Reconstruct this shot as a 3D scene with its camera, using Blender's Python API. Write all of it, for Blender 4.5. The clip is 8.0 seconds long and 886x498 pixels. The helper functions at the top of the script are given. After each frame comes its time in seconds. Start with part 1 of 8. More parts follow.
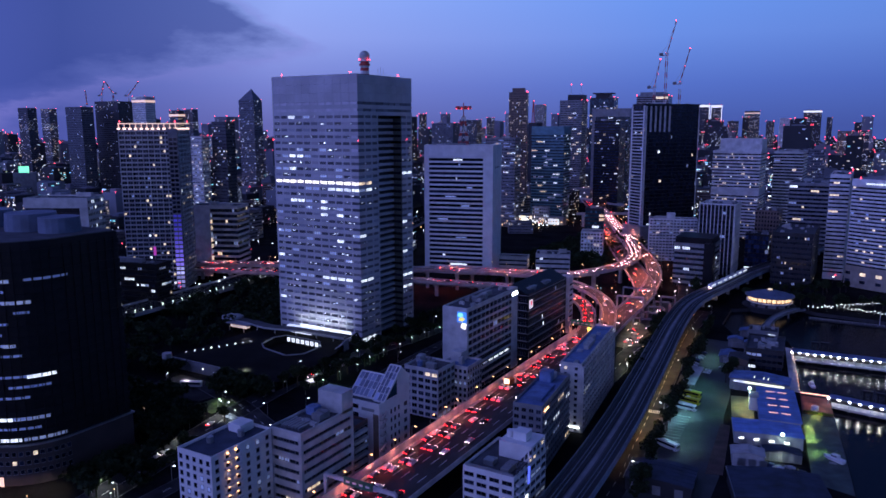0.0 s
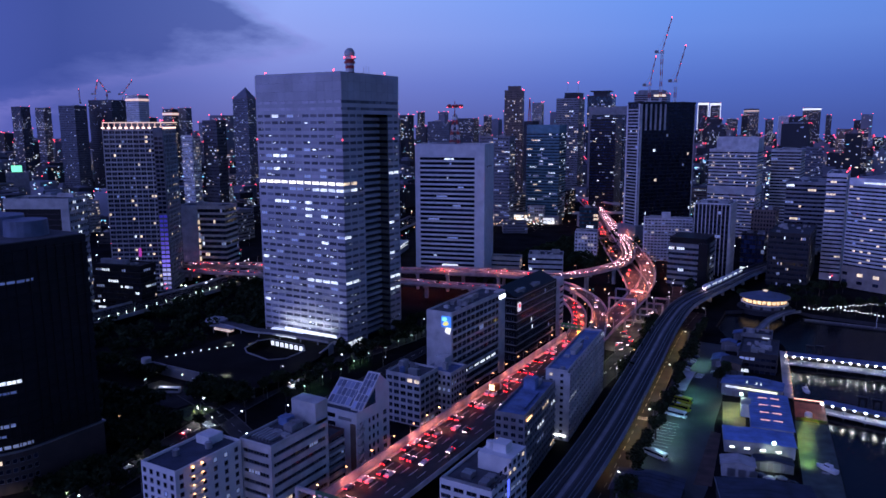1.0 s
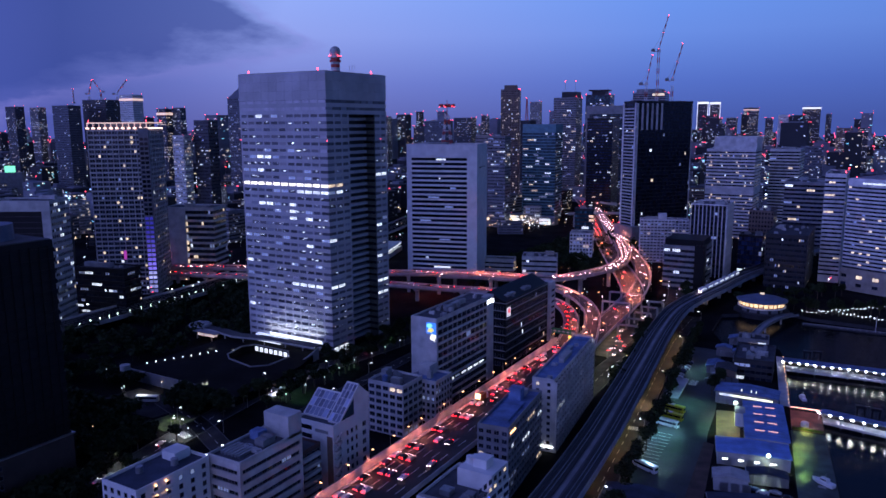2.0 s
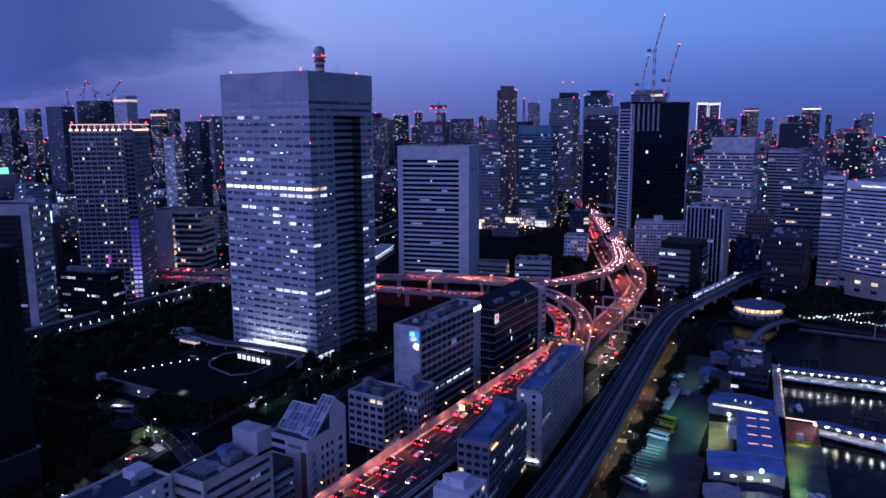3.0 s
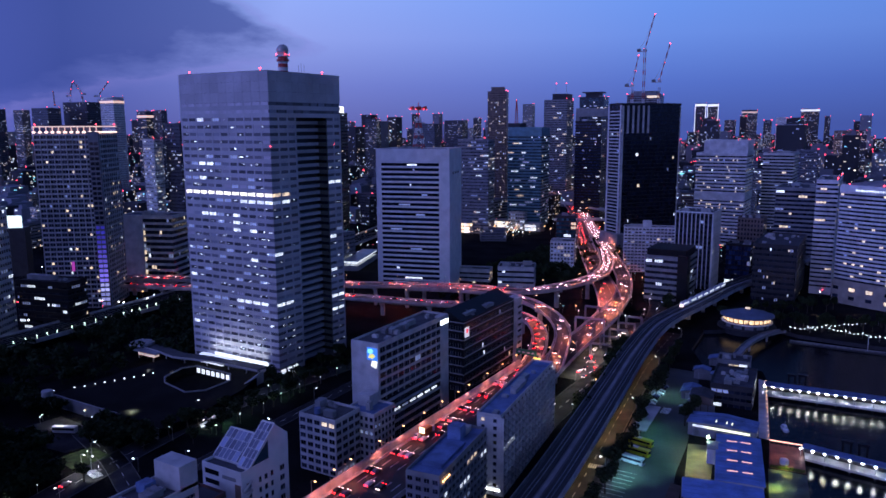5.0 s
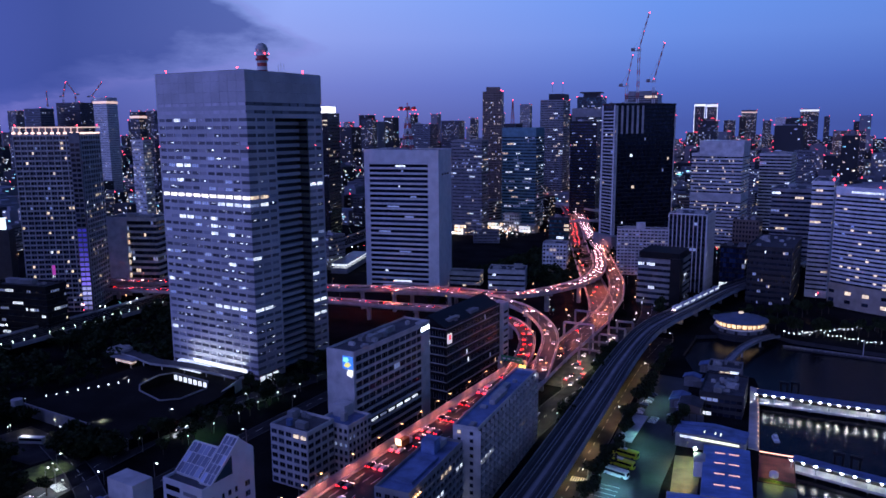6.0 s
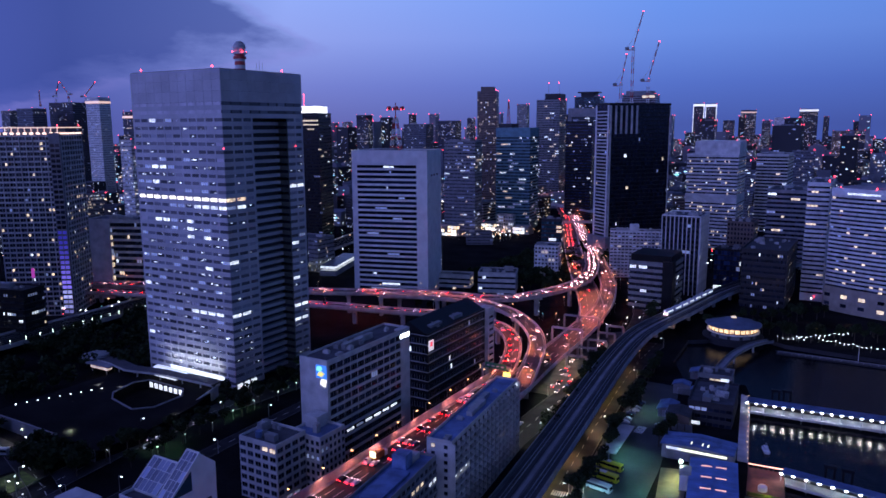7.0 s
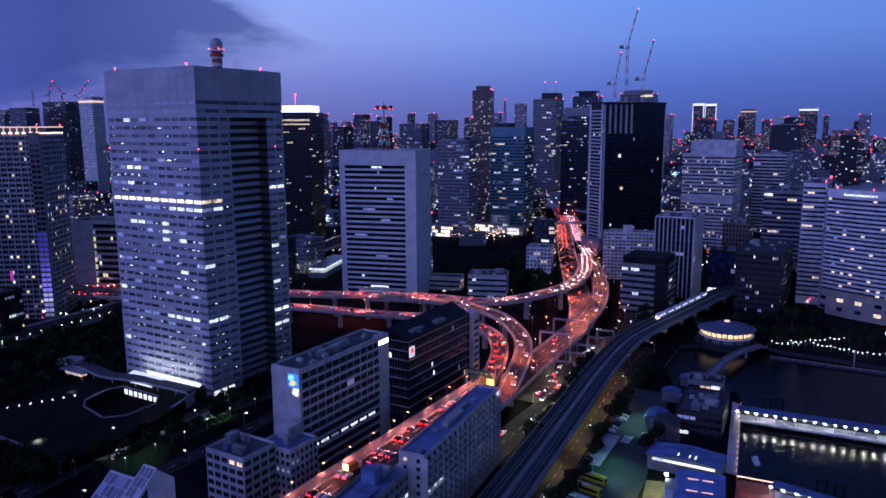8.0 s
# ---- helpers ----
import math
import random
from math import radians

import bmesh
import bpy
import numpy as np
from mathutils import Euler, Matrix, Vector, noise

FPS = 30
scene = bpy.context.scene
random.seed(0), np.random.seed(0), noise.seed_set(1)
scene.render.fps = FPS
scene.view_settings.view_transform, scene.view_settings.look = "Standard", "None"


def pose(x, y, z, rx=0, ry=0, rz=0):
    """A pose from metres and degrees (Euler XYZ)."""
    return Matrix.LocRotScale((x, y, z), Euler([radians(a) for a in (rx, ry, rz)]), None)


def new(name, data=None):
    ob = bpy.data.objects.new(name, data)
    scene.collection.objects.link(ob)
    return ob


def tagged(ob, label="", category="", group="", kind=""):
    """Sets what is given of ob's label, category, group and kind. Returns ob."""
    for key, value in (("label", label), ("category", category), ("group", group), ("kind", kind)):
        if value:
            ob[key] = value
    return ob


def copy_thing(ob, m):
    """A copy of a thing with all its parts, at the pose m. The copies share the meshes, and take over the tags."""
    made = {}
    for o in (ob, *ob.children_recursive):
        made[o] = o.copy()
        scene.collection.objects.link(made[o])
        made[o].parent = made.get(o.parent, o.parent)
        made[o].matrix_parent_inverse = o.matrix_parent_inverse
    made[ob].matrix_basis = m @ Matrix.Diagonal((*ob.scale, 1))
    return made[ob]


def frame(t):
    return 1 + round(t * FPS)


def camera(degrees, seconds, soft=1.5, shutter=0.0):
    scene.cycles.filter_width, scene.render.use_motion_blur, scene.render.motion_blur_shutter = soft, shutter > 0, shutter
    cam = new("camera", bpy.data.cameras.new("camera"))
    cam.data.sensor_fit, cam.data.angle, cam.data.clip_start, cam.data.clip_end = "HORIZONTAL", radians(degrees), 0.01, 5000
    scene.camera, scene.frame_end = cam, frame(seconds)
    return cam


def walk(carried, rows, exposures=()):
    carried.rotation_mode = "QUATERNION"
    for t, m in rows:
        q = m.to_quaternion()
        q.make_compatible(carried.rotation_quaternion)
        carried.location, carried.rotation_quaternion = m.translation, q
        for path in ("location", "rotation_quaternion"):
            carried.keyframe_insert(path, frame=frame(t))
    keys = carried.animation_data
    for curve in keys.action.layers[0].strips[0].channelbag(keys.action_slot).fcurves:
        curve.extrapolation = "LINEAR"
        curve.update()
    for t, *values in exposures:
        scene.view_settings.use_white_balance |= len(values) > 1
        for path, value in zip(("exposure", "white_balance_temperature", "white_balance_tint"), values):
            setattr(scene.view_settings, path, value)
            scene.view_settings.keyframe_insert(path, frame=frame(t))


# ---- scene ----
cam = camera(61.4, 8.0, soft=1.6)
PATH = [  # seconds, place in metres, yaw, pitch, roll in degrees
    (0.0, -0.30, -0.23, 136.07, 30.46, -9.43, 0.13),
    (0.5, 0.63, 6.08, 136.33, 30.45, -9.51, 0.15),
    (1.0, 1.46, 12.50, 136.51, 30.45, -9.57, 0.20),
    (1.5, 1.86, 19.18, 136.72, 30.46, -9.64, 0.25),
    (3.0, 2.98, 39.97, 137.34, 30.51, -9.56, 0.30),
    (3.5, 3.82, 46.80, 137.50, 30.53, -9.53, 0.30),
    (4.0, 4.80, 53.74, 137.59, 30.56, -9.49, 0.31),
    (4.5, 5.64, 60.80, 137.68, 30.55, -9.47, 0.29),
    (6.0, 9.23, 81.85, 137.86, 30.60, -9.43, 0.33),
    (6.5, 10.43, 89.01, 137.95, 30.62, -9.44, 0.32),
    (7.0, 11.60, 96.18, 137.93, 30.63, -9.43, 0.33),
    (7.5, 12.80, 103.30, 137.90, 30.67, -9.42, 0.33),
    (8.0, 13.87, 110.51, 137.92, 30.69, -9.47, 0.33),
]
walk(cam, [(t, pose(x, y, z, 90 + pitch, roll, yaw)) for t, x, y, z, yaw, pitch, roll in PATH])

# ---- world and light ----
world = bpy.data.worlds.new("dusk")
scene.world = world
world.use_nodes = True


def node(tree, kind, **inputs):
    n = tree.nodes.new(kind)
    for key, value in inputs.items():
        n.inputs[key.replace("_", " ")].default_value = value
    return n


def ramp(tree, fac, stops, mode="LINEAR"):
    r = tree.nodes.new("ShaderNodeValToRGB")
    r.color_ramp.interpolation = mode
    while len(r.color_ramp.elements) < len(stops):
        r.color_ramp.elements.new(0.5)
    for e, (p, c) in zip(r.color_ramp.elements, stops):
        e.position, e.color = p, (*c, 1)
    tree.links.new(fac, r.inputs["Fac"])
    return r


def build_world(w):
    """Clear evening sky: brightest ahead, bluer to the east, a dark cloud bank to the west, afterglow behind."""
    t = w.node_tree
    t.nodes.clear()
    link = t.links.new
    out = t.nodes.new("ShaderNodeOutputWorld")
    bg = t.nodes.new("ShaderNodeBackground")
    co = t.nodes.new("ShaderNodeTexCoord")
    sep = t.nodes.new("ShaderNodeSeparateXYZ")
    link(co.outputs["Generated"], sep.inputs[0])

    def along(direction, mul=1.0, add=0.0):
        d = t.nodes.new("ShaderNodeVectorMath")
        d.operation = "DOT_PRODUCT"
        d.inputs[1].default_value = direction
        link(co.outputs["Generated"], d.inputs[0])
        m = node(t, "ShaderNodeMath")
        m.operation = "MULTIPLY_ADD"
        m.inputs[1].default_value, m.inputs[2].default_value = mul, add
        link(d.outputs["Value"], m.inputs[0])
        return m.outputs[0]

    def blend(mode, fac, a, b):
        m = node(t, "ShaderNodeMixRGB", Fac=1.0)
        m.blend_type = mode
        for socket, value in (("Fac", fac), ("Color1", a), ("Color2", b)):
            if isinstance(value, tuple):
                m.inputs[socket].default_value = (*value, 1)
            elif value is not None:
                link(value, m.inputs[socket])
        return m.outputs[0]

    def summed(a, b):
        m = t.nodes.new("ShaderNodeMath")
        link(a, m.inputs[0])
        link(b, m.inputs[1])
        return m.outputs[0]

    base = ramp(t, sep.outputs["Z"], [(0.0, (0.135, 0.145, 0.45)), (0.05, (0.185, 0.225, 0.64)), (0.11, (0.29, 0.37, 0.86)), (0.17, (0.30, 0.43, 0.97)), (0.30, (0.055, 0.09, 0.30)), (1.0, (0.006, 0.012, 0.05))]).outputs[0]
    east = ramp(t, along((0.86, 0.51, 0), 0.5, 0.5), [(0.40, (1, 1, 1)), (0.64, (0.50, 0.74, 0.92)), (0.80, (0.40, 0.62, 0.80))]).outputs[0]
    col = blend("MULTIPLY", None, base, east)
    # a blue veil thickening westwards, and a dark torn cloud bank high in it
    mp = node(t, "ShaderNodeMapping", Scale=(3.0, 3.0, 9.0), Location=(0.6, 0.2, 0.3))
    link(co.outputs["Generated"], mp.inputs[0])
    nz = node(t, "ShaderNodeTexNoise", Scale=2.2, Detail=8.0, Roughness=0.58)
    link(mp.outputs[0], nz.inputs["Vector"])

    def least(a, b):
        m = t.nodes.new("ShaderNodeMath")
        m.operation = "MINIMUM"
        link(a, m.inputs[0])
        link(b, m.inputs[1])
        return m.outputs[0]

    torn = node(t, "ShaderNodeMath")
    torn.operation = "MULTIPLY_ADD"
    torn.inputs[1].default_value, torn.inputs[2].default_value = 2.2, -1.1
    link(nz.outputs["Fac"], torn.inputs[0])
    veil = ramp(t, summed(along((-0.862, -0.507, 0), 1.0, 0.0), along((0, 0, 0.3), 1.0, 0.0)), [(0.24, (0, 0, 0)), (0.56, (1, 1, 1))]).outputs[0]
    col = blend("MIX", veil, col, (0.044, 0.072, 0.35))
    west = along((-0.862, -0.507, 0), 12.0, -2.35)
    low = along((-0.215, -0.127, 1), 20.0, -3.04)
    high = along((-0.862, -0.507, -1.5), 22.0, -0.62)
    bank = summed(least(least(west, low), high), torn.outputs[0])
    shift = node(t, "ShaderNodeMath")
    shift.inputs[1].default_value = 0.5
    link(bank, shift.inputs[0])
    rim = ramp(t, shift.outputs[0], [(0.0, (0, 0, 0)), (0.38, (0.32, 0.32, 0.32)), (0.55, (0, 0, 0))]).outputs[0]
    col = blend("MIX", rim, col, (0.20, 0.20, 0.60))
    dark = ramp(t, shift.outputs[0], [(0.36, (0, 0, 0)), (1.0, (0.74, 0.74, 0.74))]).outputs[0]
    col = blend("MIX", dark, col, (0.034, 0.062, 0.30))
    # afterglow of the sunset, behind the viewer
    after = ramp(t, along((-0.62, -0.78, 0.08)), [(0.1, (1, 1, 1)), (0.75, (5.4, 4.1, 3.2)), (1.0, (12.0, 8.7, 5.9))]).outputs[0]
    col = blend("MULTIPLY", None, col, after)
    link(col, bg.inputs["Color"])
    link(bg.outputs[0], out.inputs[0])


build_world(world)


# ---- materials ----
def material(name, colour, rough=0.7, metal=0.0, grain=0.0, scale=3.0, stain=0.12, spec=0.5):
    """A painted, mineral or metal surface with stains at two scales and fine relief."""
    m = bpy.data.materials.new(name)
    m.use_nodes = True
    t = m.node_tree
    b = t.nodes["Principled BSDF"]
    b.inputs["Roughness"].default_value = rough
    b.inputs["Metallic"].default_value = metal
    b.inputs["Specular IOR Level"].default_value = spec
    link = t.links.new
    co = t.nodes.new("ShaderNodeTexCoord")
    n1 = node(t, "ShaderNodeTexNoise", Scale=scale, Detail=4.0)
    n2 = node(t, "ShaderNodeTexNoise", Scale=scale * 0.06, Detail=3.0)
    info = t.nodes.new("ShaderNodeObjectInfo")
    for n in (n1, n2):
        link(co.outputs["Object"], n.inputs["Vector"])
    dark = tuple(c * (1 - 2.2 * stain) for c in colour)
    lite = tuple(min(1, c * (1 + 1.4 * stain)) for c in colour)
    r = ramp(t, n2.outputs["Fac"], [(0.3, dark), (0.7, lite)])
    fine = ramp(t, n1.outputs["Fac"], [(0.35, (1 - stain,) * 3), (0.65, (1, 1, 1))])
    mix = node(t, "ShaderNodeMixRGB", Fac=1.0)
    mix.blend_type = "MULTIPLY"
    link(r.outputs[0], mix.inputs["Color1"])
    link(fine.outputs[0], mix.inputs["Color2"])
    hsv = node(t, "ShaderNodeHueSaturation")
    vr = node(t, "ShaderNodeMapRange", To_Min=1 - stain, To_Max=1 + stain)
    link(info.outputs["Random"], vr.inputs["Value"])
    link(vr.outputs[0], hsv.inputs["Value"])
    link(mix.outputs[0], hsv.inputs["Color"])
    link(hsv.outputs[0], b.inputs["Base Color"])
    if grain:
        bump = node(t, "ShaderNodeBump", Strength=grain, Distance=0.1)
        link(n1.outputs["Fac"], bump.inputs["Height"])
        link(bump.outputs[0], b.inputs["Normal"])
    return m


def glazing(name, tint, rough=0.1):
    m = bpy.data.materials.new(name)
    m.use_nodes = True
    t = m.node_tree
    b = t.nodes["Principled BSDF"]
    b.inputs["Roughness"].default_value = rough
    b.inputs["Specular IOR Level"].default_value = 0.4
    geo = t.nodes.new("ShaderNodeNewGeometry")
    info = t.nodes.new("ShaderNodeObjectInfo")
    add = t.nodes.new("ShaderNodeMath")
    t.links.new(geo.outputs["Random Per Island"], add.inputs[0])
    t.links.new(info.outputs["Random"], add.inputs[1])
    fr = t.nodes.new("ShaderNodeMath")
    fr.operation = "FRACT"
    t.links.new(add.outputs[0], fr.inputs[0])
    r = ramp(t, fr.outputs[0], [(0.0, tuple(c * 0.4 for c in tint)), (0.7, tint), (1.0, tuple(c * 2.5 for c in tint))])
    t.links.new(r.outputs[0], b.inputs["Base Color"])
    return m


def glow(name, colour, power):
    m = bpy.data.materials.new(name)
    m.use_nodes = True
    b = m.node_tree.nodes["Principled BSDF"]
    b.inputs["Base Color"].default_value = (*[min(1, c) for c in colour], 1)
    b.inputs["Emission Color"].default_value = (*colour, 1)
    b.inputs["Emission Strength"].default_value = power
    return m


def lit_window(name, colour, power):
    """A lit room behind glass: uneven, with ceiling lamps brighter than the rest."""
    m = glow(name, colour, power)
    t = m.node_tree
    co = t.nodes.new("ShaderNodeTexCoord")
    n = node(t, "ShaderNodeTexNoise", Scale=0.55, Detail=3.0)
    info = t.nodes.new("ShaderNodeObjectInfo")
    geo = t.nodes.new("ShaderNodeNewGeometry")
    t.links.new(geo.outputs["Position"], n.inputs["Vector"])
    r = node(t, "ShaderNodeMapRange", From_Min=0.3, From_Max=0.7, To_Min=0.25 * power, To_Max=1.7 * power)
    t.links.new(n.outputs["Fac"], r.inputs["Value"])
    t.links.new(r.outputs[0], t.nodes["Principled BSDF"].inputs["Emission Strength"])
    return m


M_CONC = material("pale_concrete", (0.42, 0.41, 0.40), 0.8, grain=0.2)
M_PALE = material("pale_tile", (0.55, 0.54, 0.53), 0.6, grain=0.1)
M_WHITE = material("white_paint", (0.72, 0.71, 0.70), 0.6, grain=0.05, stain=0.06)
M_GREY = material("grey_cladding", (0.25, 0.25, 0.26), 0.55)
M_DARK = material("dark_cladding", (0.04, 0.04, 0.047), 0.5, spec=0.3)
M_BLACK = material("black_cladding", (0.012, 0.012, 0.015), 0.4, spec=0.25)
M_BROWN = material("brown_tile", (0.18, 0.13, 0.11), 0.6)
M_ROOF = material("roof_membrane", (0.065, 0.068, 0.078), 0.85, grain=0.3, stain=0.2)
M_BLUEROOF = material("blue_roof_paint", (0.13, 0.20, 0.38), 0.6, stain=0.2)
M_METAL = material("galvanised_metal", (0.45, 0.46, 0.48), 0.4, metal=0.8)
M_ASPH = material("asphalt", (0.04, 0.04, 0.043), 0.85, spec=0.15, grain=0.3, scale=2.0, stain=0.25)
M_DECK = material("road_asphalt", (0.078, 0.07, 0.068), 0.75, grain=0.2, scale=2.0, stain=0.2)
M_DECKD = material("dark_road_asphalt", (0.052, 0.048, 0.047), 0.7, grain=0.2, scale=2.0, stain=0.25)
M_GROUND = material("ground", (0.012, 0.012, 0.013), 0.95, scale=0.6, stain=0.3, spec=0.02)
M_PARAPET = material("parapet_concrete", (0.50, 0.46, 0.45), 0.75, stain=0.15)
M_LINE = material("road_paint", (0.75, 0.75, 0.72), 0.6)
M_RED = material("signal_red_paint", (0.55, 0.05, 0.04), 0.5)
M_BEACON = glow("beacon_red", (1.0, 0.05, 0.09), 8.0)
M_LAMPW = glow("lamp_white", (0.85, 0.93, 1.0), 7.0)
M_LAMPO = glow("lamp_sodium", (1.0, 0.50, 0.22), 7.0)
M_LITW = lit_window("lit_window_white", (0.80, 0.88, 1.0), 1.15)
M_LITY = lit_window("lit_window_warm", (1.0, 0.76, 0.52), 0.85)
M_LITD = lit_window("lit_window_dim", (0.66, 0.76, 1.0), 0.15)
M_LITC = lit_window("lit_window_teal", (0.30, 0.85, 1.0), 0.9)
M_LITB = lit_window("lit_window_blue", (0.28, 0.28, 1.0), 0.7)
M_PANE = glazing("window_glass", (0.014, 0.018, 0.03))
M_TEAL = glazing("teal_glass", (0.03, 0.08, 0.105))
M_TEALW = material("teal_panel", (0.11, 0.24, 0.29), 0.5)
# Tower pane tint is raised to include the sky it would reflect.
M_TWGLASS = glazing("tower_glass", (0.155, 0.155, 0.18), 0.3)
M_BLUEG = glazing("blue_glass", (0.015, 0.03, 0.09))
M_BLACKG = glazing("black_glass", (0.010, 0.013, 0.024), 0.12)
M_PALEGLASS = glazing("sky_pale_glass", (0.26, 0.24, 0.26), 0.3)
M_FRAME = material("window_frame_metal", (0.22, 0.22, 0.24), 0.5, metal=0.3)
LIT = {"w": M_LITW, "y": M_LITY, "d": M_LITD, "b": M_LITB}


# ---- mesh tools ----
class Geo:
    """Collects boxes, quads and prisms for one mesh."""

    def __init__(self):
        self.v, self.f = [], []

    def quad(self, *p):
        n = len(self.v)
        self.v += [tuple(q) for q in p]
        self.f.append(tuple(range(n, n + len(p))))
        return self

    def box(self, x0, y0, z0, x1, y1, z1):
        n = len(self.v)
        self.v += [(x0, y0, z0), (x1, y0, z0), (x1, y1, z0), (x0, y1, z0), (x0, y0, z1), (x1, y0, z1), (x1, y1, z1), (x0, y1, z1)]
        self.f += [tuple(n + i for i in q) for q in ((3, 2, 1, 0), (4, 5, 6, 7), (0, 1, 5, 4), (1, 2, 6, 5), (2, 3, 7, 6), (3, 0, 4, 7))]
        return self

    def prism(self, pts, z0, z1):
        n, k = len(self.v), len(pts)
        self.v += [(x, y, z0) for x, y in pts] + [(x, y, z1) for x, y in pts]
        self.f += [tuple(range(n + k - 1, n - 1, -1)), tuple(range(n + k, n + 2 * k))]
        self.f += [(n + i, n + (i + 1) % k, n + k + (i + 1) % k, n + k + i) for i in range(k)]
        return self

    def tube(self, x, y, z0, z1, r0, r1=None, k=10):
        r1 = r0 if r1 is None else r1
        n = len(self.v)
        ring = [(math.cos(6.28319 * i / k), math.sin(6.28319 * i / k)) for i in range(k)]
        self.v += [(x + r0 * c, y + r0 * s, z0) for c, s in ring] + [(x + r1 * c, y + r1 * s, z1) for c, s in ring]
        self.f += [tuple(range(n + k - 1, n - 1, -1)), tuple(range(n + k, n + 2 * k))]
        self.f += [(n + i, n + (i + 1) % k, n + k + (i + 1) % k, n + k + i) for i in range(k)]
        return self

    def ball(self, x, y, z, r, k=8, flat=1.0):
        rows = max(4, k // 2)
        for j in range(rows):
            a0, a1 = math.pi * (j / rows - 0.5), math.pi * ((j + 1) / rows - 0.5)
            for i in range(k):
                b0, b1 = 6.28319 * i / k, 6.28319 * (i + 1) / k
                p = [(x + r * math.cos(a) * math.cos(b), y + r * math.cos(a) * math.sin(b), z + flat * r * math.sin(a)) for a, b in ((a0, b0), (a0, b1), (a1, b1), (a1, b0))]
                self.quad(*p)
        return self

    def bar(self, a, b, r):
        """A square bar from a to b."""
        a, b = Vector(a), Vector(b)
        d = (b - a).normalized()
        s = d.cross(Vector((0, 0, 1)))
        s = (s if s.length > 0.01 else Vector((1, 0, 0))).normalized() * r
        u = s.cross(d).normalized() * r
        n = len(self.v)
        for q in (a, b):
            self.v += [tuple(q + s + u), tuple(q - s + u), tuple(q - s - u), tuple(q + s - u)]
        self.f += [tuple(n + i for i in q) for q in ((0, 1, 2, 3), (7, 6, 5, 4), (0, 4, 5, 1), (1, 5, 6, 2), (2, 6, 7, 3), (3, 7, 4, 0))]
        return self

    def mesh(self, name, mat):
        me = bpy.data.meshes.new(name)
        me.from_pydata(self.v, [], self.f)
        me.materials.append(mat)
        return me


def part(name, geo, mat, parent, label=""):
    ob = new(name, geo.mesh(name, mat) if isinstance(geo, Geo) else geo)
    ob.parent = parent
    return tagged(ob, label) if label else ob


def thing(name, x, y, z, turn, label, category, group="", kind=""):
    ob = new(name)
    ob.empty_display_size = 0.5
    ob.matrix_basis = pose(x, y, z, 0, 0, turn)
    return tagged(ob, label, category, group, kind)


def solid(name, geo, mat, label, category, kind="", group=""):
    return tagged(new(name, geo.mesh(name, mat)), label, category, group, kind)


# ---- ground, water ----
WATER = [(600, 592), (22, 591), (-34, 596), (-52, 607), (-68, 601), (-80, 584), (-90, 577), (-88, 530), (-75, 500), (-44, 506), (-39, 488), (-27.5, 407), (-14, 405.5), (-10.5, 378), (-3.5, 332), (1, 298), (10, 200), (15, 0), (20, -300), (600, -300)]


def ground():
    outer = [(-4900, -4900), (4900, -4900), (4900, 4900), (-4900, 4900)]
    from mathutils.geometry import tessellate_polygon
    loops = [[Vector((x, y, 0)) for x, y in outer], [Vector((x, y, 0)) for x, y in reversed(WATER)]]
    g = Geo()
    g.v = [tuple(p) for lp in loops for p in lp]
    g.f = [tuple(t) for t in tessellate_polygon(loops)]
    me = g.mesh("ground", M_GROUND)
    bm = bmesh.new()
    bm.from_mesh(me)
    for f in bm.faces:
        if f.normal.z < 0:
            f.normal_flip()
    bm.to_mesh(me)
    bm.free()
    tagged(new("ground", me), "dark paved city ground around the buildings", "ground", kind="structure")
    q = Geo()
    k = len(WATER)
    for i in range(k):
        (x0, y0), (x1, y1) = WATER[i], WATER[(i + 1) % k]
        q.quad((x0, y0, -6), (x1, y1, -6), (x1, y1, 0), (x0, y0, 0))
    solid("quay_wall", q, M_DARK, "concrete quay wall along the harbour basin", "quay wall", "structure")


ground()


def water_material():
    m = bpy.data.materials.new("harbour_water")
    m.use_nodes = True
    t = m.node_tree
    t.nodes.remove(t.nodes["Principled BSDF"])
    deep = t.nodes.new("ShaderNodeBsdfDiffuse")
    deep.inputs["Color"].default_value = (0.002, 0.003, 0.005, 1)
    b = t.nodes.new("ShaderNodeBsdfGlossy")
    b.inputs["Roughness"].default_value = 0.17
    mixed = t.nodes.new("ShaderNodeMixShader")
    mixed.inputs[0].default_value = 0.10
    t.links.new(deep.outputs[0], mixed.inputs[1])
    t.links.new(b.outputs[0], mixed.inputs[2])
    t.links.new(mixed.outputs[0], t.nodes["Material Output"].inputs[0])
    co = t.nodes.new("ShaderNodeTexCoord")
    n1 = node(t, "ShaderNodeTexNoise", Scale=0.55, Detail=5.0, Roughness=0.6)
    n2 = node(t, "ShaderNodeTexNoise", Scale=0.12, Detail=2.0)
    add = t.nodes.new("ShaderNodeMath")
    t.links.new(co.outputs["Object"], n1.inputs["Vector"])
    t.links.new(co.outputs["Object"], n2.inputs["Vector"])
    t.links.new(n1.outputs["Fac"], add.inputs[0])
    t.links.new(n2.outputs["Fac"], add.inputs[1])
    bump = node(t, "ShaderNodeBump", Strength=0.22, Distance=0.35)
    t.links.new(add.outputs[0], bump.inputs["Height"])
    t.links.new(bump.outputs[0], b.inputs["Normal"])
    return m


g = Geo().quad((-95, -300, -2.5), (600, -300, -2.5), (600, 612, -2.5), (-95, 612, -2.5))
solid("water", g, water_material(), "dark rippled harbour water reflecting lamps", "water", "structure")


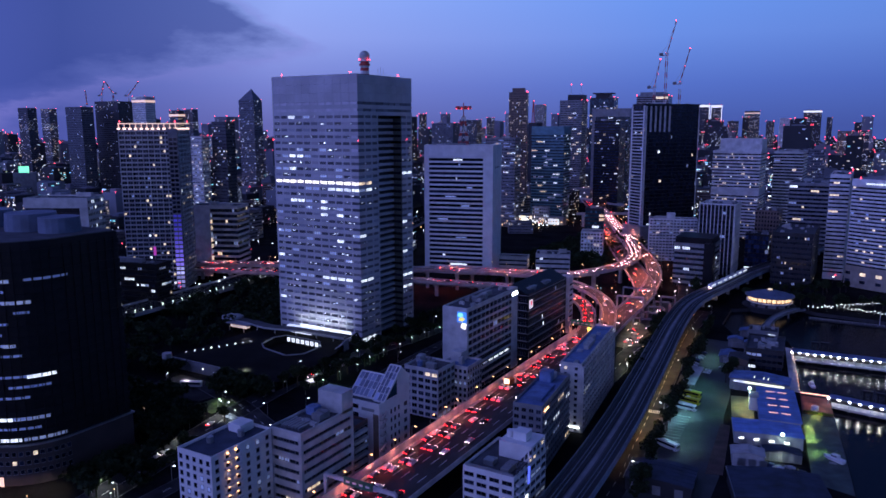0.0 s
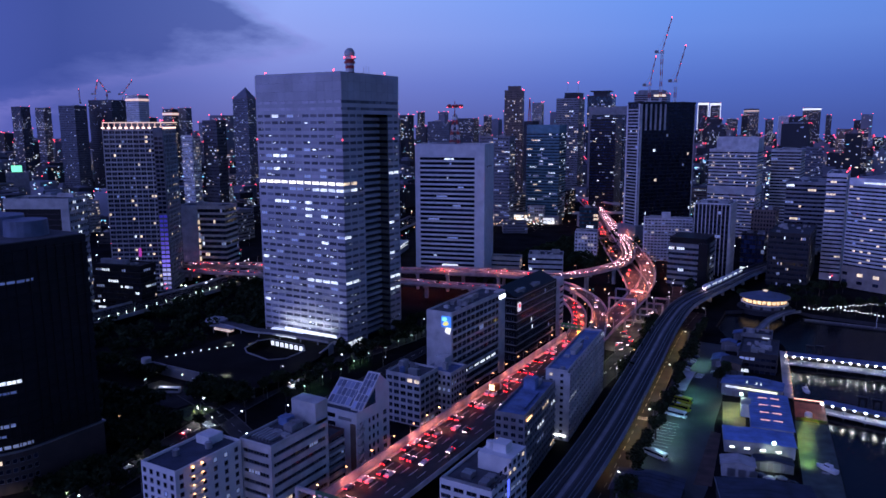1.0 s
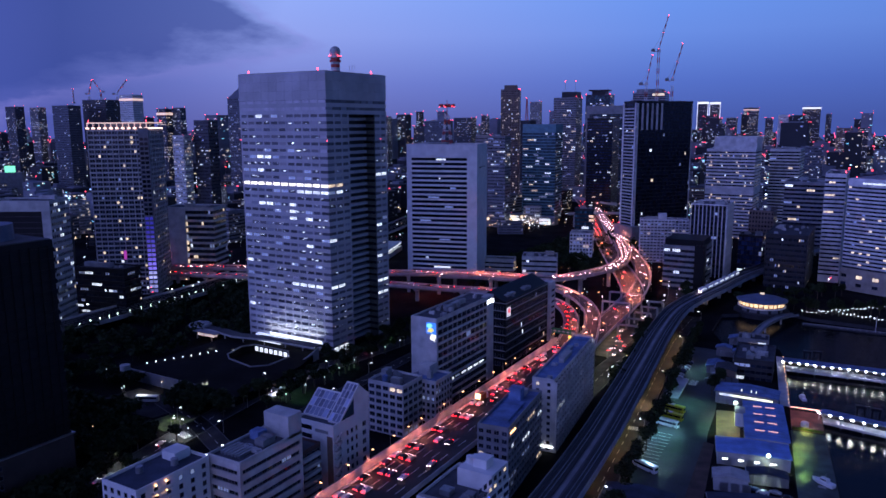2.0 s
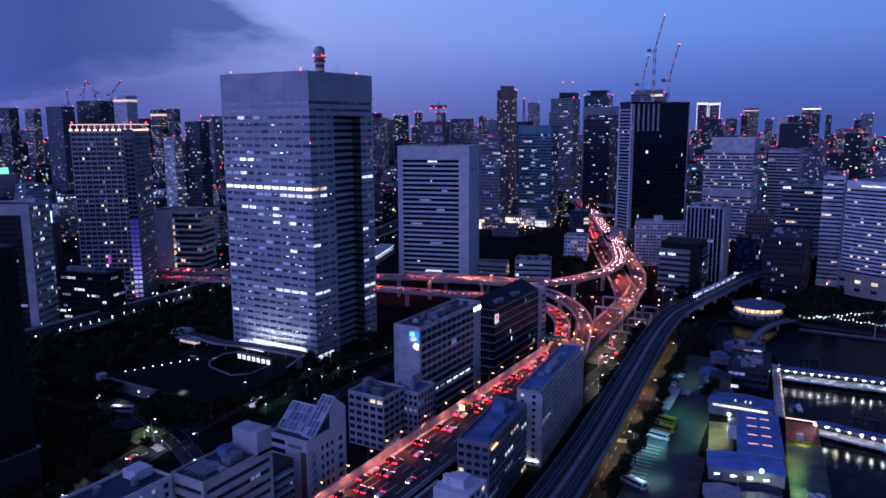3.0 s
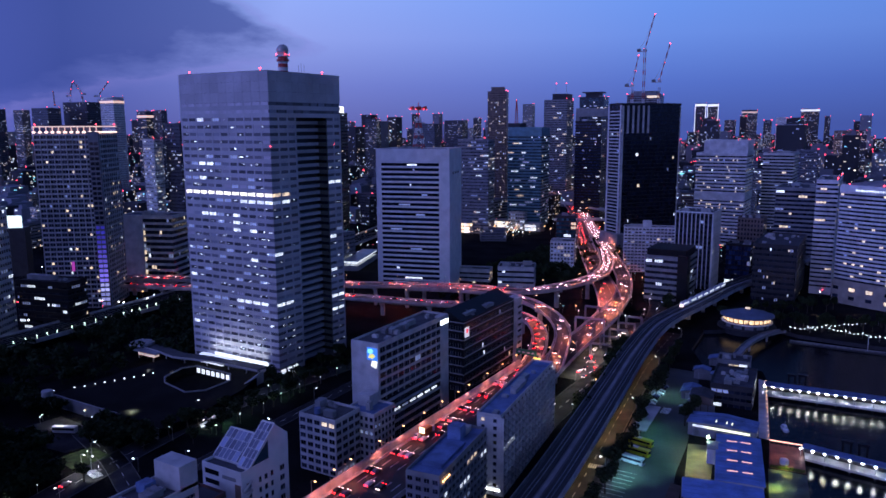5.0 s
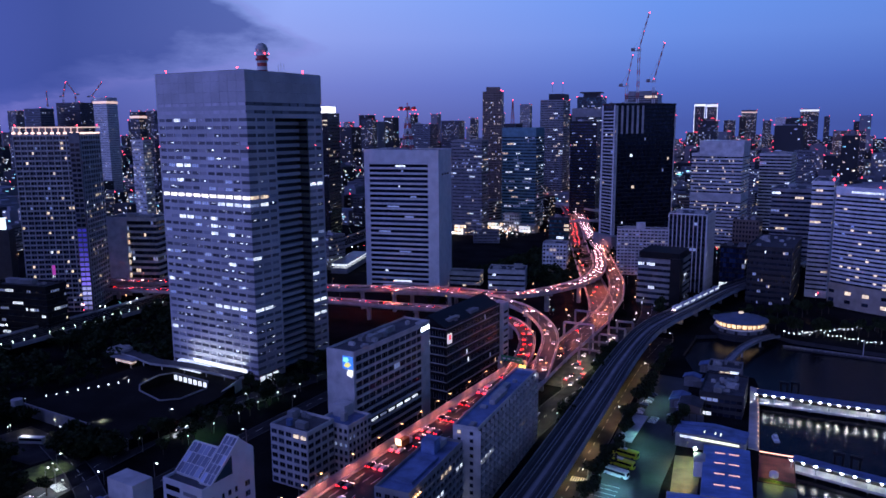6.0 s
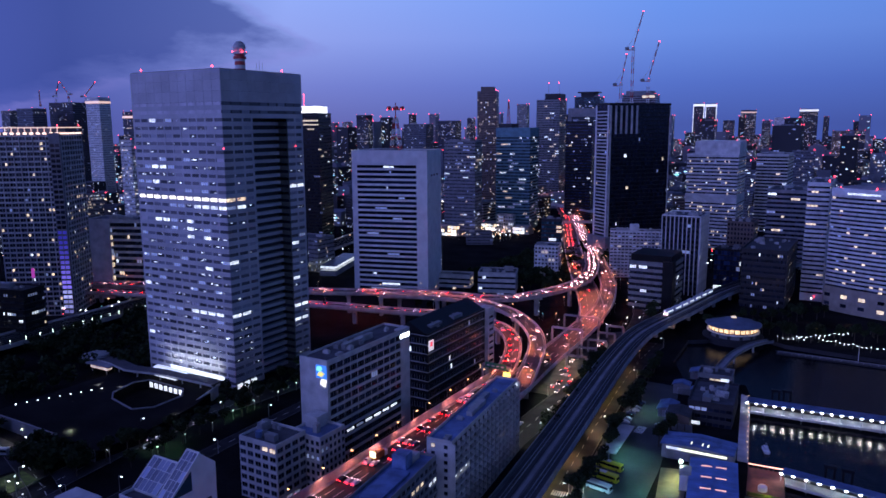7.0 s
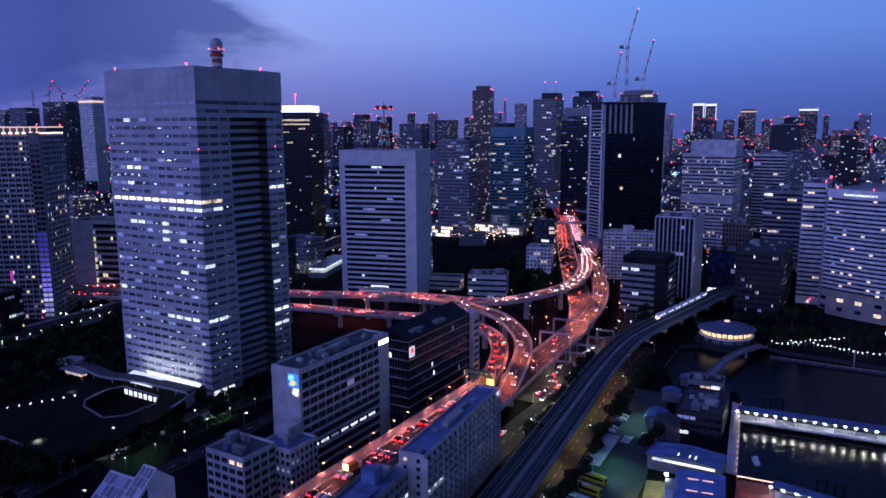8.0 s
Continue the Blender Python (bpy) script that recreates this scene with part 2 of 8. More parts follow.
# ---- roads ----
def smooth(pts, step=8.0):
    """Points along a soft curve through pts (x, y, z)."""
    p = [Vector(q) for q in pts]
    p = [2 * p[0] - p[1]] + p + [2 * p[-1] - p[-2]]
    out = []
    for i in range(1, len(p) - 2):
        a, b, c, d = p[i - 1:i + 3]
        n = max(2, int((c - b).length / step))
        for j in range(n):
            u = j / n
            out.append(0.5 * ((2 * b) + (c - a) * u + (2 * a - 5 * b + 4 * c - d) * u * u + (3 * b - a - 3 * c + d) * u ** 3))
    return out + [p[-2]]


def sides(line):
    """Unit vectors to the right of a line."""
    out = []
    for i in range(len(line)):
        d = line[min(i + 1, len(line) - 1)] - line[max(i - 1, 0)]
        out.append(Vector((d.y, -d.x, 0)).normalized())
    return out


def strip(line, nrm, o0, o1, z0, z1):
    """A beam that follows the line, from offset o0 to o1 and height z0 to z1."""
    g = Geo()
    for p, n in zip(line, nrm):
        for o, z in ((o0, z0), (o1, z0), (o1, z1), (o0, z1)):
            g.v.append((p.x + n.x * o, p.y + n.y * o, p.z + z))
    for i in range(len(line) - 1):
        a = 4 * i
        for j in range(4):
            k = (j + 1) % 4
            g.f.append((a + j, a + 4 + j, a + 4 + k, a + k))
    k = 4 * (len(line) - 1)
    g.f += [(0, 1, 2, 3), (k + 3, k + 2, k + 1, k)]
    return g


def dashes(line, nrm, off, dash, gap, wide, z=0.02):
    g = Geo()
    run, on = 0.0, True
    for i in range(len(line) - 1):
        a, b = line[i], line[i + 1]
        length = (b - a).length
        s = 0.0
        while s < length:
            left = (dash if on else gap) - run
            e = min(length, s + left)
            if on:
                p, q = a.lerp(b, s / length), a.lerp(b, e / length)
                n, m = nrm[i], nrm[i + 1]
                g.quad(p + n * (off - wide) + Vector((0, 0, z)), p + n * (off + wide) + Vector((0, 0, z)), q + m * (off + wide) + Vector((0, 0, z)), q + m * (off - wide) + Vector((0, 0, z)))
            run += e - s
            if run >= (dash if on else gap) - 1e-6:
                run, on = 0.0, not on
            s = e
    return g


def elevated(name, label, pts, half, lanes, wall=1.2, pier=32.0, wall_l=None, deck=None):
    """An elevated road: deck, girder, parapets, lane paint and piers."""
    line = smooth(pts)
    nrm = sides(line)
    top = thing(name, 0, 0, 0, 0, label, "elevated road")
    part("deck", strip(line, nrm, -half, half, -0.5, 0), deck or M_DECK, top, "asphalt deck")
    if wall_l:
        part("shoulder", strip(line, nrm, -half, -half + 1.3, 0.001, 0.3), M_PARAPET, top, "pale concrete shoulder kerb")
    part("girder", strip(line, nrm, -half * 0.7, half * 0.7, -2.2, -0.5), M_CONC, top)
    part("parapet", strip(line, nrm, -half - 0.3, -half, -0.9, wall_l or wall), M_PARAPET, top)
    part("parapet", strip(line, nrm, half, half + 0.3, -0.9, wall), M_PARAPET, top)
    for k in range(lanes + 1):
        off = -half + 0.7 + (2 * half - 1.4) * k / lanes
        edge = k in (0, lanes)
        tagged(part("lane_line", dashes(line, nrm, off, 400 if edge else 6, 0.01 if edge else 9, 0.12), M_LINE, top), kind="stuff")
    s, nxt = 0.0, 10.0
    for i in range(len(line) - 1):
        s += (line[i + 1] - line[i]).length
        if s > nxt and line[i].z > 4:
            nxt = s + pier
            p, n = line[i], nrm[i]
            g = Geo().box(-1.2, -1.2, 0, 1.2, 1.2, p.z - 3.4).box(-1.3, -half * 0.8, p.z - 3.4, 1.3, half * 0.8, p.z - 2.2)
            ob = part("pier", g, M_CONC, top)
            ob.matrix_basis = pose(p.x, p.y, 0, 0, 0, math.degrees(math.atan2(n.y, n.x)) + 90)
    return line, nrm


# ---- buildings ----
FACES = "front right back left".split()


def pane_spots(w, d, step, fill, out, faces):
    """Centre, direction and width of every window place round a w x d box."""
    spots = []
    for name in faces:
        f = FACES.index(name)
        length, other = (w, d) if f % 2 == 0 else (d, w)
        n = max(1, round(length / step))
        s = length / n
        for i in range(n):
            a = -length / 2 + (i + 0.5) * s
            o = other / 2 + out
            x, y, turn = ((a, -o, 0), (o, a, 90), (-a, o, 180), (-o, -a, 270))[f]
            spots.append((x, y, turn, s * fill, f, i))
    return spots


def lit_plan(rng, share, warm, n_spots, run=3):
    """Which window places of one storey are lit, in runs of neighbours."""
    plan = [""] * n_spots
    k = share * rng.choice((0.2, 0.4, 0.8, 1.2, 2.4)) * n_spots
    while k > rng.random():
        a, length = rng.randrange(n_spots), rng.randint(1, run)
        kind = "y" if rng.random() < warm else rng.choice("wwddd")
        for i in range(a, min(n_spots, a + length)):
            plan[i] = kind
        k -= length
    return plan


PANES = {}


def pane_mesh(w, h, mat):
    """One window in one piece: panes set back in a proud metal frame with mullions and a deep sill."""
    key = (round(w, 2), round(h, 2), mat.name)
    if key not in PANES:
        t, n = 0.08, 1 if w < 1.7 else 2 if w < 3.6 else 3
        xs = [-w / 2 - t]
        for k in range(n):
            a, b = -w / 2 + w * k / n, -w / 2 + w * (k + 1) / n
            xs += [a + (t / 2 if k else 0), b - (t / 2 if k < n - 1 else 0)]
        xs.append(w / 2 + t)
        zs = [-h / 2 - 1.6 * t, -h / 2, h / 2, h / 2 + t]
        g, slots = Geo(), []
        m = len(xs)
        for j, z in enumerate(zs):
            g.v += [(x, -0.22 if j == 0 else -0.1, z) for x in xs]
        for j in range(3):
            for i in range(m - 1):
                a = j * m + i
                rim = (a, a + 1, a + m + 1, a + m)
                if j == 1 and i % 2:
                    c = len(g.v)
                    g.v += [(g.v[q][0], -0.02, g.v[q][2]) for q in rim]
                    g.f += [(rim[q], rim[(q + 1) % 4], c + (q + 1) % 4, c + q) for q in range(4)] + [(c, c + 1, c + 2, c + 3)]
                    slots += [1, 1, 1, 1, 0]
                else:
                    g.f.append(rim)
                    slots.append(1)
        edge = list(range(m)) + [m * j + m - 1 for j in range(1, 4)] + list(range(4 * m - 2, 3 * m - 1, -1)) + [2 * m, m]
        c = len(g.v)
        g.v += [(g.v[q][0], 0.05, g.v[q][2]) for q in edge]
        g.f += [(edge[q], c + q, c + (q + 1) % len(edge), edge[(q + 1) % len(edge)]) for q in range(len(edge))]
        slots += [1] * len(edge)
        me = g.mesh("window", mat)
        me.materials.append(M_FRAME)
        me.polygons.foreach_set("material_index", slots)
        PANES[key] = me
    return PANES[key]


def windows(top, w, d, levels, step, fill, tall, rng, lit, warm, glass, near, faces=FACES, out=0.0, run=3):
    """Windows of all storeys: single parts on near blocks, one joined part on far ones."""
    g, kinds = Geo(), []
    for z in levels:
        spots = pane_spots(w, d, step, fill, out, faces)
        plan = lit_plan(rng, lit, warm, len(spots), run)
        for (x, y, turn, wide, f, i), k in zip(spots, plan):
            if near:
                ob = new("window", pane_mesh(wide, tall, LIT.get(k, glass)))
                ob.parent = top
                ob.matrix_basis = pose(x, y, z, 0, 0, turn)
            else:
                c, s = math.cos(radians(turn)), math.sin(radians(turn))
                o = 0.06
                xa, ya, xb, yb = x - c * wide / 2 + s * o, y - s * wide / 2 - c * o, x + c * wide / 2 + s * o, y + s * wide / 2 - c * o
                g.quad((xa, ya, z - tall / 2), (xb, yb, z - tall / 2), (xb, yb, z + tall / 2), (xa, ya, z + tall / 2))
                kinds.append(" wydb".index(k or " "))
    if not near:
        me = g.mesh("windows", glass)
        for k in "wydb":
            me.materials.append(LIT[k])
        me.polygons.foreach_set("material_index", kinds)
        tagged(part("windows", me, None, top), kind="stuff")


def roof_gear(top, w, d, h, rng, n=3, mat=None, roof=None, plain=False):
    """Plant rooms, cooling units and a parapet on a flat roof."""
    t = 0.35
    g = Geo().box(-w / 2, -d / 2, h, w / 2, -d / 2 + t, h + 1.1).box(-w / 2, d / 2 - t, h, w / 2, d / 2, h + 1.1)
    g.box(-w / 2, -d / 2 + t, h, -w / 2 + t, d / 2 - t, h + 1.1).box(w / 2 - t, -d / 2 + t, h, w / 2, d / 2 - t, h + 1.1)
    if not plain:
        part("parapet", g, mat or M_CONC, top)
    part("roof", Geo().box(-w / 2 + t, -d / 2 + t, h, w / 2 - t, d / 2 - t, h + 0.12), roof or M_ROOF, top)
    for i in range(2 * n if n > 2 else n):
        a, b = rng.uniform(0.12, 0.3) * w, rng.uniform(0.12, 0.3) * d
        if i >= 2:
            a, b = rng.uniform(1.2, 3.0), rng.uniform(1.2, 3.6)
        x, y = rng.uniform(-0.5, 0.5) * (w - a - 3), rng.uniform(-0.5, 0.5) * (d - b - 3)
        e = rng.uniform(1.2, 3.6) if i < 2 else rng.uniform(0.9, 2.0)
        g = Geo().box(x - a / 2, y - b / 2, h + 0.12, x + a / 2, y + b / 2, h + e)
        for j in range(3):
            c = x - a / 2 + a * (j + 0.5) / 3
            g.tube(c, y, h + e, h + e + 0.5, min(a, b) * 0.12)
        part("rooftop_unit", g, rng.choice([M_METAL, M_GREY, M_CONC]), top)


def beacons(top, w, d, h, r=0.6):
    for sx, sy in ((-1, -1), (1, -1), (1, 1))[int(h) % 2:]:
        x, y = sx * (w / 2 - 1), sy * (d / 2 - 1)
        part("beacon_light", Geo().tube(x, y, h, h + 1.2, 0.08, k=5).ball(x, y, h + 1.5, r * 0.7, 6), M_BEACON, top, "red aviation light")


def building(name, label, x, y, w, d, h, turn, floors, style, wall, lit=0.08, step=3.0, fill=0.75, tall=0.5, gear=3, beacon=0.0, warm=0.3, near=False, glass=None, seed=1, faces=FACES, foot=0.0, roof=None, run=3, spandrel=None, group="", plain=False):
    """A flat-roofed block: 'bands' has a proud spandrel per storey, 'punched' has single windows, 'fins' upright ribs."""
    rng = random.Random(seed)
    top = thing(name, x, y, 0, turn, label, "building", group)
    fh = (h - foot) / floors
    glass = glass or M_PANE
    inset = 0.0 if style == "punched" else 0.5
    part("body", Geo().box(-w / 2 + inset, -d / 2 + inset, 0, w / 2 - inset, d / 2 - inset, h), wall if style == "punched" else M_DARK, top)
    levels = [foot + (i + (0.5 if style == "punched" else tall / 2)) * fh for i in range(floors)]
    windows(top, w - 2 * inset, d - 2 * inset, levels, step, fill, fh * tall - (0.1 if style != "punched" else 0), rng, lit, warm, glass, near, faces, 0.0, run)
    if style == "bands":
        bands = Geo()
        for i in range(floors):
            z = foot + i * fh
            g = (Geo() if near else bands).box(-w / 2, -d / 2, z + fh * tall, w / 2, d / 2, z + fh)
            if near:
                part("spandrel", g, spandrel or wall, top)
        if not near:
            tagged(part("spandrels", bands, spandrel or wall, top), kind="stuff")
        if near:
            for sx, sy in ((-1, -1), (1, -1), (1, 1)):
                x, y = sx * (w / 2 - 0.58), sy * (d / 2 - 0.58)
                part("corner_pier", Geo().box(x - 0.6, y - 0.6, 0, x + 0.6, y + 0.6, h), spandrel or wall, top)
        if foot:
            part("base_wall", Geo().box(-w / 2, -d / 2, 0, w / 2, d / 2, foot), wall, top)
    if style == "fins":
        for (fx, fy, ft, fw, f, i) in pane_spots(w, d, step, 1.0, 0.0, faces):
            c, s = math.cos(radians(ft)), math.sin(radians(ft))
            ob = part("fin", Geo().box(-0.3, -0.7, 0, 0.3, 0.3, h), spandrel or wall, top)
            ob.matrix_basis = pose(fx - c * fw / 2, fy - s * fw / 2, 0, 0, 0, ft)
    roof_gear(top, w, d, h, rng, gear, spandrel or wall, roof, plain)
    if beacon:
        beacons(top, w, d, h + 1, beacon)
    return top


# ---- the expressway, its ramps, the monorail ----
MAIN = [(-142, -120, 10), (-142, 100, 10), (-142, 250, 10), (-142.3, 350, 10), (-142.5, 421, 10)]
THROUGH = [(-143, 330, 0.6), (-143.5, 390, 2.0), (-145, 430, 3.6), (-146, 462, 6), (-146, 490, 8), (-146.5, 519, 9), (-149.5, 556, 9)]
EAST = [(-149.5, 556, 9), (-153, 585, 9), (-160, 622, 9), (-174, 670, 9), (-197, 727, 9), (-222, 783, 9.2), (-247, 838, 9.5), (-281, 908, 10), (-324.5, 1005, 10), (-361, 1087, 10), (-425, 1225, 10)]
WEST = [(-151, 556, 9), (-157.5, 578, 9), (-168, 606, 9), (-185.5, 646, 9), (-209, 697, 9), (-255, 801, 9.5), (-291.5, 887, 10), (-337, 998, 10), (-371, 1081, 10), (-436, 1218, 10)]
TOP = [(-560, 440, 14), (-482, 473, 15), (-420, 494, 16), (-340, 521, 16), (-319, 532, 16), (-292, 544, 16), (-260, 555, 16), (-233, 558, 16), (-213, 567, 16), (-201, 588, 16), (-191.5, 618, 16), (-190.5, 657, 15), (-201, 705, 13.5), (-221, 763, 11.5), (-240, 812, 10)]
OUTER = [(-300, 532, 16), (-271, 543, 16), (-250, 547, 16), (-226, 546, 16), (-195, 532, 15.5), (-169, 505.5, 15), (-152.3, 477.4, 14), (-141.8, 444, 12), (-135.6, 421, 10.6), (-135, 418, 10.5)]
LOWER = [(-560, 428, 12), (-482, 455, 12), (-420, 475, 12), (-328, 499, 12), (-303, 504, 12), (-276, 509, 12), (-239, 519, 12), (-215, 519, 12), (-198, 512, 12), (-190, 507, 12), (-178, 494.5, 12), (-166.6, 476, 11.5), (-156.5, 450, 11), (-151.5, 430, 10.2), (-150, 421.2, 10)]
BEYOND = [(-560, 1190, 14), (-522, 1255, 14), (-511, 1312, 14), (-500, 1405, 14), (-498, 1521, 14), (-515, 1640, 14)]
road_main = elevated("expressway", "elevated urban expressway with a tall pale barrier and dense evening traffic", MAIN, 11.5, 6, wall_l=3.8, deck=M_DECKD)
road_through = elevated("expressway", "lower expressway deck running under the curved ramp", THROUGH, 7.6, 4)
road_east = elevated("expressway", "elevated carriageway with a long queue of bright headlights", EAST, 6.0, 3)
road_west = elevated("expressway", "dark red-lit carriageway leading away into the city", [(x + 1.6, y + 0.7, z - 0.06) for x, y, z in WEST], 8.4, 3)
road_top = elevated("expressway_ramp", "high curving expressway ramp full of cars", TOP, 5.8, 3)
road_outer = elevated("expressway_ramp", "tall ramp sweeping down in a smooth curve to the expressway", OUTER, 4.5, 2)
road_lower = elevated("expressway_ramp", "lower curving ramp joining the expressway", LOWER, 4.5, 2)
road_beyond = elevated("expressway", "far elevated road glowing pink between towers", BEYOND, 9, 4)


def overbridge(label, a, c, half, z):
    line = smooth([(*a, z), ((a[0] + c[0]) / 2, (a[1] + c[1]) / 2, z + 0.5), (*c, z)])
    nrm = sides(line)
    t = thing("overbridge", 0, 0, 0, 0, label, "bridge")
    part("deck", strip(line, nrm, -half, half, -1.6, 0), M_CONC, t)
    for o in (-half, half - 0.3):
        part("parapet", strip(line, nrm, o, o + 0.3, 0.001, 1.3), M_CONC, t)
    for k in (1, len(line) - 2):
        part("pier", Geo().box(line[k].x - 1.5, line[k].y - 1.5, 0, line[k].x + 1.5, line[k].y + 1.5, z - 1.6), M_CONC, t)


overbridge("grey road bridge crossing over the far expressway", (-470, 1186), (-300, 1068), 6, 18)
overbridge("narrow grey footbridge over the queue of cars", (-352, 952), (-272, 996), 2.5, 18)


def portal(x0, y0, x1, y1, z):
    t = thing("portal_pier", 0, 0, 0, 0, "pale concrete portal frame carrying the lower deck", "pier", "portal piers")
    part("beam", Geo().bar((x0, y0, z - 0.7), (x1, y1, z - 0.7), 0.55), M_GREY, t)
    for x, y in ((x0, y0), (x1, y1)):
        part("column", Geo().box(x - 0.7, y - 0.7, 0, x + 0.5, y + 0.5, z - 1.25), M_GREY, t)


for k, y in enumerate((484, 502, 520, 538, 556)):
    portal(-137.5, y + 1.5, -126 - 0.3 * k, y + 3, 8.6)
MONO = [(-84, -150, 9), (-84, 150, 9), (-86, 240, 9), (-89.8, 300, 9), (-94.8, 350, 9), (-102.6, 420, 9), (-108.8, 475, 9), (-112.8, 530, 9), (-111.2, 566, 9), (-102.5, 620, 9), (-92.5, 685, 9), (-79.5, 740, 9), (-64, 820, 9), (-30, 960, 9)]


M_MONO = material("weathered_concrete", (0.13, 0.135, 0.15), 0.7, scale=1.0, stain=0.2)
# East wall colour carries the blue light of the sky.
M_SKYWALL = material("sky_lit_wall", (0.32, 0.37, 0.46), 0.6, stain=0.15)
M_MONOD = material("dark_track_slab", (0.03, 0.03, 0.036), 0.7, scale=1.0, stain=0.2)


def monorail():
    line = smooth(MONO)
    nrm = sides(line)
    top = thing("monorail_viaduct", 0, 0, 0, 0, "grey elevated monorail viaduct with two track slabs", "viaduct")
    part("deck", strip(line, nrm, -7.4, 7.4, -1.0, -0.2), M_MONO, top)
    part("walkway", strip(line, nrm, -0.8, 0.8, -0.2, 0.02), M_GREY, top, "grey centre walkway")
    for o in (-4.0, 4.0):
        part("track_slab", strip(line, nrm, o - 2.4, o + 2.4, -0.2, 0.15), M_MONOD, top)
        for r in (-0.72, 0.72):
            part("rail", strip(line, nrm, o + r - 0.12, o + r + 0.12, 0.15, 0.4), M_METAL, top, "steel rail")
    for o in (-7.6, 7.4):
        part("side_wall", strip(line, nrm, o, o + 0.2, -1.6, 1.1), M_SKYWALL if o > 0 else M_MONO, top)
        part("cable_rail", strip(line, nrm, o - 0.05, o + 0.25, 1.1, 1.25), M_METAL, top)
    s, nxt = 0.0, 5.0
    for i in range(len(line) - 1):
        s += (line[i + 1] - line[i]).length
        if s > nxt:
            nxt = s + 24
            p, n = line[i], nrm[i]
            ob = part("pier", Geo().box(-1, -1, 0, 1, 1, p.z - 2.4).box(-1.1, -5, p.z - 2.4, 1.1, 5, p.z - 1), M_CONC, top)
            ob.matrix_basis = pose(p.x, p.y, 0, 0, 0, math.degrees(math.atan2(n.y, n.x)) + 90)


monorail()

# ---- the great office tower ----
def great_tower():
    """40 storeys of grey precast panels; a slot cut into its east face; a blank crown."""
    rng = random.Random(4)
    W, D, H = 67.2, 59.0, 166.0
    top = thing("office_tower", -304.9, 390.5, 0, 0, "tall grey concrete office tower with window bands and a dark slot", "building")
    x0, x1, y0, y1 = -W / 2, W / 2, -D / 2, D / 2
    s0, s1, deep, stop = y0 + 20.6, y0 + 46.5, 9.0, 142.6
    i = 0.45
    part("core", Geo().box(x0 + i, y0 + i, 0, x1 - deep, y1 - i, H), M_DARK, top, "dark glazed core wall")
    part("south_wing", Geo().box(x1 - deep, y0 + i, 0, x1 - i, s0 - i, stop), M_DARK, top)
    part("north_wing", Geo().box(x1 - deep, s1 + i, 0, x1 - i, y1 - i, stop), M_DARK, top)
    part("bridge_storeys", Geo().box(x1 - deep, y0 + i, stop, x1 - i, y1 - i, H), M_DARK, top)
    # blank crown of tall panels with joints
    n = 11
    for k in range(n):
        a = x0 + W * k / n
        for z in (150.05, 155.35, 160.65):
            part("crown_panel", Geo().box(a + 0.05, y0, z + 0.05, a + W / n - 0.05, y0 + i, z + 5.28), M_TOWER, top)
            part("crown_panel", Geo().box(a + 0.05, y1 - i, z + 0.05, a + W / n - 0.05, y1, z + 5.28), M_TOWER, top)
    for k in range(10):
        a = y0 + i + (D - 2 * i) * k / 10
        b = a + (D - 2 * i) / 10
        for z in (150.05, 155.35, 160.65):
            part("crown_panel", Geo().box(x1 - i, a + 0.05, z + 0.05, x1, b - 0.05, z + 5.28), M_TOWER, top)
            part("crown_panel", Geo().box(x0, a + 0.05, z + 0.05, x0 + i, b - 0.05, z + 5.28), M_TOWER, top)
    # storeys
    lit_front = {(41 if k > 12 else 37) - k: v for k, v in {3: "..w.d......", 8: "...d..d....", 15: "ddw.....d..", 13: ".dwwd......", 17: "wwwwwwwwwwy", 16: "......d.d..", 18: "....dd.wwww", 20: "..wwd.w....", 21: "....d.w.d..", 22: "d.....w.w..", 25: "dd...d....d", 26: "....d...w..", 29: "w.....d..d.", 31: "d..........", 32: "...dd.wwww.", 36: "w..........", 33: "......d..d.", 28: "..d....d..."}.items()}
    lit_right = {16: "w", 24: "yy...", 23: "dw...", 9: "ww...", 8: "...ww", 25: "...ww", 12: "...w.", 18: "....d", 17: "...w.", 6: "...ww"}
    bays = [(x0 + W * (k + 0.5) / 11, W / 11) for k in range(11)]
    right = [(y0 + 20.6 * (k + 0.5) / 3, 20.6 / 3) for k in range(3)] + [(s1 + 12.5 * (k + 0.5) / 2, 12.5 / 2) for k in range(2)]
    upper = {}
    for f in range(37):
        z = 3.2 + 4.0 * f
        # spandrel below each row, and piers between the windows
        g = Geo().box(x0, y0, z - 1.2, x1, y0 + i, z + 1.1)
        part("spandrel", g, M_TOWER, top)
        part("spandrel", Geo().box(x0, y1 - i, z - 1.2, x1, y1, z + 1.1), M_TOWER, top)
        part("spandrel", Geo().box(x0, y0 + i, z - 1.2, x0 + i, y1 - i, z + 1.1), M_TOWER, top)
        if z < stop - 2:
            part("spandrel", Geo().box(x1 - i, y0 + i, z - 1.2, x1, s0, z + 1.1), M_TOWER, top)
            part("spandrel", Geo().box(x1 - i, s1, z - 1.2, x1, y1 - i, z + 1.1), M_TOWER, top)
            part("ledge", Geo().box(x1 - deep, s0, z - 0.9, x1 - deep + 2.4, s1, z + 0.9), M_TOWER, top)
            part("slot_glass", Geo().box(x1 - deep + 0.3, s1 - 0.02, z + 1.1, x1 - 0.6, s1 + i + 0.02, z + 2.7), M_PANE, top)
        else:
            part("spandrel", Geo().box(x1 - i, y0 + i, z - 1.2, x1, y1 - i, z + 1.1), M_TOWER, top)
        piers = Geo()
        row = lit_front.get(f, "")
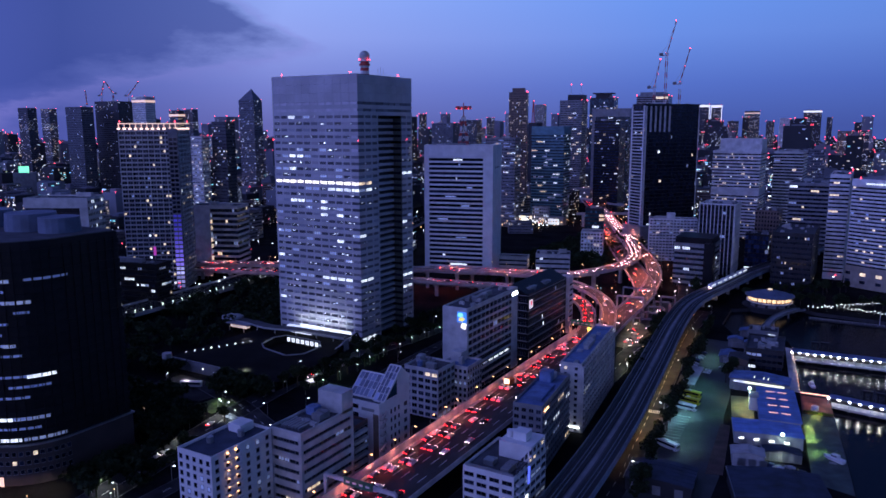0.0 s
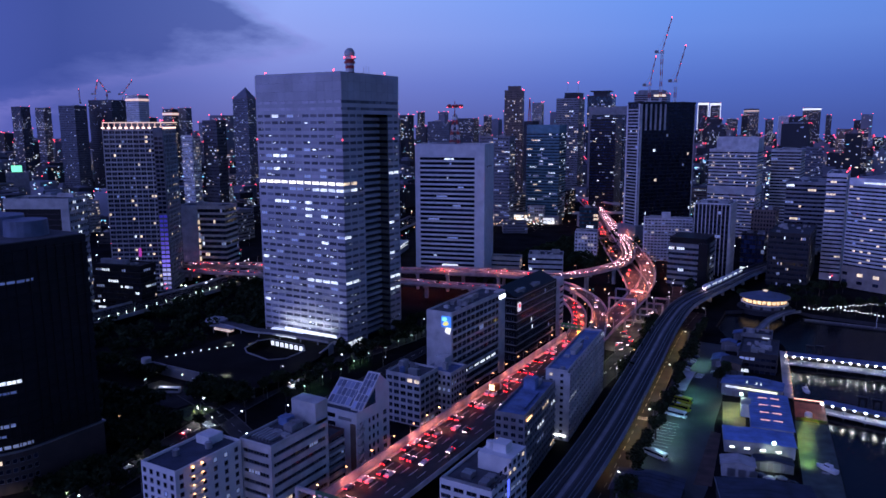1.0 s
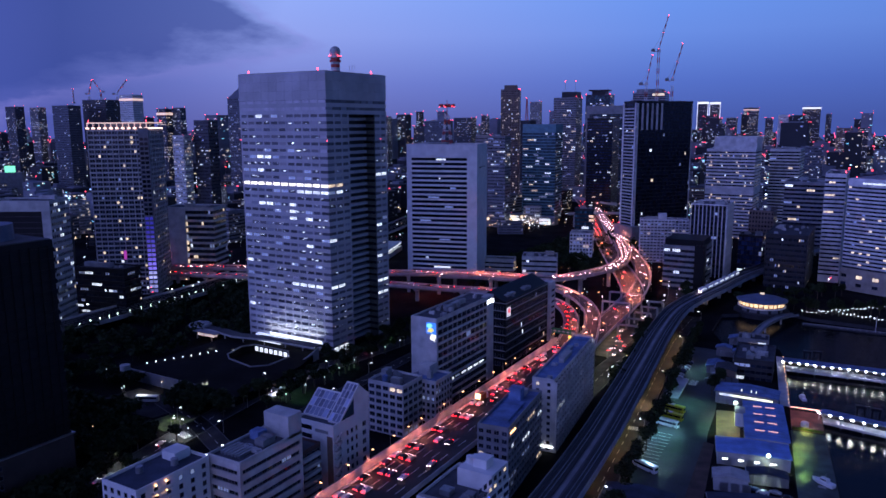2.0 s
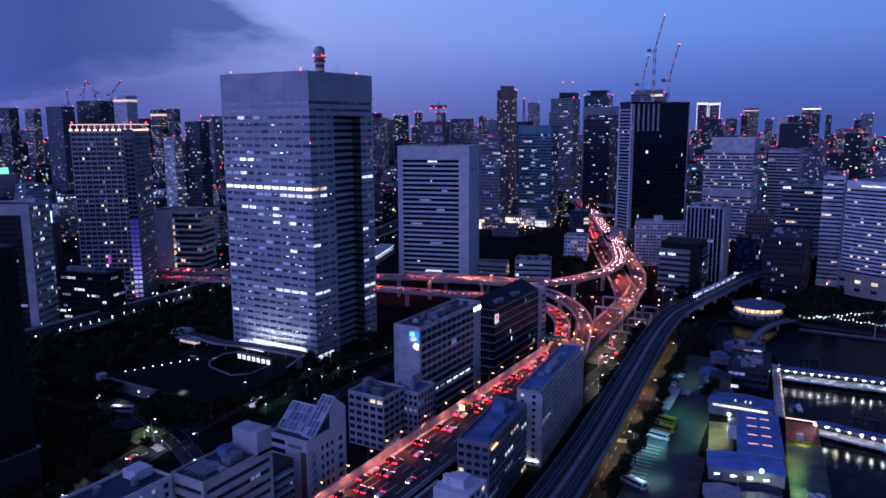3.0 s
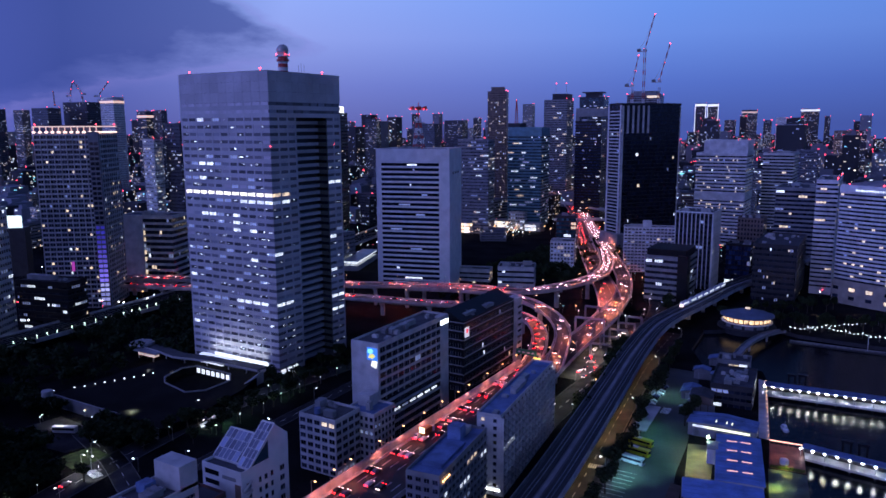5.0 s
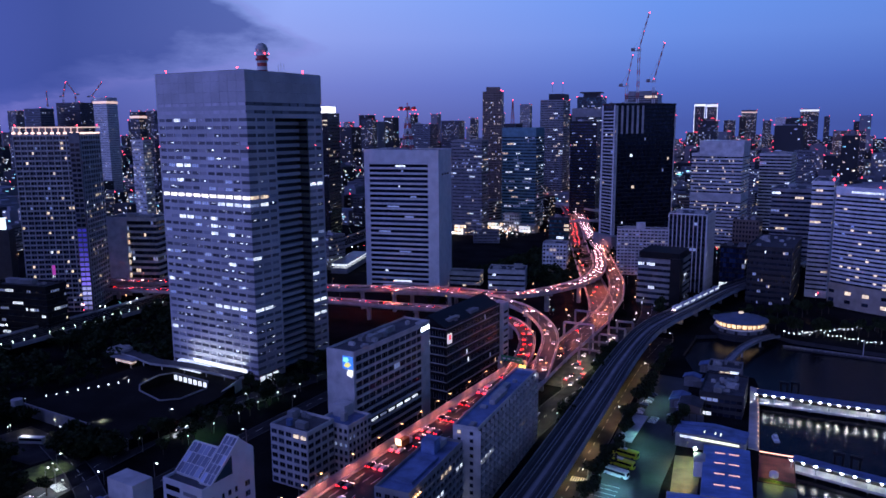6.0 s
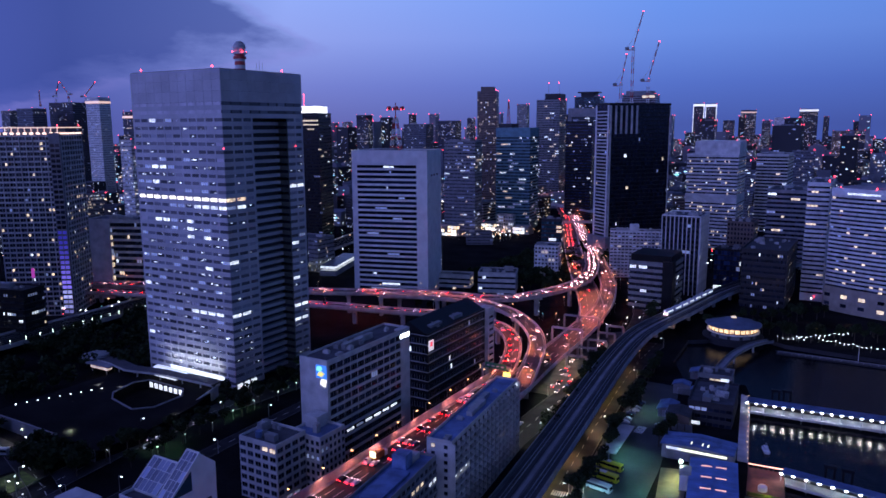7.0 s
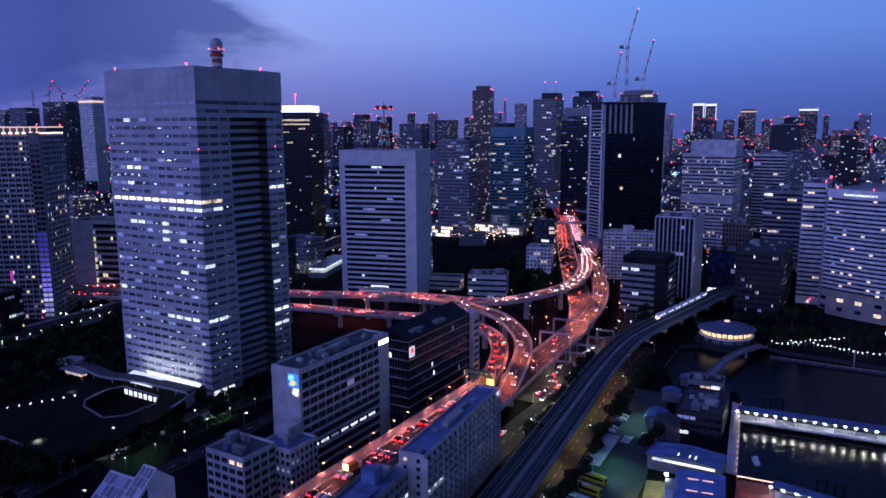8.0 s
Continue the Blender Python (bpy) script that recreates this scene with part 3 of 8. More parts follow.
        for k, (c, wide) in enumerate(bays):
            kind = row[k] if k < len(row) else "."
            mat = LIT.get(kind, M_CROWNBLIND if f > 34 else M_TWGLASS)
            if f == 24:
                mat = M_ROWLIT
            # Paler panes, more of them high up, put sky reflection into the colour.
            if kind == "." and f < 35 and rng.random() < (0.15 if f < 24 else 0.45):
                mat = M_PALEGLASS
            if f > 14 and kind == ".":
                yw = y0 + (i * 0.8 if f < 35 else 0.1)
                upper.setdefault(mat, Geo()).box(c - wide / 2 + 0.5, yw - 0.05, z + 1.1, c + wide / 2 - 0.5, yw + 0.05, z + 2.8)
            else:
                ob = new("window", pane_mesh(wide - 1.0, 1.7, mat))
                ob.parent = top
                ob.matrix_basis = pose(c, y0 + i * 0.8, z + 1.95)
            a = c - wide / 2 + 0.5 * (k == 0)
            piers.box(a - 0.5, y0 + 0.02, z + 1.1, a + 0.5, y0 + i - 0.02, z + 2.8)
        row = lit_right.get(f, "")
        if z < stop - 2:
            for k, (c, wide) in enumerate(right):
                kind = row[k] if k < len(row) else "."
                ob = new("window", pane_mesh(wide - 1.0, 1.7, LIT.get(kind, M_TWGLASS)))
                ob.parent = top
                ob.matrix_basis = pose(x1 - i * 0.8, c, z + 1.95, 0, 0, 90)
                a = c + wide / 2 - 0.5 * (k in (2, 4))
                piers.box(x1 - i + 0.02, a - 0.5, z + 1.1, x1 - 0.02, a + 0.5, z + 2.8)
        else:
            for k in range(9):
                c = y0 + D * (k + 0.5) / 9
                ob = new("window", pane_mesh(5.4, 1.7, M_TWGLASS))
                ob.parent = top
                ob.matrix_basis = pose(x1 - i * 0.8, c, z + 1.95, 0, 0, 90)
        tagged(part("piers", piers, M_TOWER, top), kind="stuff")
    for mat, g in upper.items():
        tagged(part("upper_windows", g, mat, top), kind="stuff")
    sparks = Geo()
    for k in range(170):
        f = min(34, int(rng.betavariate(1.6, 1.4) * 35))
        c, z = x0 + 1 + rng.random() * (W - 4), 3.2 + 4.0 * f + rng.uniform(1.3, 2.3)
        sparks.box(c, y0 + i * 0.8 - 0.16, z, c + rng.choice((0.4, 0.7, 1.2, 2.4)), y0 + i * 0.8 - 0.1, z + rng.uniform(0.25, 0.6))
    for k in range(40):
        f = rng.randrange(34)
        c, z = (y0 + 1 + rng.random() * 17) if rng.random() < 0.6 else (s1 + 1 + rng.random() * 10), 3.2 + 4.0 * f + rng.uniform(1.3, 2.3)
        sparks.box(x1 - i * 0.8 + 0.1, c, z, x1 - i * 0.8 + 0.16, c + rng.choice((0.4, 0.8, 1.4)), z + 0.4)
    tagged(part("desk_lamps", sparks, M_LITW, top, "small lit spots behind the panes"), kind="stuff")
    part("slot_cheek", Geo().box(x1 - deep, s1 - 0.01, 0, x1 - 0.01, s1 + i, stop), M_CHEEK, top)
    # bright lobby front, canopy, roof
    for k in range(8):
        a = -16 + 5.2 * k
        part("lobby_window", Geo().box(a, y0 - 0.12, 5.2, a + 4.8, y0 - 0.02, 7.6), M_LOBBY, top, "brightly lit lobby glazing")
    part("lobby_wall_washer", Geo().box(-16, y0 - 1.0, 8.0, 25, y0 - 0.6, 8.3), M_LOBBY, top)
    for k in range(3):
        part("shop_window", Geo().box(x1 + 0.02, y0 + 1 + 5 * k, 0.6, x1 + 0.1, y0 + 4.6 + 5 * k, 4.6), M_LITW, top)
    vault = Geo()
    for k in range(10):
        a, e = math.pi * k / 10, math.pi * (k + 1) / 10
        vault.quad(*[(x, y0 - 5 - 3.6 * math.cos(q), 5.6 + 2.6 * math.sin(q)) for x, q in ((-22, a), (4, a), (4, e), (-22, e))])
    part("entrance_canopy", vault, M_CANOPY, top, "white curved entrance canopy")
    part("roof", Geo().box(x0 + 0.5, y0 + 0.5, H, x1 - 0.5, y1 - 0.5, H + 0.15), M_ROOF, top)
    for bx, by in ((x0 + 8, y0 + 1), (x1 - 6, y0 + 1), (x1 - 1, y1 - 14)):
        part("beacon_light", Geo().tube(bx, by, H, H + 1, 0.08, k=5).ball(bx, by, H + 1.3, 0.5, 6), M_BEACON, top)
    for bx, by in ((x0, y0), (x1, y0), (x1, s1 + 6)):
        part("beacon_light", Geo().ball(bx, by, 127, 0.35, 6), M_BEACON, top)
    # radome mast
    rx, ry = 17.8, -0.2
    for k in range(5):
        part("mast_ring", Geo().tube(rx, ry, H + 1.9 * k, H + 1.9 * (k + 1), 2.7, k=16), M_RED if k % 2 == 0 else M_WHITE, top)
    part("gallery", Geo().tube(rx, ry, H + 9.5, H + 10.3, 3.7, k=16), M_WHITE, top)
    part("gallery", Geo().tube(rx, ry, H + 7.0, H + 8.2, 3.4, k=16), M_RED, top)
    part("radome", Geo().ball(rx, ry, H + 13.0, 3.3, 16), M_PALE, top, "pale radar dome")
    for a in range(4):
        part("beacon_light", Geo().ball(rx + 3.8 * math.cos(1.57 * a - 0.4), ry + 3.8 * math.sin(1.57 * a - 0.4), H + 10.6, 0.4, 6), M_BEACON, top)
    for a in range(3):
        part("aerial", Geo().tube(rx + 6 + 2 * a, ry + 6, H, H + 5 + a % 2, 0.1, k=5), M_METAL, top)


M_CHEEK = material("dark_green_panel", (0.10, 0.115, 0.115), 0.5, stain=0.15)
M_CROWNBLIND = material("pale_blinds", (0.66, 0.62, 0.66), 0.5, stain=0.1)
M_ROWLIT = lit_window("bright_floor", (1.0, 0.93, 0.86), 2.0)
M_TOWER = material("precast_panel", (0.52, 0.505, 0.525), 0.65, grain=0.1, scale=1.0, stain=0.08)
M_LOBBY = glow("lobby_light", (0.85, 0.90, 1.0), 1.4)
M_CANOPY = glow("lit_canopy", (0.70, 0.78, 1.0), 0.9)
great_tower()

# ---- blocks beside the expressway ----
NEAR = ("front", "right")
M_BLUEROOFD = material("dark_blue_roof_coat", (0.035, 0.05, 0.085), 0.7, stain=0.25)
b = building("apartment_block", "white apartment block with lit stair landings beside the expressway", -183.2, 166.5, 15.5, 27, 32, 0, 11, "punched", M_WHITE, 0.10, 3.4, 0.42, 0.5, gear=0, near=True, seed=2, roof=M_BLUEROOFD, faces=("front",))
windows(b, 15.5, 27, [1.5 + 2.9 * i for i in range(11)], 4.5, 0.3, 1.4, random.Random(22), 0.1, 0.5, M_PANE, True, ("right",), 0.0)
for k in range(11):
    part("stair_landing", Geo().box(7.75, -8.5, 0.6 + 2.9 * k, 9.0, -1.5, 0.8 + 2.9 * k), M_CONC, b)
    part("landing_rail", Geo().box(8.9, -8.5, 0.8 + 2.9 * k, 9.0, -1.5, 1.8 + 2.9 * k), M_WHITE, b)
    for o in (-6.8, -3.2):
        part("landing_lamp", Geo().ball(8.1, o, 2.9 + 2.9 * k, 0.32, 6), M_LAMPO, b, "warm stair lamp")
for x, y in ((-3, -4), (2, 5)):
    part("water_tank", Geo().tube(x, y, 32.1, 34.2, 1.2), M_METAL, b)
part("stair_head", Geo().box(-5, 6, 32, 1, 12, 35), M_WHITE, b)

b = building("office_block", "pale office block with long window rows and a stair tower", -170, 195.5, 14, 29, 32, 0, 9, "bands", M_PALE, 0.05, 2.4, 0.85, 0.42, gear=4, near=True, seed=3, faces=NEAR, warm=0.5)
part("stair_tower", Geo().box(-4, 8, 32, 7, 14.5, 40), M_PALE, b)
part("water_tank", Geo().box(-5, 2, 32.1, -1, 6, 35), M_BLUEROOF, b)
for k in range(6):
    part("roof_duct", Geo().box(-5 + 1.5 * k, -11, 32.1, -4.2 + 1.5 * k, -3, 33.0), M_METAL, b)

M_PODIUMB = material("dark_red_brick", (0.10, 0.05, 0.045), 0.7, stain=0.2)
b = building("apartment_block", "small brown brick block between two white blocks", -172, 217.5, 12, 11, 22, 0, 7, "punched", M_PODIUMB, 0.03, 2.6, 0.5, 0.5, gear=1, near=True, seed=17, faces=NEAR)
for k in range(7):
    part("balcony", Geo().box(6, -5, 0.4 + 3.14 * k, 7.6, 4, 1.5 + 3.14 * k), M_PALE, b)


def glass_roof_block():
    b = building("glass_roof_block", "white block with a sloping glazed attic and side stair", -173, 239, 18, 22, 26.5, 0, 8, "punched", M_WHITE, 0.0, 4.5, 0.75, 0.4, gear=0, near=True, seed=4, faces=())
    for z in (20.6, 24.0):
        part("window", Geo().box(-7.6, -11.06, z, -1.2, -10.95, z + 1.7), M_PANE, b)
    part("name_bar", Geo().box(0.4, -11.1, 23.8, 6.6, -11.0, 25.0), M_GREY, b)
    part("stair_recess", Geo().box(6.0, -11.08, 0.5, 8.6, -10.96, 23.0), M_BROWN, b)
    # two glazed slopes side by side: a broad low one and a narrow tall one that ends in the gable
    for xa, xb, ya, za, yr, zr, zb, cols, rows in ((-9.0, 3.6, -6.0, 27.5, 2.6, 34.6, 29.0, 6, 3), (3.6, 9.0, -7.4, 27.5, 5.0, 38.6, 33.5, 3, 5)):
        g = Geo()
        side = [(ya, 26.7), (ya, za), (yr, zr), (11.06, zb), (11.06, 26.7)]
        g.v = [(x, y, z - 0.1) for x in (xa - 0.05 * (xa < 0), xb + 0.06 * (xb > 5)) for y, z in side]
        g.f = [(0, 1, 2, 3, 4), (9, 8, 7, 6, 5)] + [(i, 5 + i, 5 + (i + 1) % 5, (i + 1) % 5) for i in range(5)]
        part("attic", g, M_WHITE, b)
        def at(x, f):
            return (x, ya + (yr - ya) * f, za + (zr - za) * f)
        for i in range(cols):
            for j in range(rows):
                x0, x1 = xa + (xb - xa) * (i + 0.05) / cols, xa + (xb - xa) * (i + 0.95) / cols
                part("roof_pane", Geo().quad(at(x0, (j + 0.03) / rows), at(x1, (j + 0.03) / rows), at(x1, (j + 0.97) / rows), at(x0, (j + 0.97) / rows)), M_SKYPANE, b)
        for i in range(cols + 1):
            x = xa + (xb - xa) * i / cols
            part("glazing_bar", Geo().bar(at(x, 0), at(x, 1), 0.2 if i in (0, cols) else 0.1), M_WHITE, b)
        part("ridge", Geo().bar(at(xa, 1), at(xb, 1), 0.25), M_WHITE, b)
    part("gable_glass", Geo().quad((9.1, -6.4, 27.8), (9.1, 1.5, 27.8), (9.1, 1.5, 34.2)), M_TEAL, b, "dark green glass triangle")
    # windows in the east wall
    windows(b, 18, 22, [4 + 3.6 * i for i in range(6)], 7.3, 0.16, 1.6, random.Random(1), 0.02, 0.5, M_PANE, True, ("right",), 0.0)
    windows(b, 18.1, 22, [4 + 3.6 * i for i in range(6)], 5.5, 0.16, 1.6, random.Random(1), 0.0, 0.5, M_PANE, True, ("right",), 0.0)
    for k in range(7):
        part("stair_landing", Geo().box(9.0, -10.8, 1.5 + 3.2 * k, 10.2, -7.4, 1.75 + 3.2 * k), M_CONC, b)
        part("stair_rail", Geo().bar((10.1, -10.8, 2.2 + 3.2 * k), (10.1, -7.4, 4.6 + 3.2 * k), 0.3), M_PALE, b)
    part("terrace", Geo().box(-8.5, -10.5, 26.5, 8.5, -6.2, 26.8), M_ROOF, b)


M_SKYPANE = glazing("attic_glass", (0.20, 0.22, 0.30), 0.15)
glass_roof_block()

b = building("office_block", "beige office block with square windows", -179.8, 292, 18.5, 16, 23, 0, 7, "punched", M_PALE, 0.015, 3.7, 0.7, 0.5, near=True, seed=5, faces=NEAR)
part("water_tank", Geo().tube(-3, -4, 23, 25.6, 1.3), M_BLUEROOF, b)
b = building("office_block", "pale office block with a blue roof and a roof tank house", -171.5, 308, 15, 15, 21, 0, 7, "punched", M_PALE, 0.04, 2.6, 0.5, 0.5, gear=1, near=True, seed=6, faces=NEAR, roof=M_BLUEROOF)
part("tank_house", Geo().box(-6, 0, 21, 0, 6, 26), M_PALE, b)


def sign_block():
    b = building("office_block", "grey slab office with ribbon windows and lit rooftop signs", -180, 346.5, 14, 59, 45, 0, 12, "bands", M_PALE, 0.004, 4.9, 0.97, 0.7, gear=6, near=True, seed=7, faces=("front", "right"), run=5)
    part("end_wall", Geo().box(-7.1, -29.9, 0, 7.1, -28.9, 46), M_PALE, b)
    part("end_wall", Geo().box(3.5, 22.5, 0, 7.12, 29.6, 46), M_PALE, b)
    for k in range(12):
        part("mullion", Geo().box(6.92, -28.8 + 4.68 * k, 20, 7.1, -28.55 + 4.68 * k, 45), M_PALE, b)
    for k in range(7):
        part("lit_shopfront", Geo().box(6.55, -24 + 6.4 * k, 11.9, 6.8, -19.6 + 6.4 * k, 12.8), M_LITW if k != 2 else M_LITD, b)
    # picture sign on the corner: plain colour shapes
    part("sign_board", Geo().box(1.6, -30.25, 38.6, 6.8, -29.95, 44.0), glow("sign_blue", (0.06, 0.25, 0.85), 0.9), b, "lit blue picture sign")
    part("sign_shape", Geo().quad((2.2, -30.3, 39.6), (4.4, -30.3, 39.2), (6.0, -30.3, 40.6), (4.6, -30.3, 41.6), (3.0, -30.3, 41.0)), glow("sign_yellow", (0.95, 0.80, 0.20), 0.9), b, "yellow shape")
    part("sign_shape", Geo().quad((1.9, -30.3, 41.8), (3.6, -30.3, 41.2), (5.0, -30.3, 42.6), (4.2, -30.3, 43.6), (2.2, -30.3, 43.4)), glow("sign_teal", (0.25, 0.85, 1.0), 1.1), b, "teal shape")
    part("sign_foot", Geo().quad((3.6, -30.3, 36.2), (6.2, -30.3, 35.2), (6.8, -30.3, 38.3), (4.4, -30.3, 38.4)), glow("sign_white", (1, 1, 1), 1.4), b)
    part("roof_sign", Geo().box(7.2, 21.0, 41.5, 7.45, 29.0, 44.6), M_GREY, b)
    for k in range(4):
        part("sign_bar", Geo().box(7.45, 21.7 + 1.9 * k, 42.1, 7.55, 23.0 + 1.9 * k, 44.1), M_LAMPW, b)


sign_block()


def dark_block():
    b = building("office_block", "black office block with pale ribbons and a small square sign", -182.5, 423, 18, 60, 37, 0, 8, "bands", M_BLACK, 0.012, 1.6, 0.8, 0.62, gear=3, near=True, seed=8, faces=("front", "right"), run=2, warm=0.1)
    for k in range(8):
        part("ledge", Geo().box(-9.2, -30.3, 4.55 + 4.62 * k, 9.35, 30.2, 4.85 + 4.62 * k), M_CONC, b)
    part("sloping_roof", Geo().quad((9, -30, 37.2), (9, 30, 37.2), (-2, 30, 43), (-2, -30, 43)).quad((-2, -30, 43), (-2, 30, 43), (-9, 30, 37.2), (-9, -30, 37.2)).quad((9, -30, 37.2), (-2, -30, 43), (-9, -30, 37.2)), M_BLACK, b)
    part("sign_board", Geo().box(9.4, -29.8, 29.5, 9.7, -25.6, 34.5), glow("sign_panel", (0.9, 0.9, 1.0), 0.7), b)
    part("sign_mark", Geo().box(9.7, -28.9, 31.4, 9.78, -26.5, 33.8), glow("sign_red", (0.9, 0.08, 0.12), 1.2), b)
    part("stair_tower", Geo().box(4.5, 30.3, 0, 11, 37.5, 38), M_PALE, b, "pale stair tower with dark slots")
    for k in range(9):
        part("stair_slot", Geo().box(11.0, 31.5, 3 + 3.6 * k, 11.06, 36.5, 4.4 + 3.6 * k), M_PANE, b)


dark_block()

b = building("apartment_block", "white terraced apartment block with roof tanks", -106, 222, 19, 27, 21, 0, 7, "punched", M_WHITE, 0.06, 4.7, 0.74, 0.42, gear=2, near=True, seed=9, faces=NEAR)
part("upper_storeys", Geo().box(-3, 1, 21, 9.4, 13, 27), M_WHITE, b)
windows(b, 18.8, 24, [22.6, 25.4], 3.4, 0.5, 1.4, random.Random(6), 0.1, 0.4, M_PANE, True, ("right",), 0.02)
part("stair_head", Geo().box(1, 4, 27, 6, 9, 30), M_WHITE, b)
part("water_tank", Geo().tube(-1, 6, 27, 29.4, 1.3), M_WHITE, b)
part("terrace_rail", Geo().box(-9, -13, 22.1, 9, -12.8, 23), M_METAL, b)
part("lit_sign", Geo().box(9.5, -2.0, 15, 9.8, -0.8, 21), glow("sign_deep_blue", (0.1, 0.15, 1.0), 1.4), b, "upright lit blue sign")
part("lit_sign", Geo().box(9.5, -4.5, 9.6, 9.8, -2.0, 11.4), glow("sign_pale", (0.8, 0.9, 1.0), 1.6), b, "bright white sign")
for k in range(7):
    part("balcony", Geo().box(9.5, -12, 0.3 + 3 * k, 10.8, -7, 1.3 + 3 * k), M_WHITE, b)

b = building("apartment_block", "apartment block with a blue flat roof and dark balconies", -115.5, 277.5, 12, 42, 27, 6.4, 9, "punched", M_GREY, 0.05, 3.2, 0.6, 0.5, gear=1, near=True, seed=10, faces=NEAR, roof=M_BLUEROOF)
part("tank_house", Geo().box(-4, 8, 27, 1, 13, 32), M_BLUEROOF, b)
part("roof_step", Geo().box(-3.5, -14, 27.1, 3.5, 6, 28.0), M_BLUEROOF, b)
for k in range(9):
    part("balcony_front", Geo().box(6.02, -20.5, 0.2 + 3 * k, 6.6, 20.5, 0.9 + 3 * k), M_GREY, b)
for k in range(4):
    part("party_lamp", Geo().ball(6.4, -19 + 1.6 * k, 25.4, 0.3, 6), M_LAMPO, b)

b = building("apartment_block", "tall pale apartment slab with gridded balconies", -116.6, 337, 9.6, 69.5, 31, 6.4, 11, "punched", M_PALE, 0.03, 4.8, 0.26, 0.42, gear=3, near=True, seed=11, faces=("front",), roof=M_BLUEROOF)
windows(b, 9.6, 69.5, [1.5 + 2.82 * i for i in range(11)], 4.5, 0.72, 1.9, random.Random(3), 0.02, 0.6, M_PANE, True, ("right",), 0.0)
for k in range(11):
    part("balcony_front", Geo().box(4.85, -34.6, 0.1 + 2.82 * k, 5.9, 34.6, 0.95 + 2.82 * k), M_CONC, b)
for k in range(17):
    part("balcony_divider", Geo().box(4.85, -34.7 + 4.3 * k - 0.12, 0, 5.96, -34.7 + 4.3 * k + 0.12, 31), M_PALE, b)
part("entrance_lamp", Geo().box(-4.5, -35.3, 2.2, 4.5, -34.9, 2.6), M_LAMPW, b)

# ---- towers round the junction ----
def black_tower():
    """Black glass tower with a bowed front, at the edge of the plaza."""
    rng = random.Random(12)
    top = thing("office_tower", -304, 168, 0, 0, "black glass office tower with a bowed front and dim storeys", "building")
    def plan(off=0.0):
        pts = []
        for k in range(13):
            a = math.radians(-90 + 90 * k / 12)
            pts.append((10 + (26 + off) * math.cos(a), -2 + (24 + off) * math.sin(a)))
        return [(-40 - off, -26 - off)] + pts + [(36 + off, 24 + off), (-40 - off, 24 + off)]
    part("body", Geo().prism(plan(), 0, 94), M_BLACK, top)
    part("podium", Geo().prism(plan(0.8), 0, 15.6), M_PODIUM, top, "brown masonry podium")
    for row in range(3):
        for k in range(16):
            a = radians(-88 + 5.5 * k)
            ob = new("podium_window", pane_mesh(1.5, 1.6, M_LITY if (row * 16 + k) % 19 == 4 else M_PANE))
            ob.parent = top
            ob.matrix_basis = pose(10 + 26.8 * math.cos(a), -2 + 24.8 * math.sin(a), 5.5 + 3.6 * row, 0, 0, math.degrees(a) + 90)
    for k in range(4):
        a = radians(-84 + 7 * k)
        ob = part("entrance_glass", Geo().box(-1.4, -0.1, 0, 1.4, 0.1, 3.6), M_PINKE, top, "warm lit entrance glass")
        ob.matrix_basis = pose(10 + 26.9 * math.cos(a), -2 + 24.9 * math.sin(a), 0, 0, 0, math.degrees(a) + 90)
    for k in range(3, 22):
        part("spandrel", Geo().prism(plan(0.35), 3.2 + 4.1 * k, 4.9 + 4.1 * k), M_BLACKSPAN, top)
    def strip_lit(z, a0, a1, mat, hgt=1.3):
        g = Geo()
        n = 6
        for i in range(n):
            b0, b1 = [math.radians(a0 + (a1 - a0) * (i + f) / n) for f in (0.05, 0.9)]
            g.quad(*[(10 + 26.3 * math.cos(b), -2 + 24.3 * math.sin(b), zz) for b, zz in ((b0, z), (b1, z), (b1, z + hgt), (b0, z + hgt))])
        tagged(part("lit_storey", g, mat, top, "row of lit windows"), kind="stuff")
    for z, a0, a1, m in ((17.5, -90, -62, M_LITD), (17.5, -61, -42, M_LITW), (17.5, -41, -5, M_LITD), (25.7, -62, -48, M_LITW), (25.7, -47, -18, M_LITD), (33.9, -90, -58, M_LITD), (42.1, -34, -10, M_LITW), (46.2, -90, -72, M_LITW), (46.2, -71, -62, M_LITD), (54.4, -50, -40, M_LITD), (70.8, -60, -25, M_LITD), (79.0, -85, -40, M_LITD)):
        strip_lit(z, a0, a1, m)
    for k in range(5, 22):
        a0 = rng.uniform(-92, -30)
        strip_lit(3.2 + 4.1 * k - 1.7, a0, a0 + rng.uniform(12, 50), M_DIM, 1.0)
    for k in range(12):
        a = radians(-90 + 90 * k / 12)
        part("mullion", Geo().box(-0.12, -0.2, 17, 0.12, 0.3, 92), M_BLACKSPAN, top).matrix_basis = pose(10 + 26.4 * math.cos(a), -2 + 24.4 * math.sin(a), 0, 0, 0, math.degrees(a) + 90)
    for k in range(7):
        part("mullion", Geo().box(36.3, 0 + 3.6 * k, 17, 36.7, 0.3 + 3.6 * k, 92), M_BLACKSPAN, top)
    part("podium_band", Geo().prism(plan(1.4), 15.8, 16.4), M_METAL, top)
    part("roof", Geo().prism(plan(-0.5), 94, 94.3), M_ROOF, top)
    for x, y, r, h in ((-22, 6, 9, 7), (4, 8, 10, 7), (20, 10, 8, 6)):
        part("roof_drum", Geo().tube(x, y, 94.3, 94.3 + h, r, r * 0.96, 20), M_BLUEGREY, top, "round blue-grey roof plant drum")
    g = Geo()
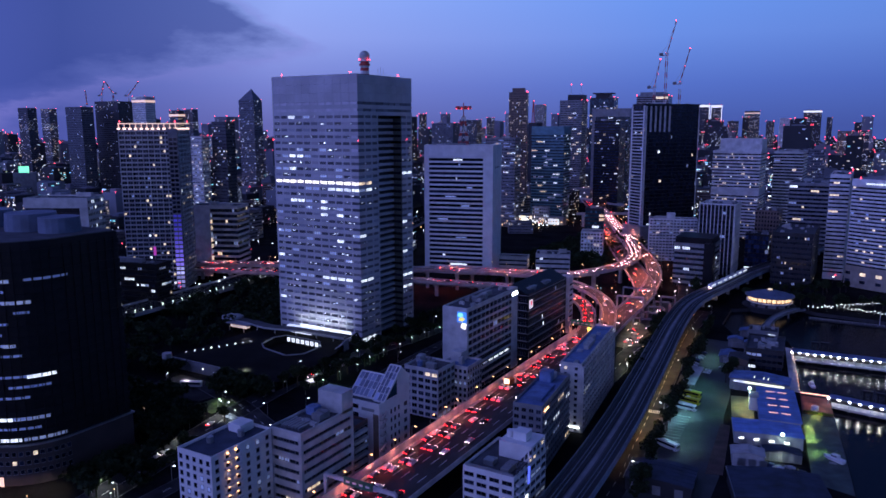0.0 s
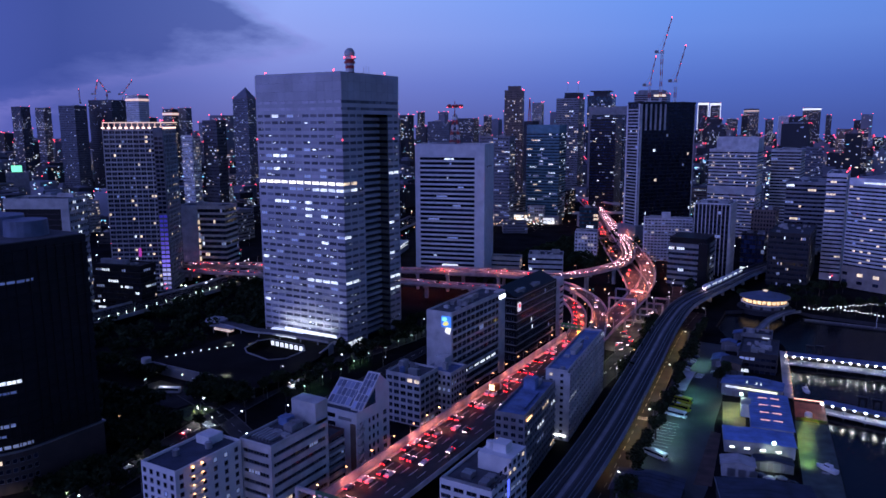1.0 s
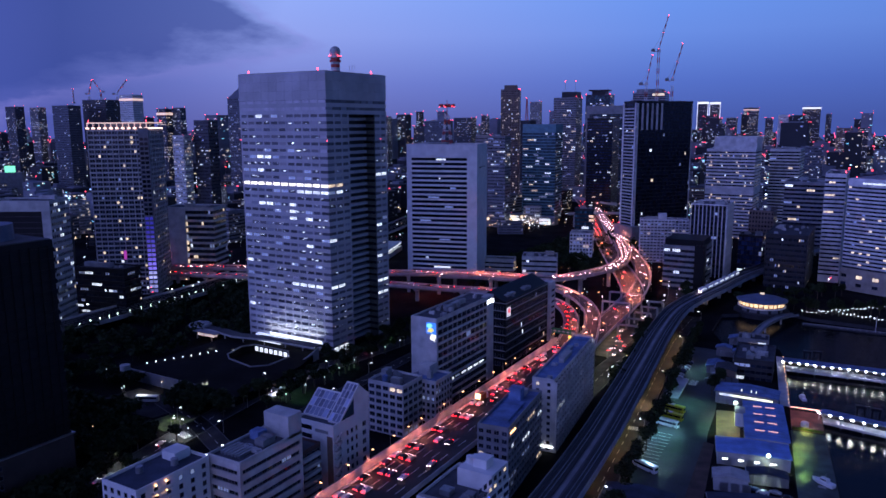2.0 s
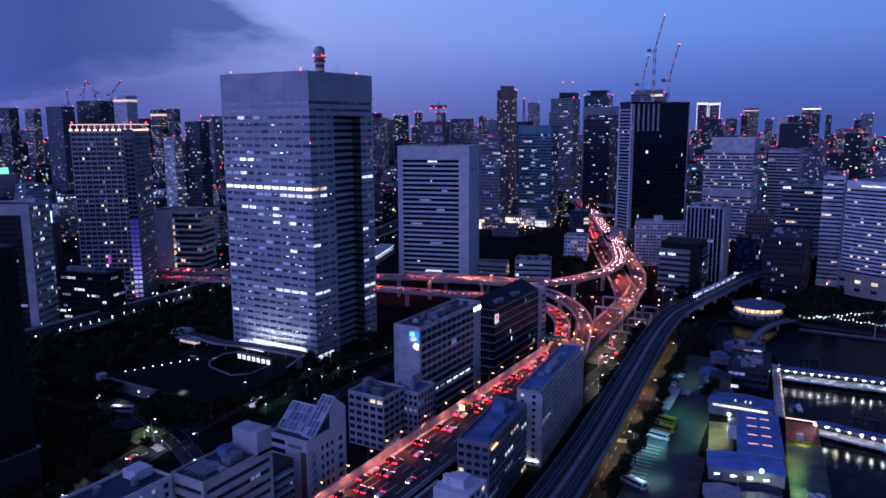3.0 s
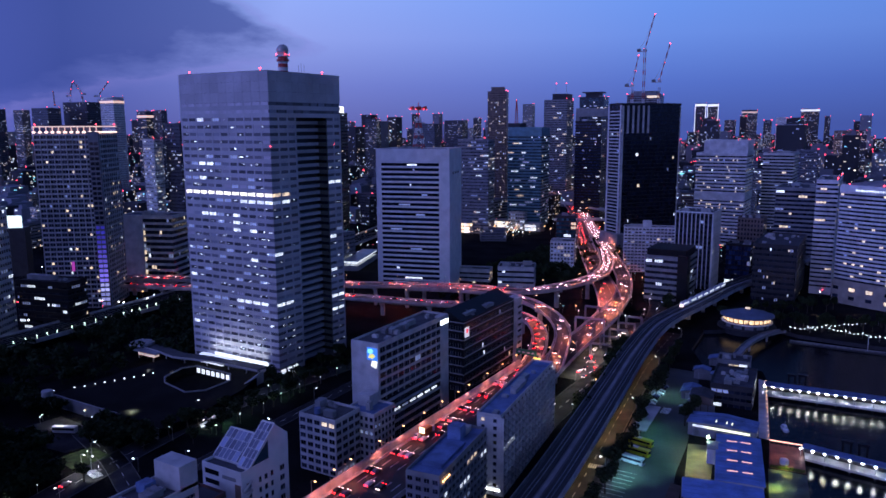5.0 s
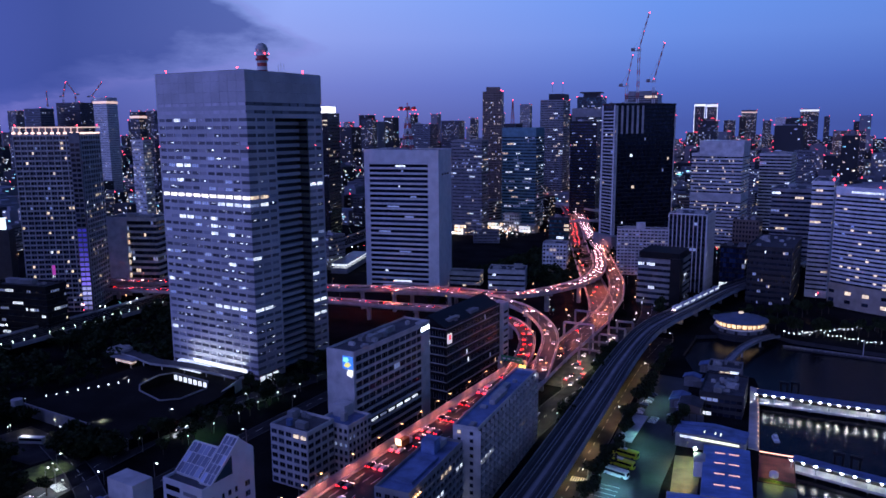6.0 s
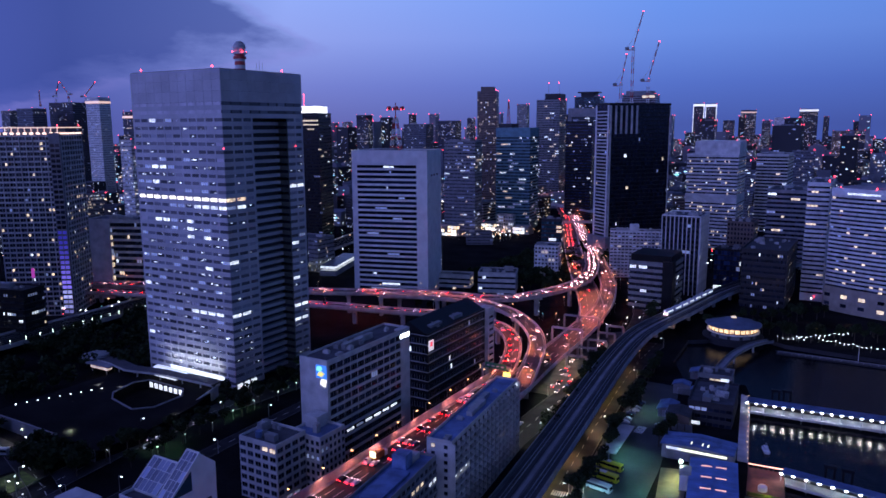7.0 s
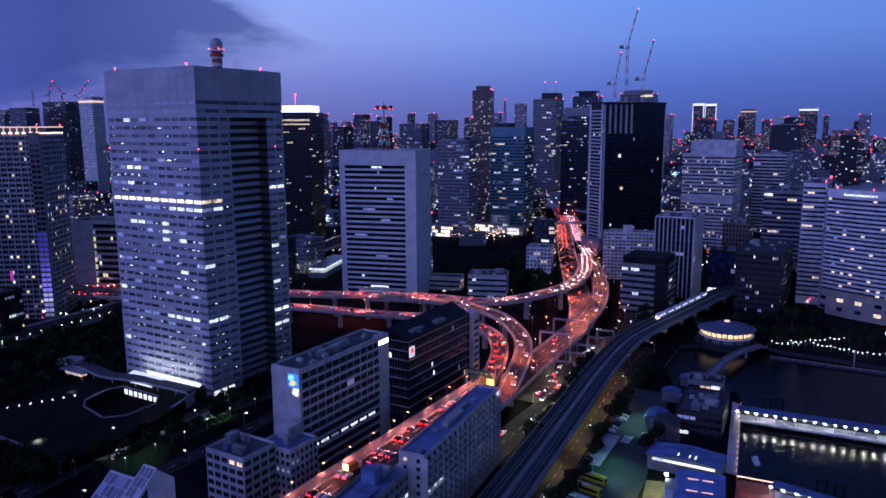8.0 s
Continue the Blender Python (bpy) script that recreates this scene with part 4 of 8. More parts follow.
    for k in range(14):
        g.ball(-30 + 2.2 * k + rng.uniform(-1, 1), -24, 84 + 0.5 * k + rng.uniform(-1, 1), 0.3, 5)
    tagged(part("sparkle_lamps", g, M_LAMPW, top), kind="stuff")


M_PODIUM = material("dark_brown_stone", (0.06, 0.045, 0.042), 0.6)
M_DIM = lit_window("dim_storey", (0.60, 0.72, 1.0), 0.035)
M_BLACKSPAN = material("black_glass_spandrel", (0.010, 0.011, 0.014), 0.5, spec=0.2)
M_PINKE = glow("entrance_light", (1.0, 0.68, 0.55), 0.9)
M_BLUEGREY = material("blue_grey_panel", (0.12, 0.15, 0.22), 0.6)
black_tower()


def lit_crown_tower():
    b = building("apartment_tower", "gridded residential tower with a glowing crown and a violet strip", -530.6, 424, 46, 40, 132, 35, 36, "punched", M_NIGHTG, 0.075, 2.3, 0.72, 0.5, gear=2, near=False, seed=13, warm=0.6, faces=("front", "right"), run=1)
    for k in range(9):
        part("rib", Geo().box(-23 + 4.6 * k - 0.22, -20.9, 0, -23 + 4.6 * k + 0.22, -20, 132), M_PALE, b)
        part("rib", Geo().box(23.01, -18 + 4.6 * k - 0.3, 0, 23.7, -18 + 4.6 * k + 0.3, 132), M_PALE, b)
    for k in range(37):
        part("floor_edge", Geo().box(-23.2, -20.5, 3.667 * k - 0.5, 16, -20, 3.667 * k + 0.5), M_PALE, b)
        part("floor_edge", Geo().box(23.01, -18, 3.667 * k - 0.5, 23.4, 20, 3.667 * k + 0.5), M_PALE, b)
    part("corner_bay", Geo().box(16, -21.2, 0, 23.6, -19, 134), M_MIDGREY, b)
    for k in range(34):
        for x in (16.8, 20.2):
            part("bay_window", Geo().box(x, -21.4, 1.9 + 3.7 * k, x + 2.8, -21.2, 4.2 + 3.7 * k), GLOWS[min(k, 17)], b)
    for k in range(11):
        x = -22.6 + 4.5 * k
        part("crown_lamp", Geo().box(x - 1.2, -20.8, 133, x + 1.2, -20.3, 134.4), M_CROWN, b, "warm crown lamp")
        part("crown_post", Geo().box(x - 0.25, -20.6, 134.4, x + 0.25, -20.2, 137.4), M_CROWN2, b)
    for k in range(9):
        part("crown_lamp", Geo().box(23.2, -19 + 4.4 * k, 133, 23.7, -16.4 + 4.4 * k, 134.2), M_CROWN, b)
    part("crown_rim", Geo().box(-23, -20.8, 137.4, 23.6, -20.2, 138.2), M_CROWN2, b)
    part("crown_rim", Geo().box(23.1, -20.1, 137.4, 23.7, 20, 138.2), M_CROWN2, b)
    part("plant_room", Geo().box(-15, -12, 132, 14, 14, 138), M_MIDGREY, b)
    beacons(b, 46, 40, 138, 0.7)


M_MIDGREY = material("grey_tile", (0.20, 0.20, 0.22), 0.6)
M_NIGHTG = material("blue_grey_tile", (0.13, 0.14, 0.17), 0.5)
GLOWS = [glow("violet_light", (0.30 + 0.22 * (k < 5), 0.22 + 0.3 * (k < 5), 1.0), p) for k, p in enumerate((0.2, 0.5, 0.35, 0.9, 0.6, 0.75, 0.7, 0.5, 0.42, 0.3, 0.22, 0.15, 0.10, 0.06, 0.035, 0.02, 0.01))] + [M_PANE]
M_CROWN = glow("crown_light", (1.0, 0.66, 0.56), 2.0)
M_CROWN2 = glow("crown_rim_light", (1.0, 0.66, 0.56), 0.8)
lit_crown_tower()


def white_slab():
    """White slab with dark ribbon windows, and a red and white mast on its roof."""
    b = thing("office_block", -337.7, 611, 0, 15, "white office slab with dark ribbon windows and a red mast", "building")
    w, d, h = 64, 40, 117.2
    part("body", Geo().box(-w / 2 + 0.6, -d / 2 + 0.6, 0, w / 2 - 0.1, d / 2, h), M_WHITE, b)
    part("side_wall", Geo().box(-w / 2, -d / 2, 0, -w / 2 + 4.5, d / 2, h), M_WHITE, b)
    part("side_wall", Geo().box(w / 2 - 9, -d / 2, 0, w / 2, d / 2, h), M_WHITE, b)
    part("top_wall", Geo().box(-w / 2 + 4.5, -d / 2, h - 9, w / 2 - 9, -d / 2 + 0.6, h), M_WHITE, b)
    n = 25
    fh = (h - 9 - 4) / n
    for k in range(n):
        z = 4 + k * fh
        part("window_ribbon", Geo().box(-w / 2 + 4.5, -d / 2 + 0.2, z, w / 2 - 9, -d / 2 + 0.55, z + fh * 0.58), M_PANE, b)
        part("spandrel", Geo().box(-w / 2 + 4.5, -d / 2 - 0.1, z + fh * 0.58, w / 2 - 9, -d / 2 + 0.6, z + fh), M_WHITE, b)
    rng = random.Random(8)
    for k, a, c, m in ((24, 0.45, 0.62, M_LITW), (23, 0.55, 0.58, M_LITD), (20, 0.50, 0.52, M_LITW), (16, 0.3, 0.5, M_LITD), (14, 0.6, 0.75, M_LITD), (11, 0.15, 0.35, M_LITD), (7, 0.5, 0.7, M_LITD), (1, 0.4, 0.7, M_LITW), (0, 0.2, 0.9, M_LITD), (3, 0.25, 0.3, M_LITW), (18, 0.7, 0.8, M_LITD)):
        L = w - 13.5
        part("lit_window", Geo().box(-w / 2 + 4.5 + a * L, -d / 2 + 0.12, 4 + k * fh + 0.3, -w / 2 + 4.5 + c * L, -d / 2 + 0.2, 4 + k * fh + 1.7), m, b)
    for k in range(3):
        part("side_window", Geo().box(w / 2, -10 + 8 * k, h - 20, w / 2 + 0.1, -6 + 8 * k, h - 18.5), M_PANE, b)
    roof_gear(b, w, d, h, rng, 4, M_WHITE)
    # lattice mast
    mx, my = 1.0, -4.5
    legs = [(-4, -4), (4, -4), (4, 4), (-4, 4)]
    for i, (ax, ay) in enumerate(legs):
        bx, by = legs[(i + 1) % 4]
        for k in range(6):
            f0, f1 = 1 - 0.12 * k, 1 - 0.12 * (k + 1)
            z0, z1 = h + 4.5 * k, h + 4.5 * (k + 1)
            m = M_RED if k % 2 == 0 else M_WHITE
            part("mast_leg", Geo().bar((mx + ax * f0, my + ay * f0, z0), (mx + ax * f1, my + ay * f1, z1), 0.3), m, b)
            part("mast_brace", Geo().bar((mx + ax * f0, my + ay * f0, z0), (mx + bx * f1, my + by * f1, z1), 0.18), m, b)
    part("mast_pole", Geo().tube(mx, my, h + 24, h + 39, 0.5, 0.3), M_RED, b)
    for z, r in ((h + 12, 4.0), (h + 24, 3.2), (h + 33, 6.5)):
        part("mast_platform", Geo().tube(mx, my, z, z + 0.8, r, k=12), M_RED if r > 4 else M_WHITE, b)
    for k in range(6):
        part("dish", Geo().ball(mx + 6.2 * math.cos(1.047 * k), my + 6.2 * math.sin(1.047 * k), h + 34.6, 1.5, 8), M_RED, b)
        part("beacon_light", Geo().ball(mx + 6.8 * math.cos(1.047 * k + 0.5), my + 6.8 * math.sin(1.047 * k + 0.5), h + 33.5, 0.45, 6), M_BEACON, b)


white_slab()


def crown_tower():
    b = building("office_tower", "black office tower with a white glowing crown", -601, 807, 44, 45, 152, 20, 38, "punched", M_BLACK, 0.04, 2.0, 0.6, 0.35, gear=0, seed=20, warm=0.5, faces=("front", "right"), run=4)
    part("crown", Geo().box(-19, -18, 153, 19, 18, 161), glow("crown_white", (0.95, 0.97, 1.0), 1.6), b, "white glowing roof crown")
    for k in range(16):
        part("crown_window", Geo().box(-21 + 2.7 * k, -22.7, 143, -19.2 + 2.7 * k, -22.5, 145), M_LITY, b)
        part("crown_window", Geo().box(-21 + 2.7 * k, -22.7, 138.5, -19.2 + 2.7 * k, -22.5, 140), M_LITY, b)
    part("beacon_light", Geo().tube(-4, 0, 161, 175, 0.2).ball(-4, 0, 175, 1.0, 6), M_BEACON, b)


crown_tower()
F2 = ("front", "right")
b = building("office_tower", "teal glass office tower with lit storeys", -415, 1012, 47, 42, 124, 8, 30, "bands", M_TEALW, 0.14, 1.6, 0.6, 0.45, glass=M_TEAL, seed=21, faces=F2, warm=0.15, run=6, gear=0)
part("plant_crown", Geo().box(-23.4, -20.9, 125.2, 23.4, 20.9, 134), M_TEALW, b)
b = building("office_block", "white portal entrance block before a glass tower", -410, 968, 22, 12, 22, 8, 5, "punched", M_PALE, 0.1, 3, 0.5, seed=46, faces=F2)
building("office_block", "pale gridded office slab with lit floors", -446, 918, 41, 25, 118, 8, 28, "punched", M_MIDGREY, 0.14, 1.8, 0.6, 0.36, seed=22, faces=F2, warm=0.1, run=5)
b = building("apartment_tower", "tall brown residential tower with stepped top", -533, 1155, 30, 30, 188, 20, 52, "punched", M_BROWN, 0.14, 2.4, 0.45, 0.4, seed=23, faces=F2, warm=0.7, run=1, beacon=1.0)
part("stepped_top", Geo().box(-10, -10, 188, 10, 10, 196), M_BROWN, b)
b = building("office_tower", "stepped grey tower with two masts", -540, 1430, 44, 54, 182, 8, 42, "punched", M_GREY, 0.08, 2.6, 0.6, 0.5, seed=24, faces=F2, beacon=1.2, gear=2)
part("upper_tower", Geo().box(-8, -20, 182, 21, 20, 194), M_DARK, b)
for x in (-4, 16):
    part("aerial_mast", Geo().tube(x, -10, 190, 214, 0.5, 0.2), M_METAL, b)
    part("beacon_light", Geo().ball(x, -10, 214, 1.0, 6), M_BEACON, b)
b = building("office_tower", "green glass tower with a winged crown", -656, 1960, 64, 60, 205, 8, 44, "bands", M_DARK, 0.08, 3, 0.9, 0.6, seed=25, faces=F2, glass=M_TEAL, beacon=1.4)
part("crown_wing", Geo().box(-18, -20, 205, 18, 20, 216).box(-26, -24, 216, 26, 24, 219), M_DARK, b)
b = building("office_tower", "office tower in a broad pale frame", -421, 1318, 56, 57, 150, 8, 33, "punched", M_DARK, 0.14, 2.0, 0.7, 0.4, seed=26, faces=F2, warm=0.1, run=4, glass=M_TEAL, gear=0)
part("frame_top", Geo().box(-34, -30, 150, 32, 29, 164), M_GREY, b)
part("frame_side", Geo().box(-34, -30, 0, -28.1, 29, 150), M_GREY, b)
building("office_tower", "navy glass tower with few lights", -367, 1131, 38, 60, 141, 8, 34, "bands", M_BLACK, 0.04, 1.5, 0.7, 0.45, seed=27, faces=F2, glass=M_BLUEG)
b = building("office_tower", "broad unfinished tower with a lit crown edge", -506, 1900, 77, 80, 205, 8, 42, "bands", M_GREY, 0.04, 3, 0.9, 0.5, seed=28, faces=F2, beacon=1.4)
part("curved_top", Geo().prism([(-30 + 60 * k / 12, -38 - 3 * math.sin(3.14 * k / 12)) for k in range(13)] + [(30, 30), (-30, 30)], 205, 214), M_GREY, b)
part("lit_edge", Geo().box(8, -40.6, 198, 36, -40.3, 203), M_LITY, b)


PILLAR = (-220.7, 881.0)


def pillar_tower():
    """Black glass tower; white bands like a ladder on its narrow west face, white pillars high on the broad one."""
    w, d, h = 23.0, 76.0, 158.0
    turn = -38.0
    cx, cy = PILLAR
    b = building("office_tower", "black glass tower with white pillars and a banded flank", cx, cy, w, d, h, turn, 38, "bands", M_BLACK, 0.012, 1.6, 0.9, 0.75, gear=3, seed=29, faces=F2, run=2, glass=M_BLACKG)
    for k in range(36):
        part("flank_band", Geo().box(-w / 2 + 1, -d / 2 - 0.5, 24 + 3.6 * k, w / 2 - 1, -d / 2 - 0.05, 25.4 + 3.6 * k), M_PALE, b)
    for x in (-w / 2 + 0.6, w / 2 - 0.6):
        part("pillar", Geo().box(x - 0.9, -d / 2 - 1.0, 0, x + 0.9, -d / 2 - 0.1, 157), M_WHITE, b)
    for k in range(6):
        a = -d / 2 + 0.5 + 6.4 * k
        part("upper_pillar", Geo().box(w / 2 + 0.1, a, 128 if k else 0, w / 2 + 1.0, a + 2.0, 156.5), M_PALE, b)
    part("corner_strip", Geo().box(w / 2 + 0.1, d / 2 - 1.6, 0, w / 2 + 0.6, d / 2 - 0.6, 156), M_PALE, b)
    part("podium", Geo().box(-w / 2 - 3, -d / 2 - 6, 0, w / 2 + 8, d / 2, 22), M_GREY, b)
    beacons(b, w, d, 157, 0.8)


pillar_tower()
M_HOTEL = material("white_hotel_tile", (0.76, 0.75, 0.75), 0.55)
b = building("hotel", "white banded hotel tower with lit rooms and a sky lobby", -153, 976, 54, 50, 104, 0, 27, "bands", M_HOTEL, 0.09, 2.0, 0.7, 0.42, seed=30, faces=F2, warm=0.8, run=1, gear=0)
part("plant_crown", Geo().box(-20, -20, 104, 27, 22, 119), M_HOTEL, b)
part("sky_lobby_wall", Geo().box(-27.3, -25.3, 52, 27.3, 25.3, 60), M_HOTEL, b)
building("office_block", "pale banded office block with a stepped roof", -112, 1140, 37, 60, 99, 0, 24, "bands", M_PALE, 0.03, 2.6, 0.9, 0.5, seed=31, faces=F2)
building("office_block", "dark banded office block with few lights", -66, 905, 40, 60, 74, 0, 17, "bands", M_DARK, 0.04, 2.6, 0.9, 0.5, seed=32, faces=F2, spandrel=M_GREY)
b = building("apartment_block", "white gridded apartment slab with balconies", -180, 764, 46, 14, 42, 18, 14, "punched", M_HOTEL, 0.06, 3.2, 0.7, 0.5, seed=33, faces=F2, run=1)
for k in range(14):
    part("balcony", Geo().box(-22.8, -8.0, 0.2 + 3 * k, 22.8, -7.05, 1.1 + 3 * k), M_HOTEL, b)
part("tank_house", Geo().box(-6, -3, 42, 2, 4, 48), M_HOTEL, b)
building("office_block", "dark block with pale upright fins", -128, 726, 30, 36, 64, 0, 15, "fins", M_DARK, 0.02, 3.4, 0.8, 0.6, seed=34, faces=F2, spandrel=M_HOTEL, gear=5, warm=0.2)
b = building("office_block", "dark glass office block with pale bands and a black crown", -133.5, 659, 32, 34, 36, 0, 8, "bands", M_GREY, 0.05, 1.6, 0.7, 0.5, seed=35, faces=F2, run=5, warm=0.1, gear=0)
part("crown", Geo().box(-15, -16, 37.2, 15, 16, 42), M_BLACK, b)
part("corner_bay", Geo().box(9, -17.6, 0, 16.6, -9, 38), M_BLACK, b)
building("office_block", "blue glass block with a plain top", -97, 752, 21, 20, 34, 0, 8, "bands", M_BLACK, 0.02, 2.6, 0.9, 0.85, seed=36, faces=F2, glass=M_BLUEG)
building("office_block", "wide dark glass office block by the viaduct", -62, 725, 32, 70, 44, 0, 10, "bands", M_BLACK, 0.05, 1.3, 0.6, 0.5, seed=37, faces=F2, gear=6, run=2, spandrel=M_DARK)
building("office_block", "beige block behind the finned block", -95, 800, 22, 24, 52, 0, 13, "punched", M_BROWN, 0.06, 2.8, 0.5, seed=44, faces=F2)
b = building("hotel", "white banded wing of a waterfront hotel", -32, 765, 16, 60, 92, 0, 24, "bands", M_HOTEL, 0.04, 2.6, 0.9, 0.42, seed=38, faces=F2, warm=0.8, foot=6, beacon=0.9)


def curved_hotel():
    """Bowed hotel slab on a masonry base, with a low vault on its roof."""
    rng = random.Random(39)
    b = thing("hotel", 0, 0, 0, 0, "white bowed waterfront hotel with warm lit rooms", "building")
    cx, cy, r, a0, a1, n = 62.0, 838.0, 150.0, -124.0, -70.0, 22
    def ring(rad, k):
        a = radians(a0 + (a1 - a0) * k / n)
        return (cx + rad * math.cos(a), cy + rad * math.sin(a))
    def slab(z0, z1, off, mat, name):
        pts = [ring(r + off, k) for k in range(n + 1)] + [ring(r - 22, k) for k in range(n, -1, -1)]
        return part(name, Geo().prism(pts, z0, z1), mat, b)
    slab(0, 18, 1.0, M_BEIGEST, "masonry_base")
    slab(18, 88, -0.6, M_DARK, "body")
    fh = 3.1
    rows = {}
    for k in range(22):
        z = 18 + fh * k
        slab(z + 1.5, z + fh, 0, M_HOTEL, "spandrel")
        for j in range(n):
            kind = "y" if rng.random() < 0.10 else "d" if rng.random() < 0.06 else ""
            p, q = ring(r - 0.5, j + 0.12), ring(r - 0.5, j + (0.5 if kind else 0.88))
            rows.setdefault(kind, Geo()).quad((*p, z + 0.1), (*q, z + 0.1), (*q, z + 1.5), (*p, z + 1.5))
    for kind, g in rows.items():
        tagged(part("windows" if not kind else "lit_windows", g, LIT.get(kind, M_PANE), b), kind="stuff")
    slab(86, 91, 0.2, M_HOTEL, "top_wall")
    for k in range(12):
        p, q = ring(r + 0.5, 2.0 + 0.3 * k), ring(r + 0.5, 2.0 + 0.3 * k + 0.2)
        part("sign_bar", Geo().quad((*p, 86.9), (*q, 86.9), (*q, 88.1), (*p, 88.1)), M_LITW, b, "white lit sign bar")
    for k in range(0, n, 2):
        for z in (4, 10.5):
            p, q = ring(r + 1.1, k + 0.2), ring(r + 1.1, k + 0.9)
            part("base_window", Geo().quad((*p, z), (*q, z), (*q, z + 2.6), (*p, z + 2.6)), M_LITY if rng.random() < 0.4 else M_PANE, b)
    # roof vault and red lights
    vault = Geo()
    m = 12
    for k in range(n):
        for j in range(m):
            def pt(kk, jj):
                a = math.pi * jj / m
                x, y = ring(r - 4 - 16 * (0.5 - 0.5 * math.cos(a)), kk)
                return (x, y, 91 + 7 * math.sin(a) * math.sin(math.pi * min(1, (kk + 0.5) / n * 1.0)))
            vault.quad(pt(k, j), pt(k + 1, j), pt(k + 1, j + 1), pt(k, j + 1))
    part("roof_vault", vault, M_MIDGREY, b)
    for k in range(1, n, 4):
        for rad, z in ((r - 1, 92), (r - 20, 97)):
            x, y = ring(rad, k)
            part("beacon_light", Geo().ball(x, y, z, 0.5, 6), M_BEACON, b)


M_BEIGEST = material("beige_stone", (0.34, 0.29, 0.25), 0.7)
curved_hotel()
building("apartment_block", "small white block among dark trees", -252.7, 732, 22, 20, 28, 15, 8, "punched", M_HOTEL, 0.04, 3, 0.55, seed=40, faces=F2)
building("office_block", "slim teal glass block behind a white one", -262, 765, 20, 18, 48, 15, 12, "bands", M_DARK, 0.15, 2.4, 0.9, 0.6, seed=45, faces=F2, glass=M_TEAL)
building("office_block", "long low pale hall with a flat roof", -259.6, 643, 31, 22, 18, 20, 4, "bands", M_PALE, 0.05, 3, 0.9, 0.4, seed=41, faces=F2, gear=5)
building("office_block", "low pale hall beside the white slab", -305, 640, 40, 14, 12, 16, 3, "bands", M_PALE, 0.03, 3, 0.9, 0.4, seed=42, faces=F2, gear=2)
building("office_block", "dark glass block below the residential tower", -486, 366, 44, 18, 33, 14, 8, "bands", M_BLACK, 0.2, 1.8, 0.7, 0.45, seed=47, faces=F2, run=4, warm=0.1)
b = building("office_tower", "pale framed office slab with a dark glass front by the railway", -498, 318, 44, 25, 86, 30, 20, "punched", M_PALE, 0.16, 2.6, 0.6, 0.45, gear=2, near=False, seed=48, faces=("right",), warm=0.15, run=2)
part("glass_front", Geo().box(-21.5, -12.7, 3, 16.5, -12.45, 80), M_BLACK, b, "black glass front")
for k in range(20):
    part("floor_line", Geo().box(-21.5, -12.9, 4 + 3.8 * k, 16.5, -12.71, 4.5 + 3.8 * k), M_DARK, b)
for k, (_a, _c, _z) in enumerate(((-18, -9, 34), (-6, 2, 26), (4, 12, 49), (-14, -10, 61), (6, 15, 19), (-20, -2, 11))):
    part("lit_storey", Geo().box(_a, -13.0, _z, _c, -12.92, _z + 1.6), M_LITW if k % 2 else M_LITD, b)
part("frame_top", Geo().box(-22.2, -13.4, 80, 22.2, -12.5, 87), M_PALE, b)
part("frame_side", Geo().box(16.5, -13.4, 0, 22.2, -12.5, 80), M_PALE, b)
b = thing("screen_block", -688, 460, 0, 42, "dark block carrying a bright white roof screen", "building")
part("body", Geo().box(-9, -8, 0, 9, 8, 45.5), M_DARK, b)
part("screen", Geo().box(-7.5, -8.3, 46.0, 7.5, -7.7, 57.0), glow("screen_light", (0.75, 0.95, 1.0), 1.5), b, "bright white roof screen")
b = thing("screen_block", -1446, 847, 0, 50, "far block with a green-white roof screen", "building")
part("body", Geo().box(-20, -12, 0, 20, 12, 46), M_MIDGREY, b)
part("screen", Geo().box(-9, -12.4, 47, 9, -11.8, 59), glow("screen_green", (0.25, 1.0, 0.62), 1.1), b, "green-white roof screen")
b = building("office_block", "white office block with deep black ribbon windows", -524, 484, 46, 26, 64, 22, 13, "bands", M_PALE, 0.05, 2.2, 0.8, 0.6, seed=49, faces=F2, gear=2, warm=0.4)
part("plain_wall", Geo().box(-23.3, -13.4, 0, -3, -12.6, 65), M_PALE, b)
for k in range(10):
    part("stair_window", Geo().box(-2.6, -13.5, 4 + 5.6 * k, -1.2, -13.1, 7.4 + 5.6 * k), M_LITY if k % 3 else M_LITD, b)


